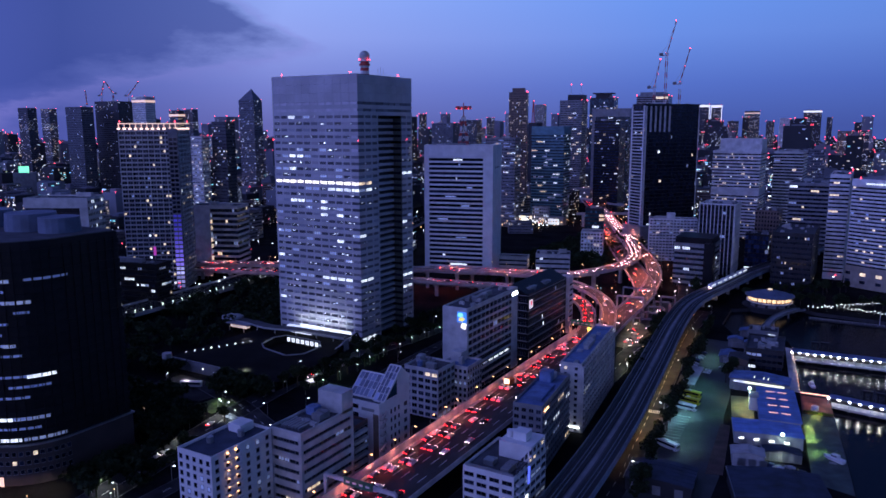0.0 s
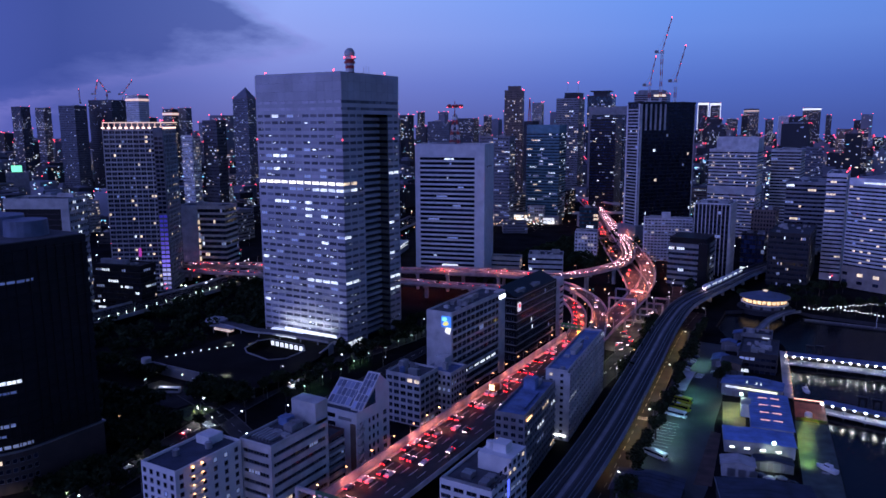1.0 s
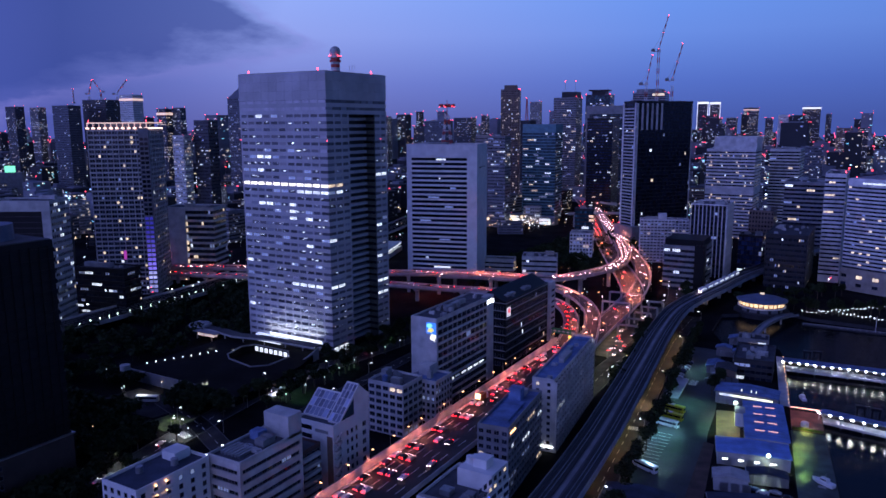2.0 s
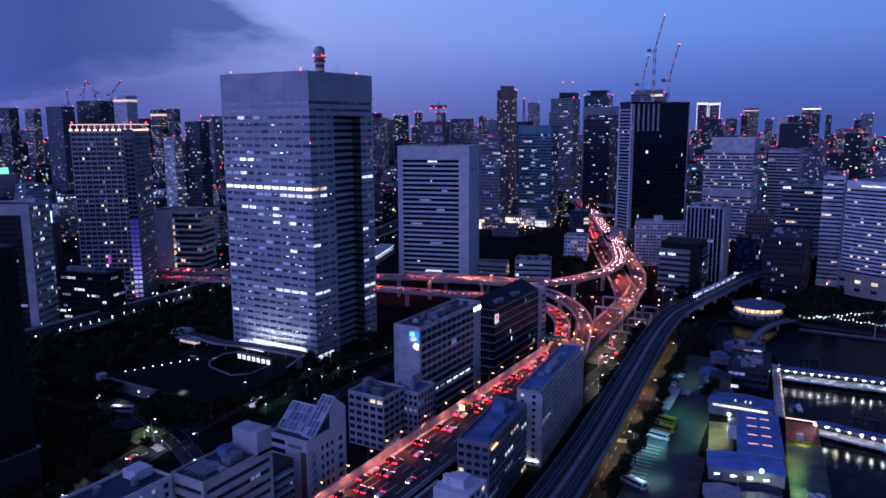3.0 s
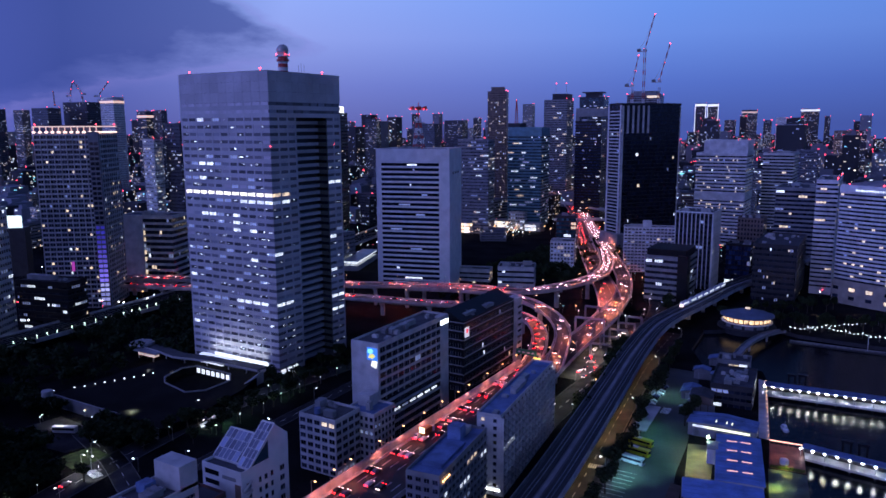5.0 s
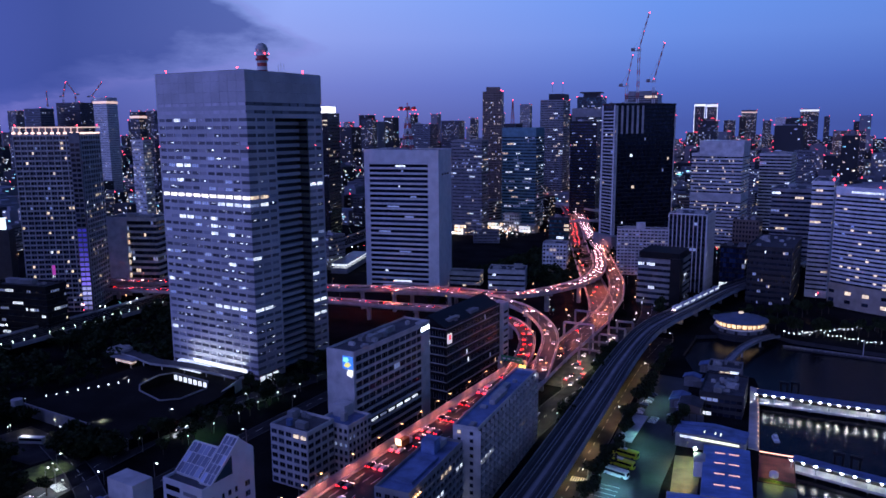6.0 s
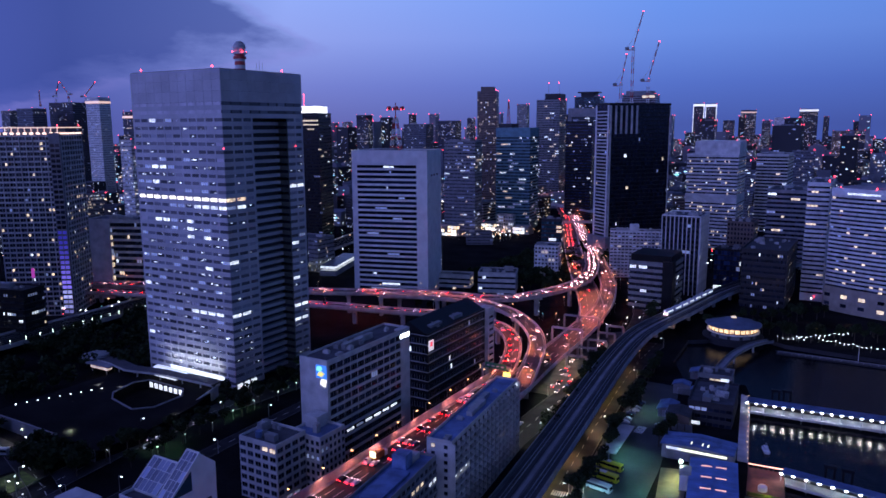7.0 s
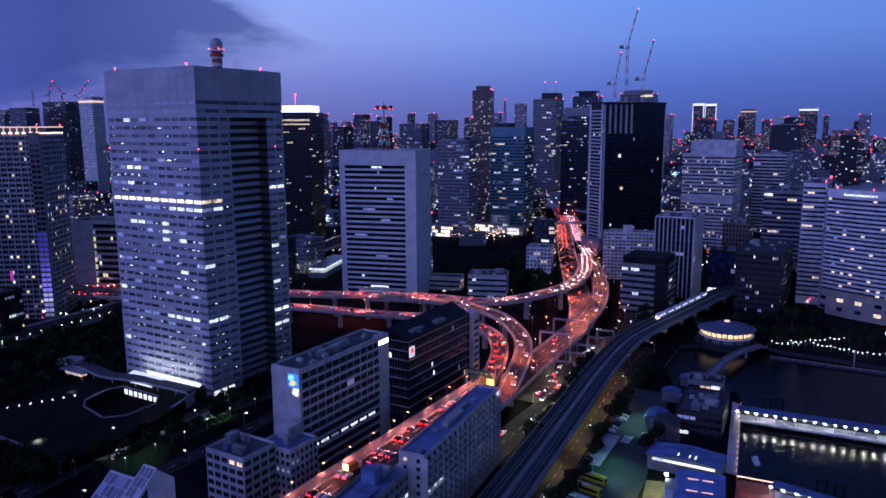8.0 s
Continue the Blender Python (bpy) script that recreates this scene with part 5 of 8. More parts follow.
# ---- cranes over the building site ----
def crane(x, y, z0, z1, jib, turn, lean):
    c = thing("tower_crane", x, y, z0, turn, "red and white luffing tower crane with warning lights", "crane", "cranes on the unfinished tower")
    h = z1 - z0
    for k in range(int(h / 6)):
        m = M_RED if k % 2 else M_WHITE
        g = Geo()
        for sx, sy in ((-1, -1), (1, -1), (1, 1), (-1, 1)):
            g.bar((sx, sy, 6 * k), (sx, sy, 6 * k + 6), 0.3)
        g.bar((-1, -1, 6 * k), (1, -1, 6 * k + 6), 0.12).bar((1, -1, 6 * k), (1, 1, 6 * k + 6), 0.12)
        part("mast_section", g, m, c)
    part("cab", Geo().box(-1.8, -2.2, h, 1.8, 2.2, h + 3), M_WHITE, c)
    part("counterweight", Geo().box(-8, -1.5, h + 0.4, -4, 1.5, h + 3), M_GREY, c)
    part("counter_jib", Geo().box(-8, -0.8, h, 0, 0.8, h + 0.5), M_RED, c)
    ex, ez = jib * math.cos(radians(lean)), jib * math.sin(radians(lean))
    n = 8
    for k in range(n):
        a, b2 = k / n, (k + 1) / n
        g = Geo()
        for o, zz in ((-0.9, 0), (0.9, 0), (0, 1.6)):
            g.bar((ex * a, o, h + 2 + ez * a + zz), (ex * b2, o, h + 2 + ez * b2 + zz), 0.34)
        g.bar((ex * a, -0.9, h + 2 + ez * a), (ex * b2, 0, h + 3.6 + ez * b2), 0.14)
        part("jib_section", g, M_RED if k % 2 else M_WHITE, c)
    part("tie", Geo().bar((-6, 0, h + 3), (-1, 0, h + 10), 0.15).bar((-1, 0, h + 10), (ex, 0, h + 2 + ez), 0.1), M_METAL, c)
    for px, pz in ((ex, h + 3 + ez), (ex * 0.5, h + 2 + ez * 0.5), (0, h + 3)):
        part("beacon_light", Geo().ball(px, 0, pz, 0.7, 6), M_BEACON, c)


crane(-219.8, 867.6, 158, 212, 36, 20, 76)
crane(-207.5, 883.3, 158, 181, 38, 20, 76)
crane(-234.4, 876.5, 158, 177, 30, 20, 80)
for _x, _y, _z, _j, _t, _l in ((-1404, 962, 178, 30, 150, 60), (-1388, 985, 196, 26, 10, 70), (-1374, 1002, 200, 28, 200, 55), (-1352, 1022, 196, 34, 30, 50)):
    crane(_x, _y, 150, _z, _j, _t, _l)


# ---- the city beyond ----
NAMED = [(o.matrix_basis.translation.x, o.matrix_basis.translation.y) for o in scene.objects if o.parent is None and o.get("category") == "building"]
VIEW = radians(30.5)


def free(x, y, r):
    if any((x - a) ** 2 + (y - c) ** 2 < (r + 26) ** 2 for a, c in NAMED):
        return False
    for line in (road_main[0], road_east[0], road_west[0], road_top[0], road_lower[0], road_beyond[0]):
        if any((x - p.x) ** 2 + (y - p.y) ** 2 < (r + 12) ** 2 for p in line):
            return False
    return True


SPOTS = []


def city():
    spots = SPOTS
    rng = random.Random(77)
    walls = [M_GREY, M_MIDGREY, M_MIDGREY, M_BROWN, M_DARK, M_DARK, M_CONC, M_DARK, M_MIDGREY]
    count = 0
    for attempt in range(9000):
        if count >= 150:
            break
        dist = rng.uniform(480, 1750)
        az = VIEW + radians(rng.uniform(-36, 38))
        x, y = 8 - dist * math.sin(az), 55 + dist * math.cos(az)
        w, d = rng.uniform(15, 34), rng.uniform(15, 34)
        r = max(w, d) * 0.6
        if x > -50 and y < 900 or (x > -130 and y < 860) or not free(x, y, r):
            continue
        if -470 < x < -330 and 200 < y < 500 or -300 < x < -205 and 560 < y < 900 or -260 < x < -150 and 880 < y < 1060 or x > -480 and y < 520 or x > -640 and y < 450:
            continue
        if any((x - a) ** 2 + (y - c) ** 2 < (r + q + 2) ** 2 for a, c, q in spots):
            continue
        h = rng.choice((12, 15, 18, 22, 26, 30, 36, 46)) * rng.uniform(0.85, 1.15)
        if dist > 1000 and rng.random() < 0.07:
            h = rng.uniform(60, 105)
        spots.append((x, y, r))
        style = rng.choice(("bands", "punched", "punched"))
        wall = rng.choice(walls)
        kind = "tall" if h > 50 else "low"
        colour = {M_PALE: "pale", M_GREY: "grey", M_MIDGREY: "grey", M_CONC: "concrete", M_BROWN: "brown", M_DARK: "dark", M_HOTEL: "white"}[wall]
        far = dist > 1050
        b = building("city_block", f"{kind} {colour} city block with scattered lit windows", x, y, w, d, h, rng.choice((0, 8, 15, 30, -12)), max(3, round(h / 3.8)), "punched" if style == "punched" or h > 70 else "bands", wall, rng.choice((0.08, 0.16, 0.28, 0.45)), rng.choice((1.5, 1.8, 2.2)), 0.55, 0.36, run=2, gear=0 if far else 1, plain=far, beacon=0.8 if h > 70 else 0, seed=count, faces=F2, warm=rng.choice((0.05, 0.2, 0.5)), group="city blocks")
        if rng.random() < 0.14:
            c = rng.choice(((0.2, 0.9, 1.0), (1.0, 0.25, 0.2), (1.0, 0.9, 0.7), (0.3, 0.5, 1.0), (0.2, 1.0, 0.5)))
            part("roof_sign", Geo().box(-w * 0.2, -d / 2 - 0.5, h + 1.2, w * 0.15, -d / 2, h + 3.6), glow("sign_light", c, 1.6), b, "lit roof sign")
        count += 1


city()


def far_city():
    """Low city out to the horizon: walls in one mesh, lit windows and red lamps in others."""
    rng = random.Random(5)
    walls, dark, lamps = Geo(), Geo(), {"w": Geo(), "y": Geo(), "r": Geo(), "d": Geo(), "c": Geo()}
    for i in range(6000):
        dist = 1000 + 3750 * rng.random() ** 0.9
        az = VIEW + radians(rng.uniform(-40, 42))
        x, y = 8 - dist * math.sin(az), 55 + dist * math.cos(az)
        if not free(x, y, 20):
            continue
        w, h = rng.uniform(16, 46), rng.uniform(12, 52)
        if dist < 1500:
            w, h = min(w, 30), min(h, 38)
        if dist < 1800 and any((x - a) ** 2 + (y - c) ** 2 < (w * 0.7 + q) ** 2 for a, c, q in SPOTS):
            continue
        if -300 < x < -205 and y < 1000 or -262 < x < -150 and y < 1060 or (x > -60 and y < 950):
            continue
        SPOTS.append((x, y, w * 0.6))
        p = rng.random()
        if p < 0.022 and dist > 1500:
            h, w = rng.uniform(90, 150 + 0.012 * dist), rng.uniform(26, 48)
        elif p < 0.08 and dist > 1500:
            h = rng.uniform(50, 85)
        (walls if rng.random() < 0.45 else dark).box(x - w / 2, y - w / 2, 0, x + w / 2, y + w / 2, h)
        if rng.random() < 0.5:
            e = rng.uniform(2, 6)
            walls.box(x - w / 4, y - w / 4, h, x + w / 5, y + w / 5, h + e)
        for k in range(int(rng.uniform(0.05, 1.0) ** 1.5 * min(90, w * h / 13))):
            u, z = rng.uniform(-w / 2 + 2, w / 2 - 4), rng.uniform(3, h - 3)
            z = 3.5 * round(z / 3.5)
            wide = rng.choice((1.4, 1.8, 2.4, 5.0))
            g = lamps[rng.choice("wwwwyycdd")]
            if rng.random() < 0.6:
                g.quad((x + u, y - w / 2 - 0.2, z), (x + u + wide, y - w / 2 - 0.2, z), (x + u + wide, y - w / 2 - 0.2, z + 1.8), (x + u, y - w / 2 - 0.2, z + 1.8))
            else:
                g.quad((x + w / 2 + 0.2, y + u, z), (x + w / 2 + 0.2, y + u + wide, z), (x + w / 2 + 0.2, y + u + wide, z + 1.8), (x + w / 2 + 0.2, y + u, z + 1.8))
        if h > 62 or rng.random() < 0.11:
            for sx, sy in ((-1, -1), (1, -1), (1, 1)):
                lamps["r"].ball(x + sx * w / 2, y + sy * w / 2, h + 1.5, 0.5 + dist * 0.00025, 5)
    top = thing("far_city", 0, 0, 0, 0, "distant low city with scattered evening lights", "city", kind="stuff")
    tagged(part("pale_blocks", walls, M_FARP, top), kind="stuff")
    tagged(part("dark_blocks", dark, M_FARD, top), kind="stuff")
    for k, m in (("w", M_LITW), ("y", M_LITY), ("d", M_LITD), ("c", M_LITC), ("r", M_BEACON)):
        tagged(part("lights", lamps[k], m, top), kind="stuff")


M_FARP = material("far_pale_wall", (0.20, 0.21, 0.25), 0.8, scale=0.02, stain=0.25)
M_FARD = material("far_dark_wall", (0.05, 0.053, 0.065), 0.8, scale=0.02, stain=0.25)
far_city()


def street_glints():
    """Countless small street and shop lamps between the blocks of the city."""
    rng = random.Random(91)
    sets, poles = {"white": Geo(), "warm": Geo(), "teal": Geo(), "red": Geo()}, Geo()
    for _ in range(2600):
        dist = 430 + 1500 * rng.random() ** 1.3
        az = VIEW + radians(rng.uniform(-36, 40))
        x, y = 8 - dist * math.sin(az), 55 + dist * math.cos(az)
        if x > -95 and y < 720 or -470 < x < -95 and y < 560 or -450 < x < -195 and 560 < y < 895:
            continue
        if any((x - a) ** 2 + (y - c) ** 2 < (q * 0.9) ** 2 for a, c, q in SPOTS):
            continue
        g = sets[rng.choice(("white", "white", "warm", "white", "warm", "white", "teal", "red"))]
        z, r = rng.uniform(3.5, 9.0), rng.uniform(0.3, 0.55)
        poles.tube(x, y, 0, z, 0.06, k=3)
        g.ball(x, y, z + r, r, 5)
    top = thing("street_glints", 0, 0, 0, 0, "countless small street and shop lamps across the city", "street lamps", kind="stuff")
    for key, mat in (("white", M_LAMPW), ("warm", M_LAMPO), ("teal", M_LITC), ("red", M_BEACON)):
        tagged(part("lamps", sets[key], mat, top), kind="stuff")
    tagged(part("lamp_poles", poles, M_METAL, top), kind="stuff")


street_glints()


# ---- towers on the skyline ----
def skyline(name, label, x, y, w, d, h, floors, wall, lit, crown="", seed=1, turn=8, warm=0.3):
    b = building(name, label, x, y, w, d, h, turn, floors, "punched", wall, min(0.5, 1.7 * lit + 0.03), 1.8, 0.5, 0.34, gear=1, seed=seed, faces=F2, beacon=0.6, warm=warm * 0.7, run=2)
    if crown == "rim":
        part("crown_rim", Geo().box(-w / 2 - 0.5, -d / 2 - 0.5, h - 6, w / 2 + 0.5, d / 2 + 0.5, h - 1), M_RIM, b, "bright crown band")
    if crown == "warm":
        part("crown_rim", Geo().box(-w / 2 - 0.5, -d / 2 - 0.5, h - 10, w / 2 + 0.5, d / 2 + 0.5, h - 6), M_CROWN2, b, "warm crown band")
    if crown == "edges":
        part("crown_rim", Geo().box(-w / 2 - 0.5, -d / 2 - 0.5, h - 9, w / 2 + 0.5, d / 2 + 0.5, h - 1), M_RIM, b)
        for sx in (-1, 1):
            part("edge_light", Geo().box(sx * w / 2 - 1, -d / 2 - 1.5, 60, sx * w / 2 + 1, -d / 2 - 0.5, h - 9), M_RIM, b, "upright strip of light")
    if crown == "peak":
        part("peak", Geo().quad((-w / 2, -d / 2, h), (w / 2, -d / 2, h), (w * 0.1, 0, h + 22)).quad((w / 2, -d / 2, h), (w / 2, d / 2, h), (w * 0.1, 0, h + 22)).quad((w / 2, d / 2, h), (-w / 2, d / 2, h), (w * 0.1, 0, h + 22)).quad((-w / 2, d / 2, h), (-w / 2, -d / 2, h), (w * 0.1, 0, h + 22)), wall, b)
    return b


# Blue tint of distance haze is mixed into these three wall colours.
M_SKYD = material("hazed_dark_wall", (0.055, 0.06, 0.085), 0.6)
M_SKYB = material("hazed_black_wall", (0.04, 0.043, 0.06), 0.5)
M_SKYG = material("hazed_grey_wall", (0.12, 0.13, 0.165), 0.6)
M_RIM = glow("crown_band_light", (0.9, 0.92, 1.0), 1.1)
skyline("office_tower", "far dark tower with lit floors", -1632, 973, 29, 23, 174, 41, M_SKYD, 0.1, "", 100, warm=0.3)
skyline("office_tower", "far pale tower with lit floors", -1780, 1115, 28, 22, 176, 42, M_SKYG, 0.3, "", 101, warm=0.3)
skyline("office_tower", "far grey slab under a crane", -1390, 935, 42, 30, 172, 38, M_SKYG, 0.02, "", 102, warm=0.3)
skyline("office_tower", "unfinished black tower with cranes", -1374, 1002, 62, 40, 184, 45, M_SKYB, 0.01, "", 103, warm=0.3)
skyline("office_tower", "white tower with a glowing flared crown", -1261, 986, 33, 26, 191, 45, M_HOTEL, 0.03, "warm", 104, warm=0.3)
skyline("office_tower", "far tower with a warm lit cap", -1146, 968, 21, 17, 163, 39, M_SKYD, 0.25, "warm", 105, warm=0.8)
skyline("office_tower", "far blue glass tower", -1129, 987, 18, 15, 165, 39, M_SKYG, 0.1, "", 106, warm=0.1)
skyline("office_tower", "dark mid tower with red lamps", -728, 686, 22, 18, 140, 33, M_SKYB, 0.05, "", 107, warm=0.3)
skyline("apartment_tower", "pale tower full of lit rooms", -747, 664, 17, 14, 122, 29, M_PALE, 0.2, "", 108, warm=0.4)
skyline("office_tower", "slim blue tower with a pointed glass top", -1055, 1066, 34, 27, 183, 44, M_SKYG, 0.08, "peak", 109, warm=0.1)
skyline("office_tower", "far dark tower beyond the white slab", -1006, 1470, 28, 22, 150, 36, M_SKYD, 0.15, "", 110, warm=0.3)
skyline("office_tower", "far grey block beyond the mast", -800, 1371, 48, 38, 139, 33, M_SKYG, 0.1, "", 111, warm=0.3)
skyline("office_tower", "far dark block with flat roof", -898, 1663, 46, 36, 147, 35, M_SKYD, 0.1, "", 112, warm=0.3)
skyline("office_tower", "far tower with red lamps and lit sign", -900, 1776, 17, 14, 153, 36, M_SKYD, 0.3, "", 113, warm=0.5)
skyline("office_tower", "far slab with a warm edge light", -784, 1835, 26, 20, 187, 44, M_GREY, 0.1, "", 114, warm=0.3)
skyline("office_tower", "twin tower outlined with white light", -660, 3261, 40, 32, 216, 55, M_SKYD, 0.12, "edges", 115, warm=0.3)
skyline("office_tower", "twin tower outlined in white light", -612, 3261, 40, 32, 214, 54, M_SKYD, 0.12, "edges", 116, warm=0.3)
skyline("office_tower", "far tower with a warm double crown", -533, 3669, 63, 50, 194, 46, M_SKYD, 0.15, "warm", 117, warm=0.5)
skyline("office_tower", "far white slab tower with a crane", -288, 2693, 36, 29, 154, 37, M_HOTEL, 0.02, "", 118, warm=0.1)
skyline("office_tower", "far black tower with a lit crown line", -219, 2800, 52, 41, 181, 43, M_SKYB, 0.12, "rim", 119, warm=0.3)
skyline("office_tower", "far dark tower beside the lit one", -167, 2804, 16, 13, 157, 37, M_SKYD, 0.1, "", 120, warm=0.3)
skyline("office_tower", "broad far block with many lit rooms", -84, 2008, 32, 25, 119, 28, M_BROWN, 0.35, "", 121, warm=0.6)
skyline("office_tower", "broad far block with a lit bay", -46, 2010, 20, 16, 119, 28, M_SKYD, 0.3, "", 122, warm=0.5)
skyline("office_tower", "black far block with a lit top storey", -289, 1580, 35, 28, 131, 31, M_SKYB, 0.1, "", 123, warm=0.1)
skyline("office_block", "far dark block between hotels", -103, 1405, 32, 26, 94, 22, M_SKYG, 0.05, "", 124, warm=0.3)
skyline("office_tower", "far dim tower at the horizon", -611, 3656, 48, 38, 150, 36, M_SKYD, 0.2, "", 125, warm=0.3)
skyline("office_tower", "far dim slab at the skyline", -382, 3084, 27, 21, 143, 34, M_SKYD, 0.2, "", 126, warm=0.3)


# ---- lit shops at the foot of the glass towers ----
def shops(label, x, y, w, turn, storeys, seed):
    rng = random.Random(seed)
    t = thing("shop_row", x, y, 0, turn, label, "building", "lit shops")
    h = 4.4 * storeys
    part("body", Geo().box(-w / 2, 0, 0, w / 2, 12, h + 1.5), M_GREY, t)
    for s in range(storeys):
        for k in range(int(w / 4)):
            if rng.random() < 0.85:
                a = -w / 2 + 4 * k + 0.3
                part("shop_window", Geo().box(a, -0.2, 4.4 * s + 0.6, a + 3.2, -0.05, 4.4 * s + 3.6), rng.choice((M_SHOPW, M_SHOPY, M_LITW)), t)
        part("canopy", Geo().box(-w / 2, -1.6, 4.4 * s + 3.9, w / 2, -0.01, 4.4 * s + 4.2), M_CONC, t)


M_SHOPW = lit_window("shop_white", (1.0, 0.92, 0.86), 2.2)
M_SHOPY = lit_window("shop_warm", (1.0, 0.72, 0.46), 1.8)
shops("bright shop row under a gridded slab", -467, 900, 48, 8, 3, 1)
shops("warm shop row among trees", -437, 972, 26, 8, 2, 2)
shops("warm kiosks before the glass tower", -384, 958, 22, 0, 2, 3)
t = thing("garden_lights", 0, 0, 0, 0, "warm festoon lamps among the shops and trees", "string lights")
_rng = random.Random(23)
for _mat in (M_SHOPY, M_LAMPO, M_LAMPW):
    _g, _p = Geo(), Geo()
    for _k in range(46):
        _x, _y, _z = _rng.uniform(-476, -372), _rng.uniform(880, 955), _rng.uniform(3, 11)
        _p.tube(_x, _y, 0, _z, 0.05, k=3)
        _g.ball(_x, _y, _z + 0.4, 0.45, 5)
    tagged(part("lamp_string", _g, _mat, t), kind="stuff")
    tagged(part("lamp_poles", _p, M_METAL, t), kind="stuff")
b = thing("radio_mast", -600, 1368, 0, 0, "tall red lattice radio mast on a far roof", "mast")
part("podium", Geo().box(-14, -14, 0, 14, 14, 140), M_DARK, b)
for sx, sy in ((-1, -1), (1, -1), (1, 1), (-1, 1)):
    part("mast_leg", Geo().bar((2.4 * sx, 2.4 * sy, 140), (0.5 * sx, 0.5 * sy, 182), 0.35), M_RED, b)
for k in range(6):
    f = 2.4 - 0.3 * k
    part("mast_ring", Geo().box(-f, -f, 142 + 6.5 * k, f, f, 142.5 + 6.5 * k), M_RED, b)
part("beacon_light", Geo().ball(0, 0, 182.6, 0.9, 6), M_BEACON, b)
b = thing("lit_hoarding", -501, 393, 0, 62, "small pink lit hoarding on a roof", "sign")
part("post", Geo().box(-0.4, -0.4, 0, 0.4, 0.4, 33), M_METAL, b)
part("board", Geo().box(-1.0, -0.3, 33, 1.0, 0.3, 40), glow("hoarding_pink", (0.9, 0.1, 0.7), 0.4), b)

# ---- lamps along the roads ----
def lamp_light(x, y, z, colour, watts, size=0.6):
    """Light of a shaded street lamp: it falls downwards only."""
    d = bpy.data.lights.new("lamp_light", "SPOT")
    d.spot_size, d.spot_blend = radians(150), 0.6
    d.color, d.energy, d.shadow_soft_size = colour, watts, size
    ob = new("lamp_light", d)
    ob.matrix_basis = pose(x, y, z)
    return ob


SODIUM = (1.0, 0.20, 0.11)


def street_lamp(label, head_mat, tall):
    t = thing("street_lamp", 0, 0, 0, 0, label, "street lamp", "street lamps")
    part("pole", Geo().tube(0, 0, 0, tall, 0.12, 0.07, 6).bar((0, 0, tall), (1.6, 0, tall + 0.3), 0.06), M_METAL, t)
    part("lamp_head", Geo().box(1.4, -0.16, tall + 0.06, 2.1, 0.16, tall + 0.24).box(1.45, -0.13, tall - 0.04, 2.05, 0.13, tall + 0.06), head_mat, t)
    return t


ORANGE_LAMP = street_lamp("tall road lamp with an orange sodium head", M_LAMPO, 8.0)
WHITE_LAMP = street_lamp("street lamp with a cold white head", M_LAMPW, 6.0)
ORANGE_LAMP.matrix_basis = pose(-153.6, 160, 10)
WHITE_LAMP.matrix_basis = pose(-262, 240, 0)


def road_lamps(road, off, step, watts, start=0.0, y_max=1100, reach=6.0, lift=7.6, tint=None):
    line, nrm = road
    s, nxt = 0.0, start
    for i in range(len(line) - 1):
        s += (line[i + 1] - line[i]).length
        if s >= nxt and line[i].y < y_max:
            nxt = s + step
            p, n = line[i], nrm[i]
            a = p + n * off
            turn = math.degrees(math.atan2(-n.y * math.copysign(1, off), -n.x * math.copysign(1, off)))
            copy_thing(ORANGE_LAMP, pose(a.x, a.y, p.z, 0, 0, turn))
            q = p + n * (off - math.copysign(min(reach, abs(off) * 0.6), off))
            lamp_light(q.x, q.y, p.z + lift, tint or SODIUM, watts * 1.6)


road_lamps(road_main, -11.9, 9, 1400, 255, 560, 1.9, 5.0, (1.0, 0.27, 0.21))
road_lamps(road_through, 8.0, 24, 6500, 112)
road_lamps(road_east, 6.4, 36, 11000, 8)
road_lamps(road_west, -8.8, 40, 19000, 40)
road_lamps(road_top, 6.2, 34, 11500, 70)
road_lamps(road_outer, 4.9, 34, 9000, 10)
road_lamps(road_lower, -4.9, 32, 9000, 130)
road_lamps(road_beyond, 9.4, 90, 60000, 60, 1700)


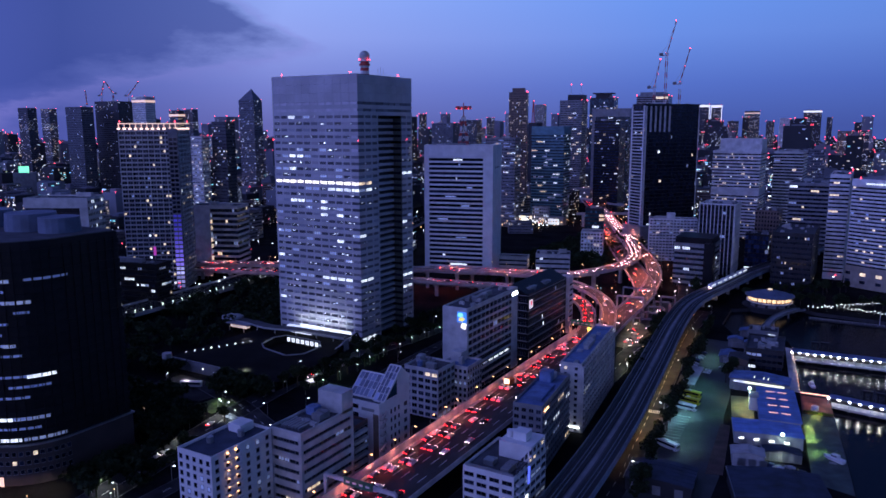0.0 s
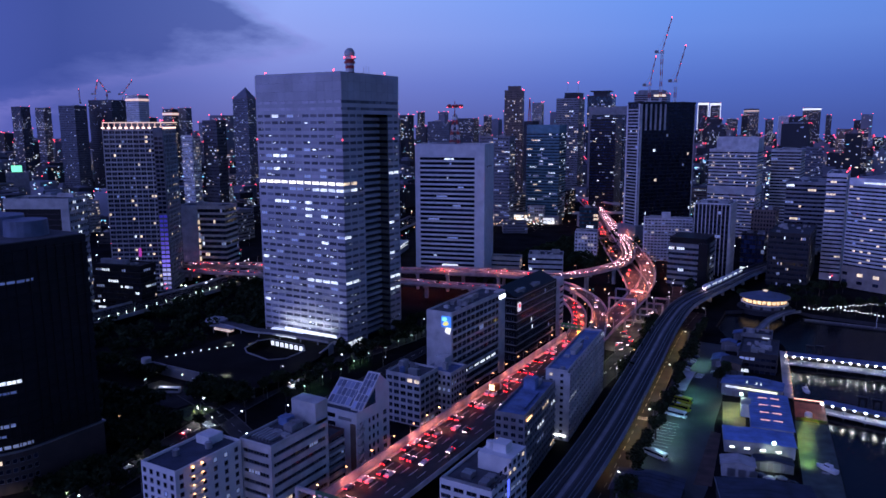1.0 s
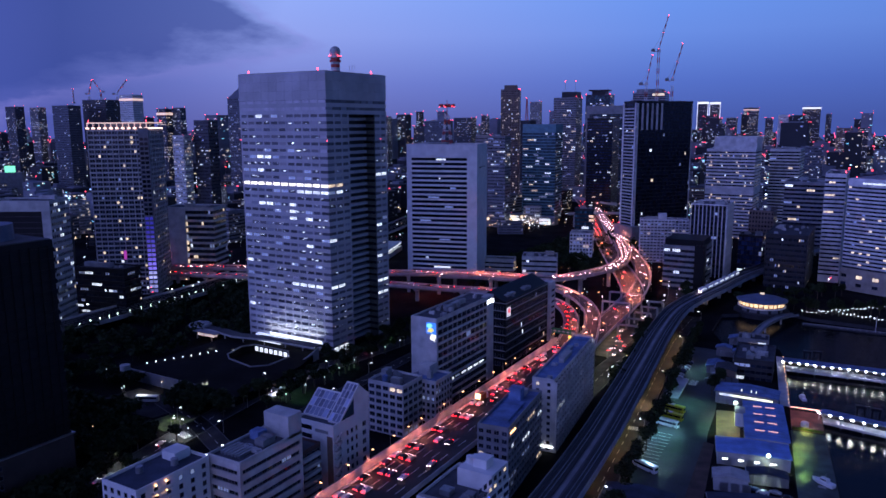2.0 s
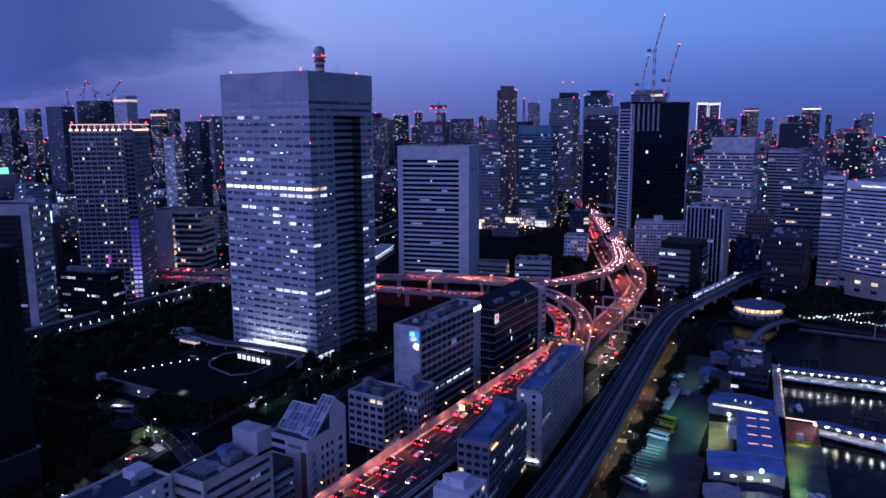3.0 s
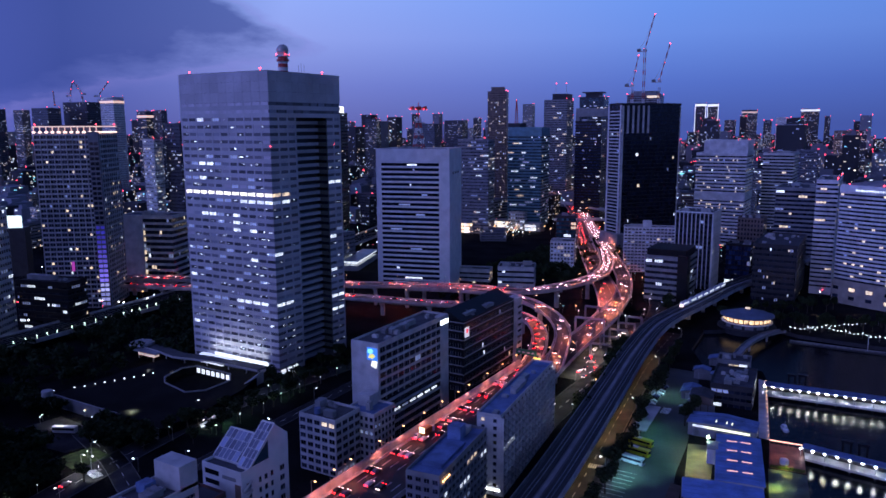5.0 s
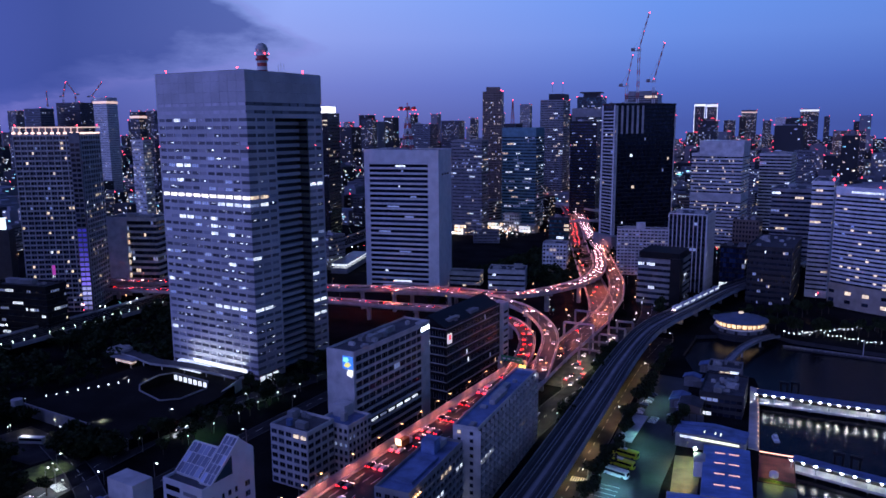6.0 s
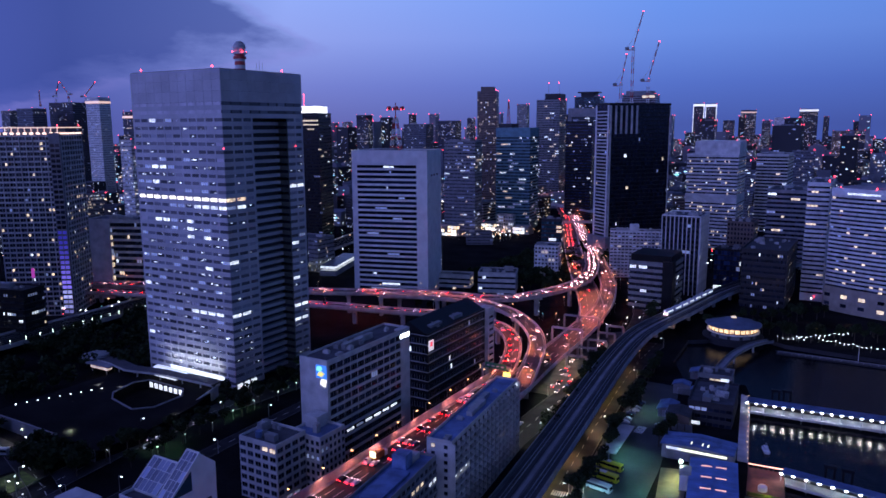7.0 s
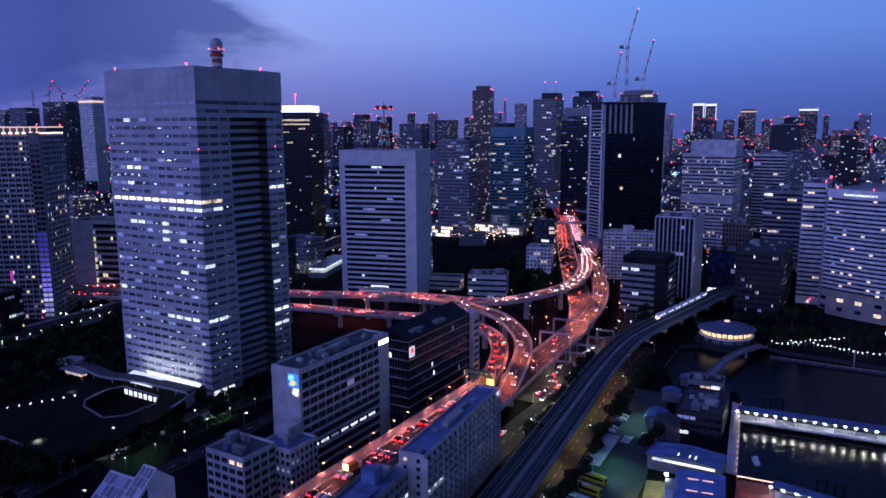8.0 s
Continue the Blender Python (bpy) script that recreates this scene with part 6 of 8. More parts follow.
# ---- cars ----
def car(label, paint, long=4.4, tall=1.45, front=True):
    """A car that heads along +y."""
    t = thing("car", 0, 0, 0, 0, label, "car", "cars on the roads")
    L, w = long / 2, 0.88
    side = [(-L, 0.3), (-L, 0.85), (-L * 0.92, 0.98), (-L * 0.72, 1.02), (-L * 0.45, tall), (L * 0.25, tall), (L * 0.52, 1.0), (L * 0.95, 0.82), (L, 0.6), (L, 0.3)]
    g = Geo()
    n = len(side)
    for x, k in ((-w, 0.0), (w, 0.0)):
        g.v += [(x * (0.82 if z > 1.1 else 1.0), y, z) for y, z in side]
    g.f += [tuple(range(n)), tuple(range(2 * n - 1, n - 1, -1))]
    g.f += [(i, n + i, n + (i + 1) % n, (i + 1) % n) for i in range(n)]
    part("body", g, paint, t)
    part("glazing", Geo().quad((-0.68, L * 0.50, 1.03), (0.68, L * 0.50, 1.03), (0.64, L * 0.27, tall - 0.03), (-0.64, L * 0.27, tall - 0.03)).quad((0.68, -L * 0.70, 1.04), (-0.68, -L * 0.70, 1.04), (-0.64, -L * 0.47, tall - 0.03), (0.64, -L * 0.47, tall - 0.03)), M_PANE, t)
    for x in (-0.62, 0.62):
        part("headlight", Geo().box(x - 0.22, L - 0.02, 0.58, x + 0.22, L + 0.06, 0.82), M_HEAD, t)
        part("taillight", Geo().box(x - 0.24, -L - 0.06, 0.68, x + 0.24, -L + 0.02, 0.95), M_TAIL, t)
    g = Geo()
    for x in (-0.84, 0.84):
        for y in (-L * 0.6, L * 0.62):
            g.bar((x - 0.1, y, 0.32), (x + 0.1, y, 0.32), 0.3)
    tagged(part("wheels", g, M_TYRE, t), kind="stuff")
    return t


M_HEAD = glow("headlight", (1.0, 0.68, 0.78), 13.0)
M_QUEUE = glow("queue_headlight", (1.0, 0.55, 0.70), 22.0)
M_TAIL = glow("taillight", (1.0, 0.012, 0.02), 20.0)
M_TYRE = material("tyre_rubber", (0.02, 0.02, 0.02), 0.9)
_w = Geo()
for _k in range(10):
    _a, _b = 0.628 * _k, 0.628 * (_k + 1)
    _w.quad((-0.1, 0.32 * math.cos(_a), 0.32 * math.sin(_a)), (-0.1, 0.32 * math.cos(_b), 0.32 * math.sin(_b)), (0.1, 0.32 * math.cos(_b), 0.32 * math.sin(_b)), (0.1, 0.32 * math.cos(_a), 0.32 * math.sin(_a)))
    _w.quad((0.1, 0, 0), (0.1, 0.32 * math.cos(_a), 0.32 * math.sin(_a)), (0.1, 0.32 * math.cos(_b), 0.32 * math.sin(_b)))
    _w.quad((-0.1, 0, 0), (-0.1, 0.32 * math.cos(_b), 0.32 * math.sin(_b)), (-0.1, 0.32 * math.cos(_a), 0.32 * math.sin(_a)))
WHEEL = _w.mesh("wheel", M_TYRE)
PAINTS = [("white saloon car with its lamps on", material("car_white", (0.7, 0.7, 0.7), 0.3, stain=0.03)), ("silver saloon car with its lamps on", material("car_silver", (0.4, 0.4, 0.42), 0.3, metal=0.5, stain=0.03)), ("black saloon car with its lamps on", material("car_black", (0.02, 0.02, 0.022), 0.25, stain=0.03)), ("dark blue car with its lamps on", material("car_blue", (0.03, 0.05, 0.14), 0.3, stain=0.03))]
CARS = [car(*p) for p in PAINTS]
CARS.append(car("tall white van with its lamps on", PAINTS[0][1], 4.8, 2.1))


def truck():
    t = thing("truck", -149.5, 318, 10.02, 0, "orange-lit box truck on the expressway", "truck")
    # Orange of the road lamps is put into the cargo box colour.
    part("cargo_box", Geo().box(-1.2, -4, 1.0, 1.2, 2.2, 3.6), material("orange_lit_box", (0.45, 0.16, 0.04), 0.5), t)
    part("cab", Geo().box(-1.15, 2.4, 0.6, 1.15, 4.2, 2.8), PAINTS[0][1], t)
    part("chassis", Geo().box(-1.0, -4, 0.5, 1.0, 4.2, 0.98), M_DARK, t)
    part("light_board", Geo().box(-1.3, -4.2, 2.2, 1.3, -4.02, 4.6), glow("board_light", (1.0, 0.75, 0.45), 3.0), t, "bright warning board")
    for x in (-0.9, 0.9):
        part("taillight", Geo().box(x - 0.2, -4.1, 0.8, x + 0.2, -4.0, 1.0), M_TAIL, t)
        for y in (-3, 3.2):
            part("wheel", WHEEL, None, t).matrix_basis = pose(x * 1.2, y, 0.4)


truck()
USED = set()


FAR = {"paint": Geo(), "head": Geo(), "tail": Geo()}


def traffic(road, off, way, gap, seed, y0=120, y1=1000):
    rng = random.Random(seed)
    line, nrm = road
    s, nxt = 0.0, 5.0
    for i in range(len(line) - 1):
        s += (line[i + 1] - line[i]).length
        if s < nxt or not y0 < line[i].y < y1:
            nxt = max(nxt, s)
            continue
        nxt = s + gap * rng.uniform(0.6, 1.7)
        d = (line[i + 1] - line[i]) * way
        p = line[i] + nrm[i] * (off + rng.uniform(-0.4, 0.4))
        k = rng.choice((0, 1, 1, 2, 2, 3, 3, 4))
        m = pose(p.x, p.y, p.z + 0.02, 0, 0, math.degrees(math.atan2(d.y, d.x)) - 90)
        if p.y > 525:
            # the distant queue, too small to tell apart
            def put(key, x0, y0_, z0, x1, y1_, z1):
                b = Geo().box(x0, y0_, z0, x1, y1_, z1)
                n = len(FAR[key].v)
                FAR[key].v += [tuple(m @ Vector(v)) for v in b.v]
                FAR[key].f += [tuple(n + i for i in f) for f in b.f]
            put("paint", -0.88, -2.2, 0.3, 0.88, 2.2, 0.95)
            put("paint", -0.7, -1.4, 0.95, 0.7, 0.7, 1.45)
            for sx in (-0.62, 0.62):
                put("head", sx - 0.24, 2.2, 0.56, sx + 0.24, 2.3, 0.84)
                put("tail", sx - 0.24, -2.3, 0.68, sx + 0.24, -2.2, 0.95)
            continue
        if k not in USED:
            USED.add(k)
            CARS[k].matrix_basis = m
        else:
            copy_thing(CARS[k], m)


traffic(road_main, -9.0, 1, 7.5, 1, 170, 421)
traffic(road_main, -5.6, 1, 8, 2, 170, 421)
traffic(road_main, -2.2, 1, 14, 3, 150, 421)
traffic(road_main, 3.0, -1, 34, 4, 150, 421)
traffic(road_main, 6.4, -1, 30, 5, 150, 421)
traffic(road_through, -4, 1, 34, 6, 400, 560)
traffic(road_through, 3, -1, 30, 16, 400, 560)
traffic(road_west, -3, 1, 40, 26, 560, 840)
traffic(road_west, 1, 1, 60, 27, 560, 840)
traffic(road_west, -3, 1, 13, 28, 840, 1200)
traffic(road_west, 1, 1, 13, 29, 840, 1200)
traffic(road_east, -3.4, -1, 7, 7, 800, 1190)
traffic(road_east, 0.0, -1, 7, 17, 770, 1190)
traffic(road_east, 3.4, -1, 9, 8, 820, 1190)
traffic(road_east, 1.5, -1, 45, 18, 556, 800)
traffic(road_east, -2.5, -1, 60, 19, 556, 780)
traffic(road_top, -2.4, -1, 8, 9, 500, 850)
traffic(road_top, 2.0, -1, 8, 10, 440, 850)
traffic(road_top, -2.4, 1, 9, 31, 440, 500)
traffic(road_outer, -2.0, 1, 26, 11, 420, 560)
traffic(road_outer, 2.0, 1, 34, 12, 420, 560)
traffic(road_lower, -2.0, -1, 9, 13, 430, 540)
traffic(road_lower, 2.0, -1, 9, 14, 430, 540)
traffic(road_beyond, -4, -1, 16, 15, 1200, 1700)

t = thing("distant_traffic", 0, 0, 0, 0, "distant queue of cars with bright lamps", "traffic", kind="stuff")
for key, mat in (("paint", PAINTS[1][1]), ("head", M_QUEUE), ("tail", M_TAIL)):
    tagged(part("cars_" + key, FAR[key], mat, t), kind="stuff")


# ---- gantries ----
def gantry(x0, y0, x1, y1, z, panel=None, steel=M_PARAPET):
    t = thing("sign_gantry", 0, 0, 0, 0, "pale steel sign gantry over the expressway", "gantry", "gantries")
    for x, y in ((x0, y0), (x1, y1)):
        part("post", Geo().box(x - 0.5, y - 0.5, 0, x + 0.5, y + 0.5, z), steel, t)
    part("beam", Geo().bar((x0, y0, z), (x1, y1, z), 0.55), steel, t)
    if panel:
        mx, my = (x0 + x1) / 2, (y0 + y1) / 2
        part("sign_panel", Geo().box(mx - 6, my - 0.8, z - 1.2, mx + 6, my - 0.6, z + 1.8), panel, t, "green direction sign")
        for k in range(4):
            part("sign_bar", Geo().box(mx - 5 + 2.7 * k, my - 0.86, z - 0.2, mx - 3.4 + 2.7 * k, my - 0.81, z + 0.5), M_WHITE, t)


gantry(-156.6, 510, -138.4, 512, 16)
gantry(-164, 549, -141, 550, 14, steel=M_GREY)
gantry(-161, 427, -145.5, 427, 15.5, material("sign_green", (0.03, 0.22, 0.10), 0.5))
gantry(-157, 186, -128, 186, 18, material("sign_green_dark", (0.02, 0.12, 0.07), 0.5))
g = thing("warning_sign", -146, 424, 10, 0, "yellow lit arrow board at the ramp nose", "sign")
part("board", Geo().box(-1.8, -0.2, 1.4, 1.8, 0.2, 4.2), glow("arrow_yellow", (1.0, 0.72, 0.12), 3.0), g)
part("post", Geo().box(-0.1, -0.1, 0, 0.1, 0.1, 1.4), M_METAL, g)


# ---- monorail train ----
def train():
    line = smooth(MONO, 4.0)
    pts = [p for p in line if 596 < p.y < 690]
    t = thing("monorail_train", 0, 0, 0, 0, "pale monorail train with lit windows on the viaduct", "train")
    nrm = sides(pts)
    off = -4.0
    n = len(pts) - 1
    step = max(1, n // 6)
    for c in range(0, n - step + 1, step):
        seg, ns = pts[c:c + step], nrm[c:c + step]
        ob = part("carriage", strip(seg, ns, off - 1.4, off + 1.4, 0.5, 3.6), M_HOTEL, t)
        part("window_band", strip(seg, ns, off + 1.42, off + 1.5, 2.1, 2.9), M_LITW, ob, "lit window band")
        part("window_band", strip(seg, ns, off - 1.5, off - 1.42, 2.1, 2.9), M_LITW, ob)
    p = pts[0] + nrm[0] * off
    for o in (-0.8, 0.8):
        part("headlight", Geo().ball(p.x + o, p.y - 0.6, p.z + 1.2, 0.35, 6), M_HEAD, t)


train()


# ---- trees ----
def leaves(rng, g, x, y, z, rx, rz, n, size):
    """Leaf clumps scattered through a lumpy crown."""
    lobes = [(rng.uniform(-0.5, 0.5) * rx, rng.uniform(-0.5, 0.5) * rx, rng.uniform(-0.3, 0.5) * rz, rng.uniform(0.45, 0.75)) for _ in range(6)]
    for _ in range(n):
        lx, ly, lz, lr = rng.choice(lobes)
        v = Vector((rng.gauss(0, 1), rng.gauss(0, 1), rng.gauss(0, 1))).normalized() * rng.uniform(0.6, 1.0)
        c = Vector((x + lx + v.x * rx * lr, y + ly + v.y * rx * lr, z + lz + v.z * rz * lr))
        u = Vector((rng.gauss(0, 1), rng.gauss(0, 1), rng.gauss(0, 0.5))).normalized() * size * rng.uniform(0.6, 1.3)
        w = u.cross(Vector((rng.gauss(0, 1), rng.gauss(0, 1), rng.gauss(0, 1)))).normalized() * size * rng.uniform(0.5, 1.0)
        g.quad(c - u - w, c + u - w, c + u + w, c - u + w)


def tree(seed):
    rng = random.Random(seed)
    t = thing("tree", 0, 0, 0, 0, "dark leafy street tree", "tree", "street trees")
    h = rng.uniform(3.2, 4.2)
    g = Geo().tube(0, 0, 0, h, 0.28, 0.16, 7)
    for k in range(5):
        a = 1.257 * k + rng.uniform(-0.3, 0.3)
        g.bar((0, 0, h - 0.4), (1.7 * math.cos(a), 1.7 * math.sin(a), h + rng.uniform(1.2, 2.4)), 0.09)
    part("trunk", g, M_BARK, t)
    c = Geo()
    leaves(rng, c, 0, 0, h + 2.0, 2.9, 2.6, 420, 0.42)
    part("crown", c, M_LEAF, t)
    return t


M_BARK = material("bark", (0.06, 0.045, 0.035), 0.9, grain=0.4)
M_LEAF = material("leaves", (0.03, 0.045, 0.02), 0.8, spec=0.1, scale=1.5, stain=0.3)
TREES = [tree(k) for k in range(3)]
TREES[0].matrix_basis = pose(-246, 200, 0)
TREES[1].matrix_basis = pose(-255, 232, 0)
TREES[2].matrix_basis = pose(-258, 262, 0)


def avenue(a, b, n, rng, spread=1.5):
    for k in range(n):
        f = (k + rng.uniform(0.2, 0.8)) / n
        x, y = a[0] + (b[0] - a[0]) * f + rng.uniform(-spread, spread), a[1] + (b[1] - a[1]) * f + rng.uniform(-spread, spread)
        s = rng.uniform(0.8, 1.4)
        o = copy_thing(TREES[rng.randrange(3)], pose(x, y, 0, 0, 0, rng.uniform(0, 360)))
        o.scale = (s, s, s)


rng_t = random.Random(31)
avenue((-258, 275), (-262, 440), 22, rng_t)
avenue((-246, 275), (-250, 430), 18, rng_t)
avenue((-270, 350), (-262, 360), 3, rng_t)
avenue((-69, 250), (-94, 520), 34, rng_t)
avenue((-107, 380), (-124, 510), 16, rng_t, 1)
avenue((-84, 604), (-44, 614), 8, rng_t, 2)
avenue((-44, 604), (20, 640), 16, rng_t, 6)
avenue((-70, 640), (-20, 680), 14, rng_t, 8)
avenue((-66, 400), (-62, 430), 4, rng_t)
avenue((-120, 600), (-150, 720), 12, rng_t, 4)
avenue((-268, 690), (-225, 700), 14, rng_t, 8)
avenue((-290, 560), (-215, 575), 16, rng_t, 5)


def woods(label, x0, y0, x1, y1, n, seed, tall=9):
    rng = random.Random(seed)
    g = Geo()
    for _ in range(n):
        x, y = rng.uniform(x0, x1), rng.uniform(y0, y1)
        h = tall * rng.uniform(0.6, 1.2)
        g.tube(x, y, 0, h * 0.6, 0.3, 0.15, 5)
        leaves(rng, g, x, y, h * 0.7, 4.5, h * 0.4, 110, 0.8)
    solid("woods", g, M_LEAF, label, "trees", "stuff")


woods("dark garden trees beside the railway", -450, 200, -352, 330, 170, 61)
woods("dark trees behind the plaza", -450, 345, -345, 470, 190, 62)
woods("dark park trees behind the junction", -305, 655, -215, 880, 260, 63, 10)
woods("dark park trees among far towers", -262, 885, -150, 1050, 170, 64, 12)
woods("dark trees under the ramps", -235, 440, -200, 500, 50, 65, 7)
woods("dark trees round the black tower", -262, 150, -235, 200, 26, 66, 8)
woods("dark plaza trees beside the street", -296, 256, -263, 271, 34, 67, 8)
woods("dark trees before the plaza", -345, 196, -288, 240, 95, 69, 8)
woods("dark trees along the plaza street", -286, 200, -262, 232, 34, 70, 7)
woods("dark garden trees west of the terrace", -352, 262, -330, 272, 16, 68, 6)

# ---- streets and plaza west of the expressway ----
M_KERB = material("worn_kerb_stone", (0.10, 0.10, 0.105), 0.8, stain=0.25)


def street(name, label, pts, half, lamps=0, mat=None, seed=1, lift=0.06):
    line = smooth([(x, y, lift) for x, y in pts])
    nrm = sides(line)
    solid(name, strip(line, nrm, -half, half, -0.05, 0), mat or M_ASPH, label, "road", "structure")
    solid("lane_paint", dashes(line, nrm, 0, 4, 5, 0.1, 0.012), M_LINE, "white dashed lane line", "road marking", "structure")
    for side in (-1, 1):
        solid("kerb", strip(line, nrm, side * half - 0.15, side * half + 0.15, -0.06, 0.14), M_KERB, "concrete kerb beside the street", "kerb", "structure")
    if lamps:
        s, nxt, k = 0.0, 5.0, 0
        for i in range(len(line) - 1):
            s += (line[i + 1] - line[i]).length
            if s > nxt:
                nxt = s + lamps
                k += 1
                sign = -1 if k % 2 else 1
                p = line[i] + nrm[i] * (half + 0.8) * sign
                copy_thing(WHITE_LAMP, pose(p.x, p.y, 0, 0, 0, math.degrees(math.atan2(-nrm[i].y * sign, -nrm[i].x * sign))))


street("road_plaza", "dark street between the plaza and the blocks", [(-236, 60), (-240, 140), (-246, 180), (-254, 215), (-263, 267), (-266, 315), (-254, 400), (-252, 470), (-262, 540)], 7, 26)
street("road_lane", "narrow service lane beside the rail cutting", [(-222, 100), (-226, 220), (-230, 330), (-232, 440)], 4, 40)
street("road_harbour", "street below the monorail viaduct", [(-76, 100), (-79, 250), (-83, 300), (-89, 360), (-97, 430), (-104, 500), (-106, 560)], 5.5, 30)
street("road_under", "wide surface road beside the expressway", [(-122, 100), (-122, 300), (-122, 420), (-120, 500), (-128, 600), (-150, 690)], 7, 30)
street("road_cross", "cross street by the glazed block", [(-300, 262), (-262, 250), (-230, 236), (-190, 222)], 5, 24)


def crossing(x, y, turn, n=9):
    for k in range(n):
        ob = tagged(new("zebra_stripe", STRIPE), "white zebra stripe on the asphalt", "road marking", "zebra stripes", "structure")
        ob.matrix_basis = pose(x, y, 0.09, 0, 0, turn) @ pose(-0.9 * n / 2 + 0.9 * k, 0, 0)


STRIPE = Geo().box(-0.25, -2, 0, 0.25, 2, 0.015).mesh("zebra_stripe", M_LINE)
crossing(-250, 196, -15)
crossing(-257, 238, -12)
crossing(-84, 345, 8)
crossing(-76, 420, 90)


COURT = [(-322, 337), (-318, 322), (-311, 316.5), (-290, 312), (-283, 319), (-283.5, 336), (-291, 343.5), (-318, 344)]
TERRACE = [(-346, 275), (-263, 274), (-262, 296), (-268, 330), (-277, 352), (-346, 352)]


def plaza():
    from mathutils.geometry import tessellate_polygon
    t = thing("plaza_podium", 0, 0, 0, 0, "low dark terrace with a sunken court before the tower", "terrace")
    loops = [[Vector((x, y, 4.5)) for x, y in TERRACE], [Vector((x, y, 4.5)) for x, y in reversed(COURT)]]
    g = Geo()
    g.v = [tuple(p) for lp in loops for p in lp]
    g.f = [tuple(f) if (Vector(g.v[f[1]]) - Vector(g.v[f[0]])).cross(Vector(g.v[f[2]]) - Vector(g.v[f[0]])).z > 0 else tuple(reversed(f)) for f in tessellate_polygon(loops)]
    for ring_ in (TERRACE, COURT):
        for i in range(len(ring_)):
            (x0, y0), (x1, y1) = ring_[i], ring_[(i + 1) % len(ring_)]
            g.quad((x0, y0, 0), (x1, y1, 0), (x1, y1, 4.5), (x0, y0, 4.5))
    part("terrace", g, M_PLAZA, t)
    part("court_floor", Geo().prism(COURT, 0.05, 0.4), M_GROUND, t)
    for i in range(len(COURT)):
        (x0, y0), (x1, y1) = COURT[i], COURT[(i + 1) % len(COURT)]
        part("court_rim", Geo().bar((x0, y0, 4.8), (x1, y1, 4.8), 0.3), M_GREY, t, "pale rim of the court")
    for k in range(7):
        f, e = k / 7 + 0.02, (k + 1) / 7 - 0.03
        part("court_window", Geo().quad((-318 + 27 * f, 343.6 - 0.45 * f, 1.2), (-318 + 27 * e, 343.6 - 0.45 * e, 1.2), (-318 + 27 * e, 343.6 - 0.45 * e, 3.9), (-318 + 27 * f, 343.6 - 0.45 * f, 3.9)), M_COURT, t, "bright court window")
    for k in range(3):
        f, e = k / 3 + 0.04, (k + 1) / 3 - 0.05
        part("court_window", Geo().quad((-290.9 + 7.3 * f, 343.2 - 7.5 * f, 1.2), (-290.9 + 7.3 * e, 343.2 - 7.5 * e, 1.2), (-290.9 + 7.3 * e, 343.2 - 7.5 * e, 3.9), (-290.9 + 7.3 * f, 343.2 - 7.5 * f, 3.9)), M_COURT, t, "bright court window")
    part("garden_wall", Geo().box(-346.4, 274.2, 0, -290.5, 274.9, 6.2), M_GREY, t, "pale retaining wall")
    part("garden_wall", Geo().box(-283, 273.2, 0, -263, 273.9, 5.2), M_GREY, t, "pale retaining wall")
    part("ramp_wall", Geo().quad((-272, 326, 0), (-276.5, 353, 0), (-276.5, 353, 6.5), (-272, 326, 3.2)).quad((-271.4, 326, 0), (-271.4, 326, 3.2), (-275.9, 353, 6.5), (-275.9, 353, 0)).quad((-272, 326, 3.2), (-276.5, 353, 6.5), (-275.9, 353, 6.5), (-271.4, 326, 3.2)), M_PALE, t, "pale sloping ramp wall")
    part("stair_house", Geo().tube(-342, 271.5, 0, 9, 2.6, k=14), M_CONC, t)
    for k in range(9):
        part("edge_lamp", Geo().ball(-354.4 + 2.1 * k + 9, 288 + 4.4 * k, 4.75, 0.26, 6), M_LAMPW, t, "small white edge lamp")
    c = thing("covered_walkway", 0, 0, 0, 0, "flat dark canopy walkway on posts beside the tower", "walkway")
    line = smooth([(-372, 350, 7.4), (-352, 349, 7.4), (-336, 346, 7.4), (-322, 349, 7.4), (-305, 351, 7.4), (-285, 352, 7.4), (-276, 352, 7.4)], 6)
    nrm = sides(line)
    part("roof", strip(line, nrm, -4.5, 3.2, -0.2, 0.5), M_MIDROOF, c)
    part("fascia", strip(line, nrm, 3.2, 3.5, -0.5, 0.62), M_CONC, c)
    for p, n in zip(line[::2], nrm[::2]):
        q = p + n * 2.6
        part("post", Geo().box(q.x - 0.25, q.y - 0.25, 0, q.x + 0.25, q.y + 0.25, 7.2), M_CONC, c)
    part("end_roof", Geo().tube(-371.5, 350, 8.2, 9.2, 7.5, 6.9, 22), M_METAL, c, "round pale end roof")
    for k in range(5):
        part("roof_rib", Geo().box(-377 + 2.6 * k, 345.5, 9.2, -376.2 + 2.6 * k, 354.5, 9.6), M_PALE, c)
    part("lit_lobby", Geo().box(-366, 342.5, 4.5, -352, 346, 7.0), M_PINKW, c, "warm lit glass lobby")
    part("lobby_roof", Geo().box(-368, 340.5, 7.0, -348, 346.3, 7.5), M_GREY, c)
    part("lit_soffit", Geo().box(-327, 346.3, 6.8, -300, 347.2, 7.0), M_COURT, c)
    # curving flight of steps with bright treads, down to the street
    for k in range(3):
        st = thing("lit_stair", -268 + 5.5 * k, 311 - 8 * k, 0, -35, "short outdoor stair washed with white light", "stair", "lit stairs")
        for j in range(6):
            part("step", Geo().box(-2.4, -2.1 + 0.7 * j, 0, 2.4, -1.4 + 0.7 * j, 0.17 * (j + 1)), M_WHITE, st)
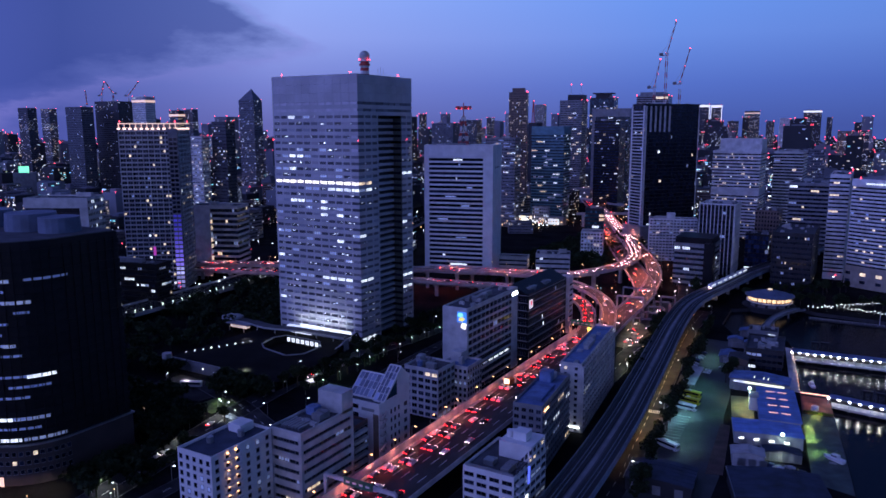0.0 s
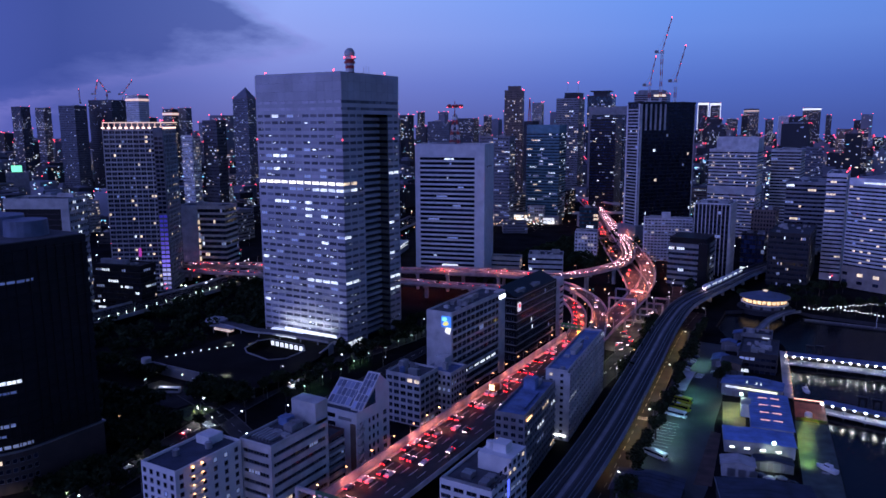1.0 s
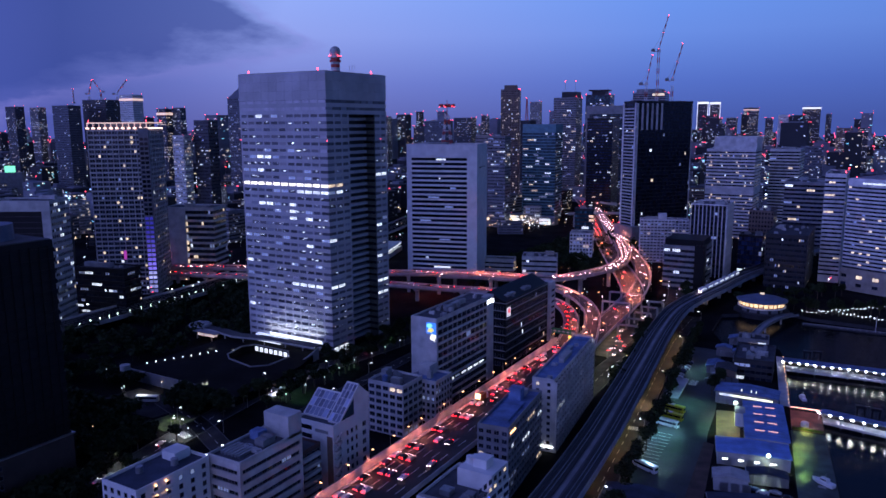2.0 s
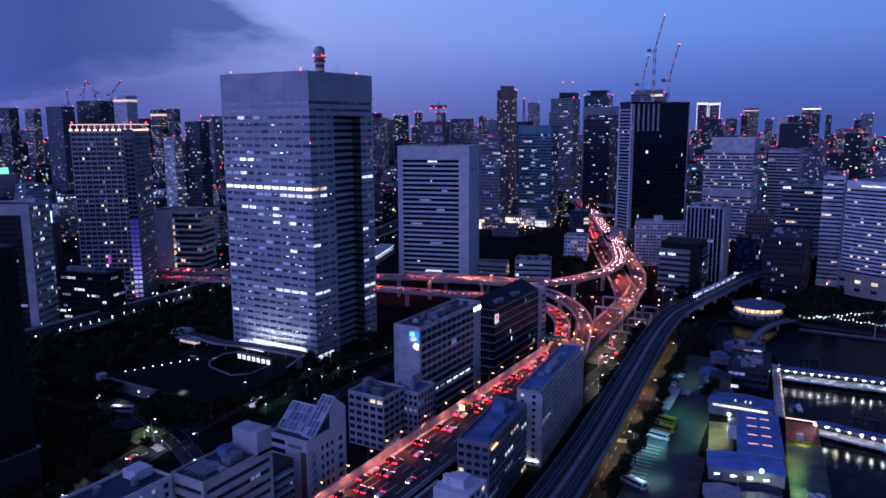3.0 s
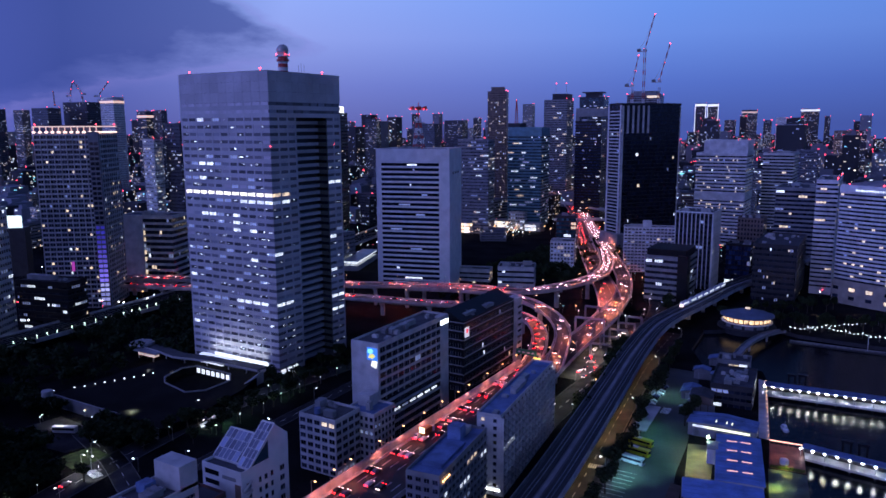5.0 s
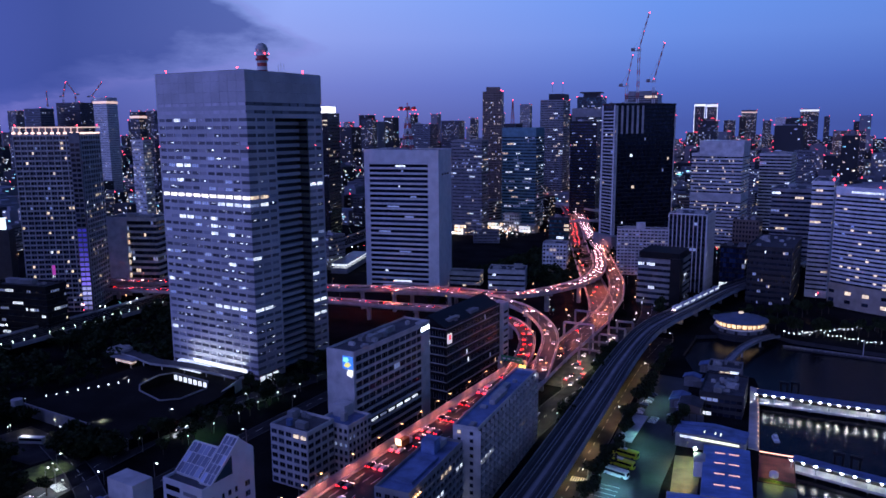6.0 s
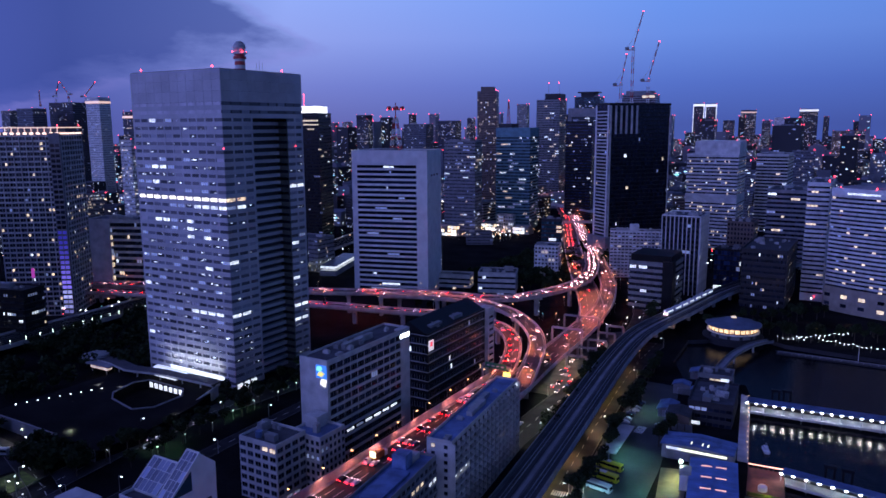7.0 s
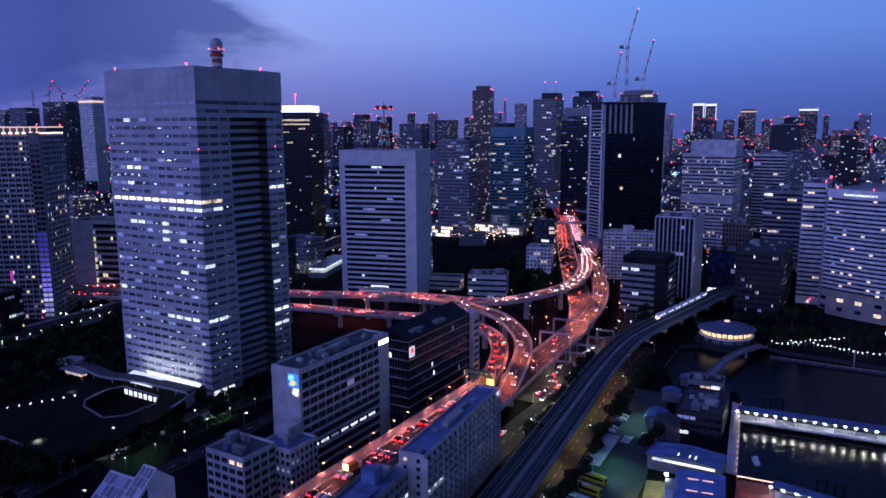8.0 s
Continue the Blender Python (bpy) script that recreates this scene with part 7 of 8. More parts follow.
    for x, y in ((-268, 310), (-262, 302), (-257, 294), (-336, 326), (-322, 330)):
        lamp_light(x, y, 5.5 if x < -300 else 3.0, (0.9, 0.95, 1.0), 900)


M_COURT = glow("court_light", (0.86, 0.92, 1.0), 1.2)
M_MIDROOF = material("dark_roof_sheet", (0.07, 0.07, 0.08), 0.6, stain=0.2)
M_PLAZA = material("dark_paving", (0.010, 0.010, 0.011), 0.8, scale=1.0, stain=0.25, spec=0.05)
M_PINKW = lit_window("soffit_light", (1.0, 0.75, 0.68), 0.5)
plaza()


def lamp_post(x, y, tall, mat):
    t = thing("lamp_post", x, y, 0, 0, "small garden lamp post with a bright globe", "lamp", "garden lamps")
    part("pole", Geo().tube(0, 0, 0, tall, 0.06, 0.05, 5), M_METAL, t)
    part("globe", Geo().ball(0, 0, tall + 0.2, 0.2, 6), mat, t)


rng_l = random.Random(12)
M_LAMPG = glow("lamp_green_white", (0.75, 1.0, 0.85), 7.0)
for k in range(12):
    lamp_post(rng_l.uniform(-360, -268), rng_l.uniform(240, 292), 3.0, rng_l.choice((M_LAMPW, M_LAMPG, M_LAMPO)))
for k in range(10):
    lamp_post(-247 + rng_l.uniform(-3, 3), 290 + 15 * k, 4.5, rng_l.choice((M_LAMPW, M_LAMPG)))
for k in range(14):
    lamp_post(rng_l.uniform(-262, -232), rng_l.uniform(110, 240), 3.5, rng_l.choice((M_LAMPW, M_LAMPG, M_LAMPO, M_LAMPW)))
for x, y in ((-290, 212), (-281, 206), (-272, 215), (-296, 220)):
    lamp_post(x, y, 2.5, M_LAMPO)
for k in range(26):
    lamp_post(rng_l.uniform(-215, -150), rng_l.uniform(440, 640), 6.5, rng_l.choice((M_LAMPW, M_LAMPG, M_LAMPW, M_LAMPO)))
for k in range(16):
    lamp_post(rng_l.uniform(-120, -100), 380 + 13 * k, 5.0, rng_l.choice((M_LAMPW, M_LAMPO)))
for x, y in ((-250, 300), (-250, 345), (-250, 390), (-252, 430)):
    lamp_light(x, y, 7, (0.40, 1.0, 0.55), 5200)
for x, y, e in ((-310, 258, 3000), (-276, 247, 1500), (-268, 240, 1500), (-318, 262, 2000), (-262, 205, 1500)):
    lamp_light(x, y, 5, (0.95, 0.92, 0.9), e)
solid("forecourt", Geo().prism([(-330, 240), (-286, 244), (-282, 266), (-326, 268)], 0, 0.05), M_ASPH, "asphalt turning place lit by one lamp", "road", "structure")
solid("lawn", Geo().prism([(-284, 238), (-268, 236), (-266, 252), (-282, 254)], 0, 0.08), material("lawn_grass", (0.05, 0.09, 0.02), 0.9, stain=0.3, scale=6.0), "small lawn lit by a garden lamp", "lawn", "structure")


# flat-roofed car deck with a lit cab rank by the plaza
b = thing("parked_coach", -306, 257, 0.05, 25, "long coach parked under a plaza lamp", "coach")
part("body", Geo().box(-5.5, -1.2, 0.4, 5.5, 1.2, 3.2), PAINTS[0][1], b)
part("window_band", Geo().box(-5.2, -1.25, 1.7, 5.2, -1.2, 2.7), M_PANE, b)


# ---- railway on its embankment ----
def railway():
    pts = smooth([(-446, 60, 6), (-450, 200, 6), (-456, 340, 6), (-462, 420, 6), (-472, 500, 6), (-486, 600, 6), (-520, 760, 6), (-560, 900, 6)])
    nrm = sides(pts)
    t = thing("railway_viaduct", 0, 0, 0, 0, "dark railway viaduct with a row of platform lamps", "viaduct")
    part("deck", strip(pts, nrm, -14, 14, -1.4, 0), M_CONC, t)
    part("ballast", strip(pts, nrm, -12, 12, 0, 0.3), M_GROUND, t)
    for k in range(6):
        for r in (-0.53, 0.53):
            part("rail", strip(pts, nrm, -10 + 4 * k + r - 0.04, -10 + 4 * k + r + 0.04, 0.3, 0.45), M_METAL, t)
    part("side_wall", strip(pts, nrm, 13.8, 14.1, -1.4, 1.4), M_CONC, t)
    part("side_wall", strip(pts, nrm, -14.1, -13.8, -1.4, 1.4), M_CONC, t)
    s, nxt = 0.0, 180.0
    for i in range(len(pts) - 1):
        s += (pts[i + 1] - pts[i]).length
        if s > nxt and pts[i].y < 520:
            nxt = s + 5.5
            p = pts[i] + nrm[i] * 13.4
            part("platform_lamp", Geo().tube(p.x, p.y, p.z, p.z + 3, 0.06, k=5).ball(p.x, p.y, p.z + 3.1, 0.26, 6), M_LAMPG, t)


railway()
# lit station roofs north of the tower
for k, (x, y, w, d) in enumerate(((-470, 640, 22, 60), (-440, 660, 16, 70), (-500, 690, 20, 80))):
    t = thing("platform_roof", x, y, 0, 20, "bright station platform under a flat roof", "platform", "station platforms")
    part("roof", Geo().box(-w / 2, -d / 2, 9, w / 2, d / 2, 9.5), M_METAL, t)
    part("platform", Geo().box(-w / 2, -d / 2, 0, w / 2, d / 2, 5), M_CONC, t)
    part("lit_soffit", Geo().box(-w / 2 + 1, -d / 2 - 0.2, 7.4, w / 2 - 1, d / 2 - 1, 8.9), M_LITW, t)
    for j in range(5):
        part("post", Geo().box(-0.3, -d / 2 + d * j / 5 + 2, 5, 0.3, -d / 2 + d * j / 5 + 2.6, 9), M_METAL, t)


# ---- the harbour side ----
M_LOT = material("car_park_asphalt", (0.05, 0.055, 0.055), 0.75, scale=1.0, stain=0.2)
solid("car_park", Geo().prism([(-74, 250), (-45, 250), (-46, 290), (-56, 356), (-58, 384), (-66, 440), (-74, 486), (-92, 486), (-88, 410), (-77, 300)], 0, 0.05), M_LOT, "dark asphalt coach and car park", "car park", "structure")
for k in range(12):
    ob = tagged(new("bay_line", BAY := Geo().box(-5.5, -0.08, 0, 5.5, 0.08, 0.012).mesh("bay_line", M_LINE)) if k == 0 else new("bay_line", BAY), "white parking bay line", "road marking", "bay lines", "structure")
    ob.matrix_basis = pose(-74.5 + 0.12 * k, 346 - 3.4 * k, 0.055)


def bus(x, y, turn, paint, label):
    t = thing("bus", x, y, 0.05, turn, label, "bus", "parked buses")
    side = [(-5.5, 0.35), (-5.5, 3.0), (-5.3, 3.2), (5.2, 3.2), (5.5, 2.8), (5.5, 0.35)]
    g = Geo()
    for yy in (-1.22, 1.22):
        g.v += [(a, yy, z) for a, z in side]
    n = len(side)
    g.f += [tuple(range(n)), tuple(range(2 * n - 1, n - 1, -1))] + [(i, (i + 1) % n, n + (i + 1) % n, n + i) for i in range(n)]
    part("body", g, paint, t)
    for yy in (-1.25, 1.22):
        part("window_band", Geo().box(-4.9, yy, 1.6, 4.8, yy + 0.03, 2.6), M_PANE, t)
    part("windscreen", Geo().box(5.49, -1.1, 1.4, 5.54, 1.1, 2.7), M_PANE, t)
    part("roof_unit", Geo().box(-2.5, -0.8, 3.2, 0.5, 0.8, 3.5), M_WHITE, t)
    for a in (-3.4, 3.6):
        for yy in (-1.15, 1.15):
            part("wheel", WHEEL, None, t).matrix_basis = pose(a, yy, 0.42, 0, 0, 90) @ Matrix.Scale(1.35, 4)


M_BUSY = material("bus_yellow", (0.62, 0.62, 0.03), 0.4, stain=0.04)
M_BUSW = material("bus_white", (0.72, 0.72, 0.72), 0.4, stain=0.04)
bus(-75.6, 374.6, -10, M_BUSY, "yellow coach parked in the lit car park")
bus(-74.2, 364.6, -10, M_BUSY, "yellow coach parked in the lit car park")
bus(-74.0, 355.4, -10, M_BUSW, "white coach parked beside the yellow ones")
bus(-70.4, 307.0, -24, M_BUSW, "white coach parked alone near the street")
lamp_light(-73, 345, 7, (0.30, 0.85, 1.0), 8000)
lamp_light(-71, 388, 8, (0.3, 0.95, 0.85), 3500)
lamp_light(-79, 440, 8, (0.4, 0.9, 0.95), 3600)
lamp_light(-69, 312, 7, (0.45, 0.9, 1.0), 5000)
lamp_light(-58, 362, 6, (0.25, 0.85, 0.7), 2200)
rng_p = random.Random(4)
for k in range(20):
    m = pose(-84.5 + rng_p.uniform(-0.5, 0.5) - 0.06 * k, 408 + 4.0 * k, 0.06, 0, 0, 90 + rng_p.uniform(-6, 6)) if k < 12 else pose(-68 + rng_p.uniform(-2, 2), 424 + 4 * (k - 12), 0.06, 0, 0, 90)
    o = copy_thing(CARS[k % 4], m)
    for c in list(o.children_recursive):
        if c.name.startswith(("headlight", "taillight")):
            bpy.data.objects.remove(c)
    tagged(o, "parked car with its lamps off", "car", "parked cars")
t = thing("bus_shelter", -79, 396, 0, 3, "long pale flat roof over a coach stand", "shelter")
part("roof", Geo().box(-3.2, -16, 4.0, 3.2, 16, 4.4), M_CONC, t)
for k in range(5):
    part("post", Geo().box(-0.2, -15 + 7.4 * k, 0, 0.2, -14.6 + 7.4 * k, 4.0), M_METAL, t)


def hall(name, label, x, y, w, d, h, turn, wall, roof, lights=0, rise=1.2):
    t = thing(name, x, y, 0, turn, label, "building")
    part("body", Geo().box(-w / 2, -d / 2, 0, w / 2, d / 2, h), wall, t)
    e, r = 0.5, h + rise
    g = Geo()
    g.v = [(sx * (w / 2 + e) * (sx != 0), sy * (d / 2 + e), z) for sy in (-1, 1) for sx, z in ((-1, h), (0, r), (1, h), (1, h + 0.25), (0, r + 0.25), (-1, h + 0.25))]
    g.f = [(5, 4, 10, 11), (4, 3, 9, 10), (0, 5, 11, 6), (3, 2, 8, 9), (0, 1, 4, 5), (1, 2, 3, 4), (7, 6, 11, 10), (8, 7, 10, 9), (1, 0, 6, 7), (2, 1, 7, 8)]
    part("roof", g, roof, t)
    part("gable", Geo().quad((-w / 2, -d / 2 - 0.02, h), (w / 2, -d / 2 - 0.02, h), (0, -d / 2 - 0.02, r - 0.02)), wall, t)
    part("gutter", Geo().box(-w / 2 - 0.75, -d / 2 - 0.5, h - 0.25, -w / 2 - 0.5, d / 2 + 0.5, h + 0.1), M_METAL, t)
    for k in range(int(d / 3)):
        a = -d / 2 + 3 * k
        part("roof_seam", Geo().bar((-w / 2 - 0.5, a, h + 0.29), (0, a, r + 0.29), 0.06).bar((0, a, r + 0.29), (w / 2 + 0.5, a, h + 0.29), 0.06), roof, t)
    for k in range(lights):
        z = d * (0.5 - (k + 0.7) / (lights + 0.6))
        for sx in (-1, 1):
            part("skylight", Geo().box(sx * w * 0.16 - 1.9, z - 0.28, h + rise * 0.6, sx * w * 0.16 + 1.9, z + 0.28, h + rise + 0.34), M_SKYLIT, t, "pink lit roof light")
    for k in range(3):
        part("door", Geo().box(-w / 2 + 2 + k * w / 3, -d / 2 - 0.1, 0, -w / 2 + 5 + k * w / 3, -d / 2, 3.6), M_METAL, t)
    return t


M_SKYLIT = glow("skylight_glow", (1.0, 0.50, 0.42), 1.1)
M_HALLROOF = material("blue_metal_roof", (0.16, 0.27, 0.58), 0.45, stain=0.15)
hall("warehouse", "blue-roofed harbour warehouse with lit roof strips", -34.2, 367, 16.5, 44, 6.4, 10, M_CONC, M_HALLROOF, 4, 0.3)
b = hall("warehouse", "low blue-roofed wing of the warehouse", -34.9, 336.9, 27.2, 15, 5.4, 12, M_CONC, M_HALLROOF, 0, 0.3)
for k in range(4):
    part("wall_lamp", Geo().box(-11.6 + 6 * k, -7.75, 2.4, -9.8 + 6 * k, -7.52, 2.8), M_LAMPW, b)
M_GABLE = glow("gable_light", (0.95, 1.0, 0.72), 1.6)
b = hall("ferry_hall", "long low hall with bright gable lights", -46.8, 403.5, 28, 13, 6, 2, M_CONC, M_BLUEROOF)
for k in range(4):
    part("roof_light", Geo().box(-2.6 + 2.2 * k, -5.0, 6.4, -2.2 + 2.2 * k, -2.6, 7.4), M_GABLE, b, "upright white roof light")
for k in range(8):
    part("lit_window", Geo().box(-12 + 3 * k, -6.62, 4.3, -9.1 + 3 * k, -6.52, 5.2), M_LITW if k < 2 else M_GABLE, b)
hall("brick_store", "dark brick store with a flat roof", -62, 433, 10, 12, 7, 5, M_BROWN, M_ROOF)
b = building("harbour_office", "dark flat-roofed harbour office with roof plant", -51, 455, 20, 32, 10.5, 5, 3, "bands", M_DARK, 0.05, 2.6, 0.85, 0.5, gear=7, seed=71, faces=F2, near=False)
b = building("terminal", "low terminal block with a lit upper room", -57, 492, 17, 13, 9, 5, 3, "bands", M_GREY, 0.15, 2.6, 0.85, 0.5, gear=3, seed=72, faces=F2, near=False)
part("lit_room", Geo().box(3, -6.6, 6.2, 7, -6.45, 8.2), M_LITW, b)
for x, y, w, d, h in ((-71, 478, 8, 6, 5), (-68, 512 - 6, 9, 7, 4), (-62, 470, 5, 5, 6), (-70, 446, 8, 12, 4)):
    hall("harbour_shed", "small dim harbour shed", x, y, w, d, h, 5, M_GREY, M_BLUEROOF)
hall("boat_hall", "low dark boat hall near the quay", -27, 319.5, 14, 6, 3.6, 12, M_GREY, M_BLUEROOFD)
hall("boat_hall", "pale-roofed boat shed near the quay", -38.5, 308.5, 12, 8, 5, 12, M_PALE, M_CONC)
hall("boat_hall", "wide dark hall beside the street", -24, 281, 32, 24, 6, 17, M_DARK, M_BLUEROOFD)
hall("boat_hall", "low dim shed south of the car park", -64, 272, 24, 18, 5, 6, M_DARK, M_BLUEROOFD)
for k, (x, y, a) in enumerate(((-27, 309, 20), (-23, 311, 15), (-19, 309, 30), (-30, 310, 10))):
    o = copy_thing(CARS[k % 4], pose(x, y, 0.05, 0, 0, 70 + a))
    for c in list(o.children_recursive):
        if c.name.startswith(("headlight", "taillight")):
            bpy.data.objects.remove(c)
    tagged(o, "parked car with its lamps off", "car", "parked cars")
# Olive lamp light is mixed into the yard paving colour.
solid("yard", Geo().prism([(-58, 386), (-47.5, 389), (-41, 345), (-51.5, 351)], 0, 0.06), material("lamp_tinted_yard_paving", (0.11, 0.10, 0.065), 0.7, stain=0.2), "lit paved yard beside the warehouse", "yard", "structure")
# Concrete apron: green lamp light is mixed into its colour.
solid("quay_apron", Geo().prism([(-24.6, 378), (-10.7, 379), (-3.8, 332), (0.6, 299), (-14, 303), (-18, 331)], 0, 0.06), material("green_lit_paving", (0.07, 0.10, 0.085), 0.6, stain=0.3), "green-lit concrete quay apron", "quay", "structure")
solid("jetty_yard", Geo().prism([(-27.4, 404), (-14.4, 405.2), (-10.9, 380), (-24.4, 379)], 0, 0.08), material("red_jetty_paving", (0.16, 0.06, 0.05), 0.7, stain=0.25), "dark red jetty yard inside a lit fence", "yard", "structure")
solid("brown_path", Geo().prism([(-55.6, 346), (-51.2, 345), (-45, 292), (-51.4, 290)], 0, 0.07), material("brown_path_paving", (0.11, 0.065, 0.05), 0.8, stain=0.25), "reddish brown paved path beside the car park", "path", "structure")
t = thing("hedge", 0, 0, 0, 0, "clipped hedge lit yellow-green at the jetty yard", "hedge")
_hedge, _rng = Geo(), random.Random(19)
for _k in range(420):
    _f = _rng.random()
    _c = Vector((-24.2 + 12.8 * _f, 379.6 + 1.0 * _f + _rng.uniform(-0.5, 0.5), _rng.uniform(0.1, 1.1)))
    _u = Vector((_rng.gauss(0, 1), _rng.gauss(0, 1), _rng.gauss(0, 1))).normalized() * 0.22
    _w = _u.cross(Vector((_rng.gauss(0, 1), _rng.gauss(0, 1), _rng.gauss(0, 1)))).normalized() * 0.22
    _hedge.quad(_c - _u - _w, _c + _u - _w, _c + _u + _w, _c - _u + _w)
# Leaf colour is pushed towards the yellow-green lamp light on it.
part("foliage", _hedge, material("yellow_lit_leaves", (0.16, 0.22, 0.03), 0.8, stain=0.25), t)
lamp_light(-18, 378.4, 3.2, (0.95, 1.0, 0.25), 1500)
lamp_light(-20, 392, 5, (1.0, 0.45, 0.30), 1300)
t = thing("parked_tank", -19.5, 385.5, 0.08, 0, "pale round tank on the jetty yard", "tank")
part("drum", Geo().tube(0, 0, 0, 1.6, 1.7, k=16), M_WHITE, t)
part("dome", Geo().ball(0, 0, 1.6, 1.7, 14, 0.5), M_WHITE, t)
for x, y, z, c, e in ((-49, 380, 6.5, (0.95, 1.0, 0.5), 5200), (-48, 358, 5, (1.0, 0.85, 0.4), 2600), (-19.5, 362, 3.6, (0.85, 1.0, 0.35), 2200), (-18.5, 349, 3.4, (0.55, 1.0, 0.30), 2800), (-15.5, 334, 3.4, (0.5, 1.0, 0.30), 2200), (-26, 323.5, 4.6, (0.75, 1.0, 0.35), 2600), (-27, 312, 6, (0.8, 1.0, 0.9), 1500), (-53, 372, 5, (0.8, 1.0, 0.35), 1800)):
    lamp_light(x, y, z, c, e)
t = thing("annex", -45.8, 374.5, 0, 10, "small white annex lit by the floodlight", "building")
part("body", Geo().box(-2, -4, 0, 2, 4, 6.4), M_WHITE, t)
part("roof", Geo().box(-2.2, -4.2, 6.4, 2.2, 4.2, 6.8), M_CONC, t)
part("window", Geo().box(-2.06, -2.5, 3.4, -1.98, 2.5, 4.8), M_LITW, t)
for _x, _y in ((-31.4, 321.9), (-25.6, 323.4)):
    t = thing("kiosk", _x, _y, 0, 10, "small hut with a bright front south of the warehouse", "hut", "yard huts")
    part("body", Geo().box(-1.4, -1.2, 0, 1.4, 1.2, 3.0), M_WHITE, t)
    part("lit_front", Geo().box(-1.1, -1.28, 0.8, 1.1, -1.2, 2.6), M_LAMPW, t)
t = thing("flood_lamp", -48.4, 378, 0, 0, "bright white-green floodlight on the warehouse corner", "lamp")
part("pole", Geo().tube(0, 0, 0, 8, 0.1, k=6), M_METAL, t)
part("lamp_head", Geo().ball(0, 0, 8.2, 0.8, 8), M_LAMPG, t)
lamp_light(-27.9, 327.2, 7.0, (0.75, 1.0, 0.85), 1400)
lamp_light(-48.6, 376, 7.4, (0.75, 1.0, 0.8), 1600)
t = thing("flood_lamp", -27.9, 328.2, 0, 0, "bright white-green floodlight on the warehouse wing", "lamp")
part("pole", Geo().tube(0, 0, 0, 7, 0.1, k=6), M_METAL, t)
part("lamp_head", Geo().ball(0, 0, 7.2, 0.8, 8), M_LAMPG, t)


def pier(label, x0, y0, x1, y1, half, z):
    line = smooth([(x0, y0, 0), ((x0 + x1) / 2, (y0 + y1) / 2, 0), (x1, y1, 0)])
    nrm = sides(line)
    t = thing("pier", 0, 0, 0, 0, label, "pier")
    part("deck", strip(line, nrm, -half, half, -1.4, -0.4), M_CONC, t)
    part("canopy", strip(line, nrm, -half * 0.75, half * 0.75, z - 0.4, z), M_BLUEROOF, t, "pale blue flat canopy")
    part("back_wall", strip(line, nrm, -half * 0.7, -half * 0.62, -0.4, z - 0.4), M_DARK, t)
    n = len(line)
    for k in range(n):
        p = line[k]
        for o in (-0.6, 0.7):
            q = p + nrm[k] * half * o
            part("post", Geo().box(q.x - 0.15, q.y - 0.15, -0.4, q.x + 0.15, q.y + 0.15, z - 0.4), M_METAL, t)
        for f in (0.0, 0.5):
            q = (p.lerp(line[k + 1], f) if k + 1 < n else p + Vector((-4 * f, 0, 0))) + nrm[k] * half * 0.72
            part("canopy_lamp", Geo().box(q.x - 0.45, q.y - 0.15, z - 0.75, q.x + 0.45, q.y + 0.15, z - 0.45), M_PIER, t, "white lamp under the canopy")
        q = p + nrm[k] * half * 0.5
        part("pile", Geo().tube(q.x, q.y, -6, -1.4, 0.4, k=6), M_CONC, t)


M_PIER = glow("pier_light", (0.88, 0.95, 1.0), 115.0)
pier("covered ferry pier with white lights over the water", -38.5, 473.5, 92, 485, 4.8, 4.0)
pier("second covered ferry pier with white lights", -14.2, 400.5, 95, 383, 3.6, 3.6)
solid("quay_walk", Geo().prism([(-43.8, 490), (-39.2, 487.5), (-28, 408), (-32.4, 408)], 0, 0.35), M_PALE, "pale quay walkway with a low lamp row", "quay", "structure")
t = thing("quay_rail_lamps", 0, 0, 0, 0, "row of small warm lamps along the quay rail", "lamps")
for k in range(14):
    part("rail_lamp", Geo().ball(-39.6 + 0.85 * k, 486 - 5.9 * k, 1.4, 0.16, 5), M_LAMPO, t)
t = thing("jetty_fence", 0, 0, 0, 0, "red-lit fence round a jetty yard", "fence")
# Rail glows by itself to stand for red light on the fence.
part("rail", Geo().bar((-27.4, 404, 1.6), (-14.3, 405.2, 1.6), 0.12), glow("red_lit_rail", (1.0, 0.45, 0.35), 4.0), t)
for k in range(8):
    part("post", Geo().tube(-27.4 + 1.87 * k, 404 + 0.17 * k, 0, 1.6, 0.08, k=5), M_METAL, t)
for x, y in ((-27, 484), (-22, 486), (2, 404.5), (8, 404)):
    t = thing("mooring_dolphin", x, y, 0, 0, "black steel mooring frame in the water", "mooring", "mooring frames")
    for o in (-1.5, 1.5):
        part("pile", Geo().tube(o, 0, -6, 7, 0.45, k=8), M_BLACK, t)
    part("crosshead", Geo().box(-2.2, -0.8, 6.4, 2.2, 0.8, 7.6), M_BLACK, t)


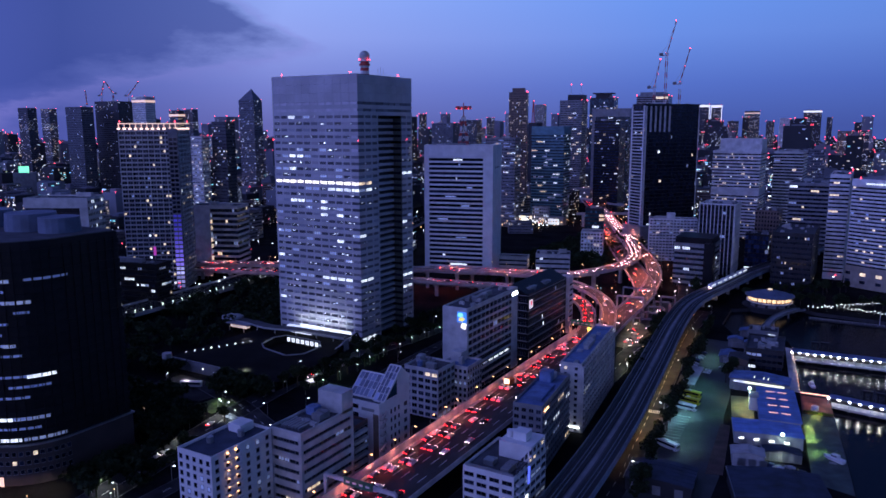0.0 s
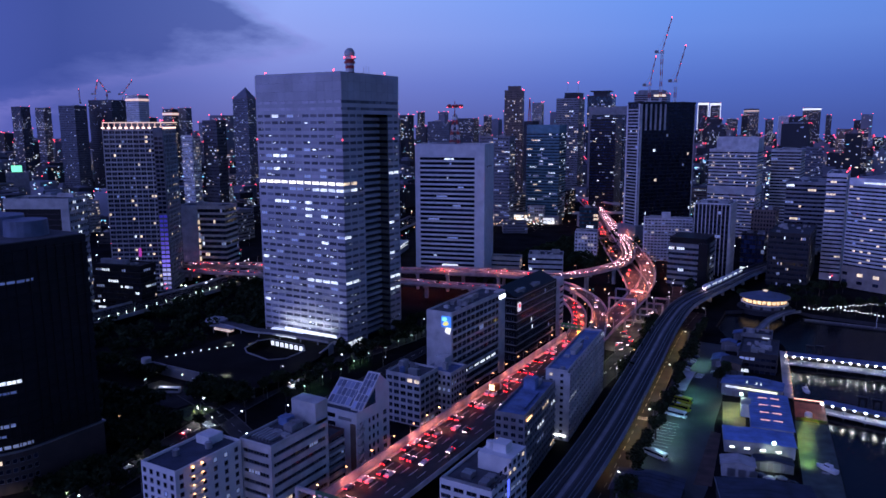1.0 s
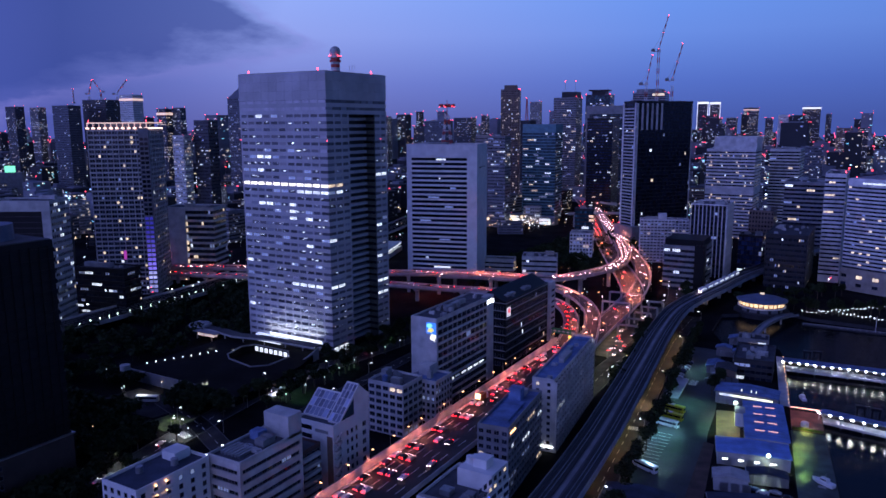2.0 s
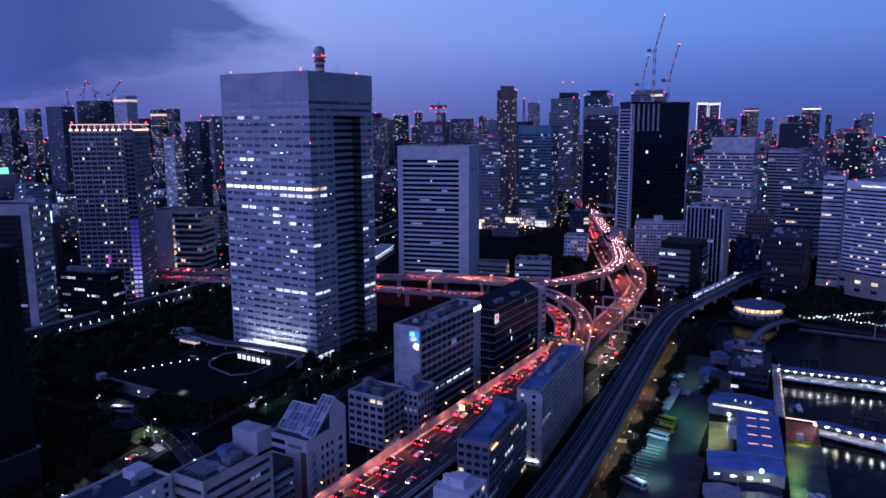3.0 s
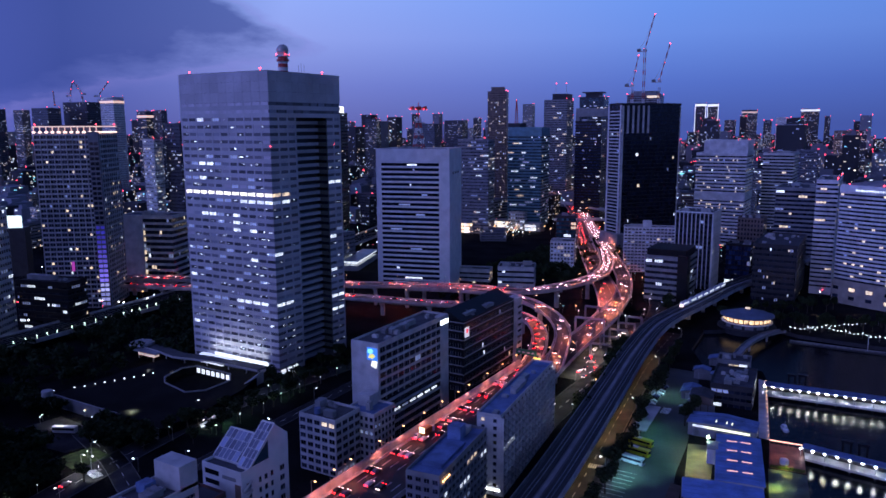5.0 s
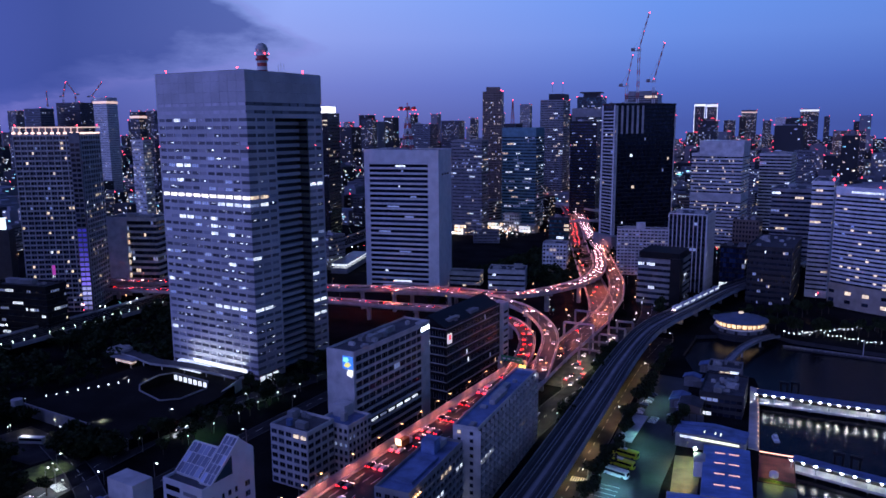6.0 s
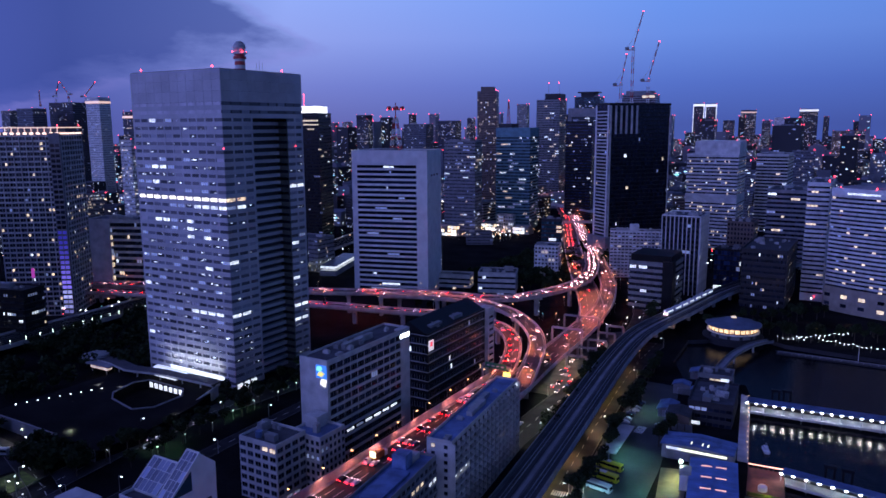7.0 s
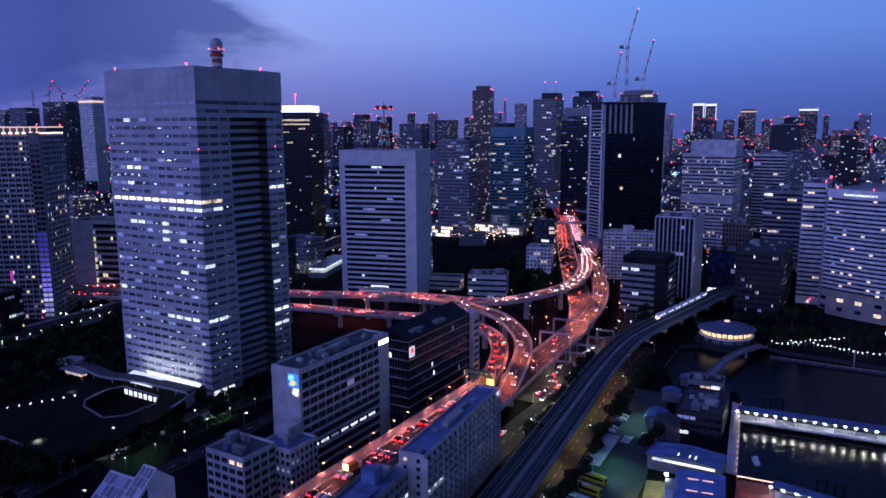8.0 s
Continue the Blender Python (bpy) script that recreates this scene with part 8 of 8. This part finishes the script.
def boat(x, y, turn, long, label):
    t = thing("boat", x, y, -2.5, turn, label, "boat", "boats")
    L, w = long / 2, long * 0.16
    g = Geo()
    for z, s in ((-0.4, 0.75), (1.0, 1.0)):
        g.v += [(-w * s, -L, z), (w * s, -L, z), (w * s, L * 0.4, z), (0, L * (0.85 + 0.15 * s), z), (-w * s, L * 0.4, z)]
    g.f += [(4, 3, 2, 1, 0), (5, 6, 7, 8, 9)] + [(i, (i + 1) % 5, 5 + (i + 1) % 5, 5 + i) for i in range(5)]
    part("hull", g, M_BUSW, t)
    part("cabin", Geo().box(-w * 0.65, -L * 0.5, 1.0, w * 0.65, L * 0.15, 2.3), M_BUSW, t)
    part("window_band", Geo().box(-w * 0.67, -L * 0.4, 1.5, w * 0.67, L * 0.16, 2.0), M_PANE, t)
    part("mast", Geo().tube(0, -L * 0.2, 2.3, 4.2, 0.06, k=5), M_METAL, t)
    return t


boat(-24.3, 430, 20, 7.5, "small white motor boat on the dark water")
t = thing("boat_cradle", -8.3, 327.2, 0.06, 0, "steel cradle under a laid-up launch", "cradle")
for _a in (-2.2, 2.2):
    part("trestle", Geo().box(-1.4, _a - 0.15, 0, 1.4, _a + 0.15, 0.7), M_METAL, t)
o = boat(-8.3, 327.2, 58, 9, "white launch laid up on the quay apron")
o.matrix_basis = pose(-8.3, 327.2, 1.2, 0, 0, 58)


# ---- round restaurant, footbridge, promenade ----
def restaurant():
    t = thing("restaurant", -67, 601.5, 0, 0, "round waterfront restaurant with a shallow roof and warm windows", "building")
    k = 28
    part("terrace", Geo().tube(0, 0, -3, 1.0, 19, k=k), M_DARK, t)
    part("base_wall", Geo().tube(0, 0, 1.0, 4.0, 14.5, k=k), M_GREY, t)
    part("floor_slab", Geo().tube(0, 0, 4.0, 4.6, 16.5, k=k), M_HOTEL, t)
    part("upper_wall", Geo().tube(0, 0, 4.6, 8.2, 15, k=k), M_DARK, t)
    part("roof", Geo().tube(0, 0, 8.2, 8.9, 17.5, k=k), M_GREY, t)
    part("roof_cone", Geo().tube(0, 0, 8.9, 12.5, 17, 2.5, k=k), M_BLUEGREY, t)
    part("lantern", Geo().tube(0, 0, 12.5, 13.4, 1.6, k=12), M_LITY, t)
    for i in range(k):
        a, b2 = 6.28319 * (i + 0.1) / k, 6.28319 * (i + 0.9) / k
        part("window", Geo().quad((15.1 * math.cos(a), 15.1 * math.sin(a), 5.2), (15.1 * math.cos(b2), 15.1 * math.sin(b2), 5.2), (15.1 * math.cos(b2), 15.1 * math.sin(b2), 7.7), (15.1 * math.cos(a), 15.1 * math.sin(a), 7.7)), M_REST, t)
    for i in range(12):
        a = 6.28319 * i / 12
        part("arch", Geo().box(14.4 * math.cos(a) - 0.9, 14.4 * math.sin(a) - 0.9, 1.0, 14.4 * math.cos(a) + 0.9, 14.4 * math.sin(a) + 0.9, 3.2), M_DARK, t)


M_REST = lit_window("restaurant_window", (1.0, 0.66, 0.36), 1.5)
restaurant()
line = smooth([(-61.5, 508, 1.2), (-60, 525, 2.6), (-57.5, 550, 3.2), (-51, 578, 2.6), (-43.5, 597, 1.0)])
nrm = sides(line)
t = thing("footbridge", 0, 0, 0, 0, "curved pale footbridge over the inlet", "bridge")
part("deck", strip(line, nrm, -2.2, 2.2, -0.6, 0), M_GREY, t)
for o in (-2.2, 2.1):
    part("railing", strip(line, nrm, o, o + 0.1, 0, 1.1), M_MIDGREY, t)
for k in range(2, len(line), 3):
    part("pier", Geo().tube(line[k].x, line[k].y, -6, line[k].z - 0.6, 0.6, k=8), M_CONC, t)
t = thing("promenade_lights", 0, 0, 0, 0, "strings of white bulbs along the waterfront promenade", "string lights")
for a, b2, n in (((-29.5, 608), (21, 656), 20), ((-17, 611), (12, 604), 12), ((12, 604), (70, 640), 18), ((21, 656), (90, 668), 16), ((-40, 602), (-22, 606), 6)):
    for k in range(n):
        f = k / n
        part("bulb", Geo().ball(a[0] + (b2[0] - a[0]) * f, a[1] + (b2[1] - a[1]) * f, 3.4 - 1.2 * math.sin(math.pi * ((k % 4) / 4)), 0.3, 5), M_LAMPW, t)
    for k in range(0, n + 1, 4):
        f = k / n
        part("post", Geo().tube(a[0] + (b2[0] - a[0]) * f, a[1] + (b2[1] - a[1]) * f, 0, 3.5, 0.06, k=5), M_METAL, t)
t = thing("pontoon", 0, 0, 0, 0, "long floating pontoon with a low white fence", "pontoon")
part("deck", Geo().box(-38, 581, -2.7, 30, 587, -1.6), M_DARK, t)
for k in range(18):
    part("fence_post", Geo().box(-37 + 3.8 * k, 581.2, -1.6, -36.8 + 3.8 * k, 581.4, -0.4), M_PALE, t)
part("fence_rail", Geo().box(-38, 581.2, -0.5, 30, 581.4, -0.35), M_PALE, t)
part("mast", Geo().tube(6, 584, -1.6, 9, 0.15, k=6), M_WHITE, t)
t = thing("pavilion", -112, 604, 0, 10, "low red-lit pavilion beside the viaduct", "building")
part("body", Geo().box(-7, -5, 0, 7, 5, 4), M_BROWN, t)
part("roof", Geo().box(-8, -6, 4, 8, 6, 4.6), M_RED, t)
part("lit_front", Geo().box(-6.5, -5.15, 1, 6.5, -5.02, 3.4), M_LITY, t)
for x, y in ((-30, 655), (-5, 668), (20, 672)):
    lamp_light(x, y, 6, (1.0, 0.7, 0.45), 900)

# light and traffic on the surface streets
for x, y, w in ((-130, 445, 3200), (-122, 478, 4200), (-120, 505, 4200), (-124, 540, 2600), (-118, 400, 2600)):
    lamp_light(x, y, 6.5, (0.95, 1.0, 0.8), w)
for x, y in ((-250, 204), (-258, 236), (-265, 268), (-266, 318), (-244, 160), (-240, 120)):
    lamp_light(x, y, 6.0, (0.9, 0.95, 1.0), 3600)
lamp_light(-272, 138, 7.0, (1.0, 0.62, 0.45), 5000)
lamp_light(-262, 150, 7.0, (1.0, 0.8, 0.7), 3000)
lamp_light(-292, 282, 6.0, (0.85, 0.95, 0.75), 4500)
for x, y, w in ((-140, 492, 4500), (-134, 470, 2600), (-128, 450, 2200), (-130, 515, 2600), (-136, 540, 2200)):
    lamp_light(x, y, 5.5, (1.0, 0.88, 0.76), w)
solid("junction_apron", Geo().prism([(-146, 440), (-121, 440), (-118, 520), (-128, 580), (-150, 560)], 0, 0.045), material("junction_paving", (0.075, 0.07, 0.065), 0.8, stain=0.25), "worn asphalt under the junction", "road", "structure")
rng_s = random.Random(88)
for k in range(16):
    copy_thing(CARS[rng_s.randrange(5)], pose(-141 + rng_s.uniform(0, 14), 446 + 6.5 * k, 0.07, 0, 0, rng_s.choice((4, 184, 188, 90))))
for k in range(12):
    y = 395 + 15 * k + rng_s.uniform(-5, 5)
    copy_thing(CARS[rng_s.randrange(4)], pose(-122 + rng_s.choice((-4, 4)) + 0.0 * k, y, 0.1, 0, 0, rng_s.choice((0, 180))))
for x, y, a in ((-250, 190, 12), (-258, 226, 12), (-262, 300, 180), (-258, 380, -6), (-243, 150, 10)):
    copy_thing(CARS[rng_s.randrange(4)], pose(x, y, 0.1, 0, 0, a))


# wall washers on the foot of the great tower
for k in range(10):
    d = bpy.data.lights.new("wall_washer_light", "SPOT")
    d.spot_size, d.spot_blend = radians(110), 0.8
    d.color, d.energy, d.shadow_soft_size = (0.85, 0.92, 1.0), 1900, 1.0
    new("wall_washer_light", d).matrix_basis = pose(-320 + 4.2 * k, 357.2, 8.6, 160)
for k in range(8):
    lamp_light(-78.5 - 0.11 * k * 30, 285 + 30 * k, 6.5, (1.0, 0.62, 0.36), 4200)
for x, y, w in ((-118, 372, 3000), (-123, 345, 2400), (-124, 425, 3200), (-96, 375, 2200), (-99, 410, 2200), (-90, 330, 1800)):
    lamp_light(x, y, 6.5, (1.0, 0.95, 0.8), w)
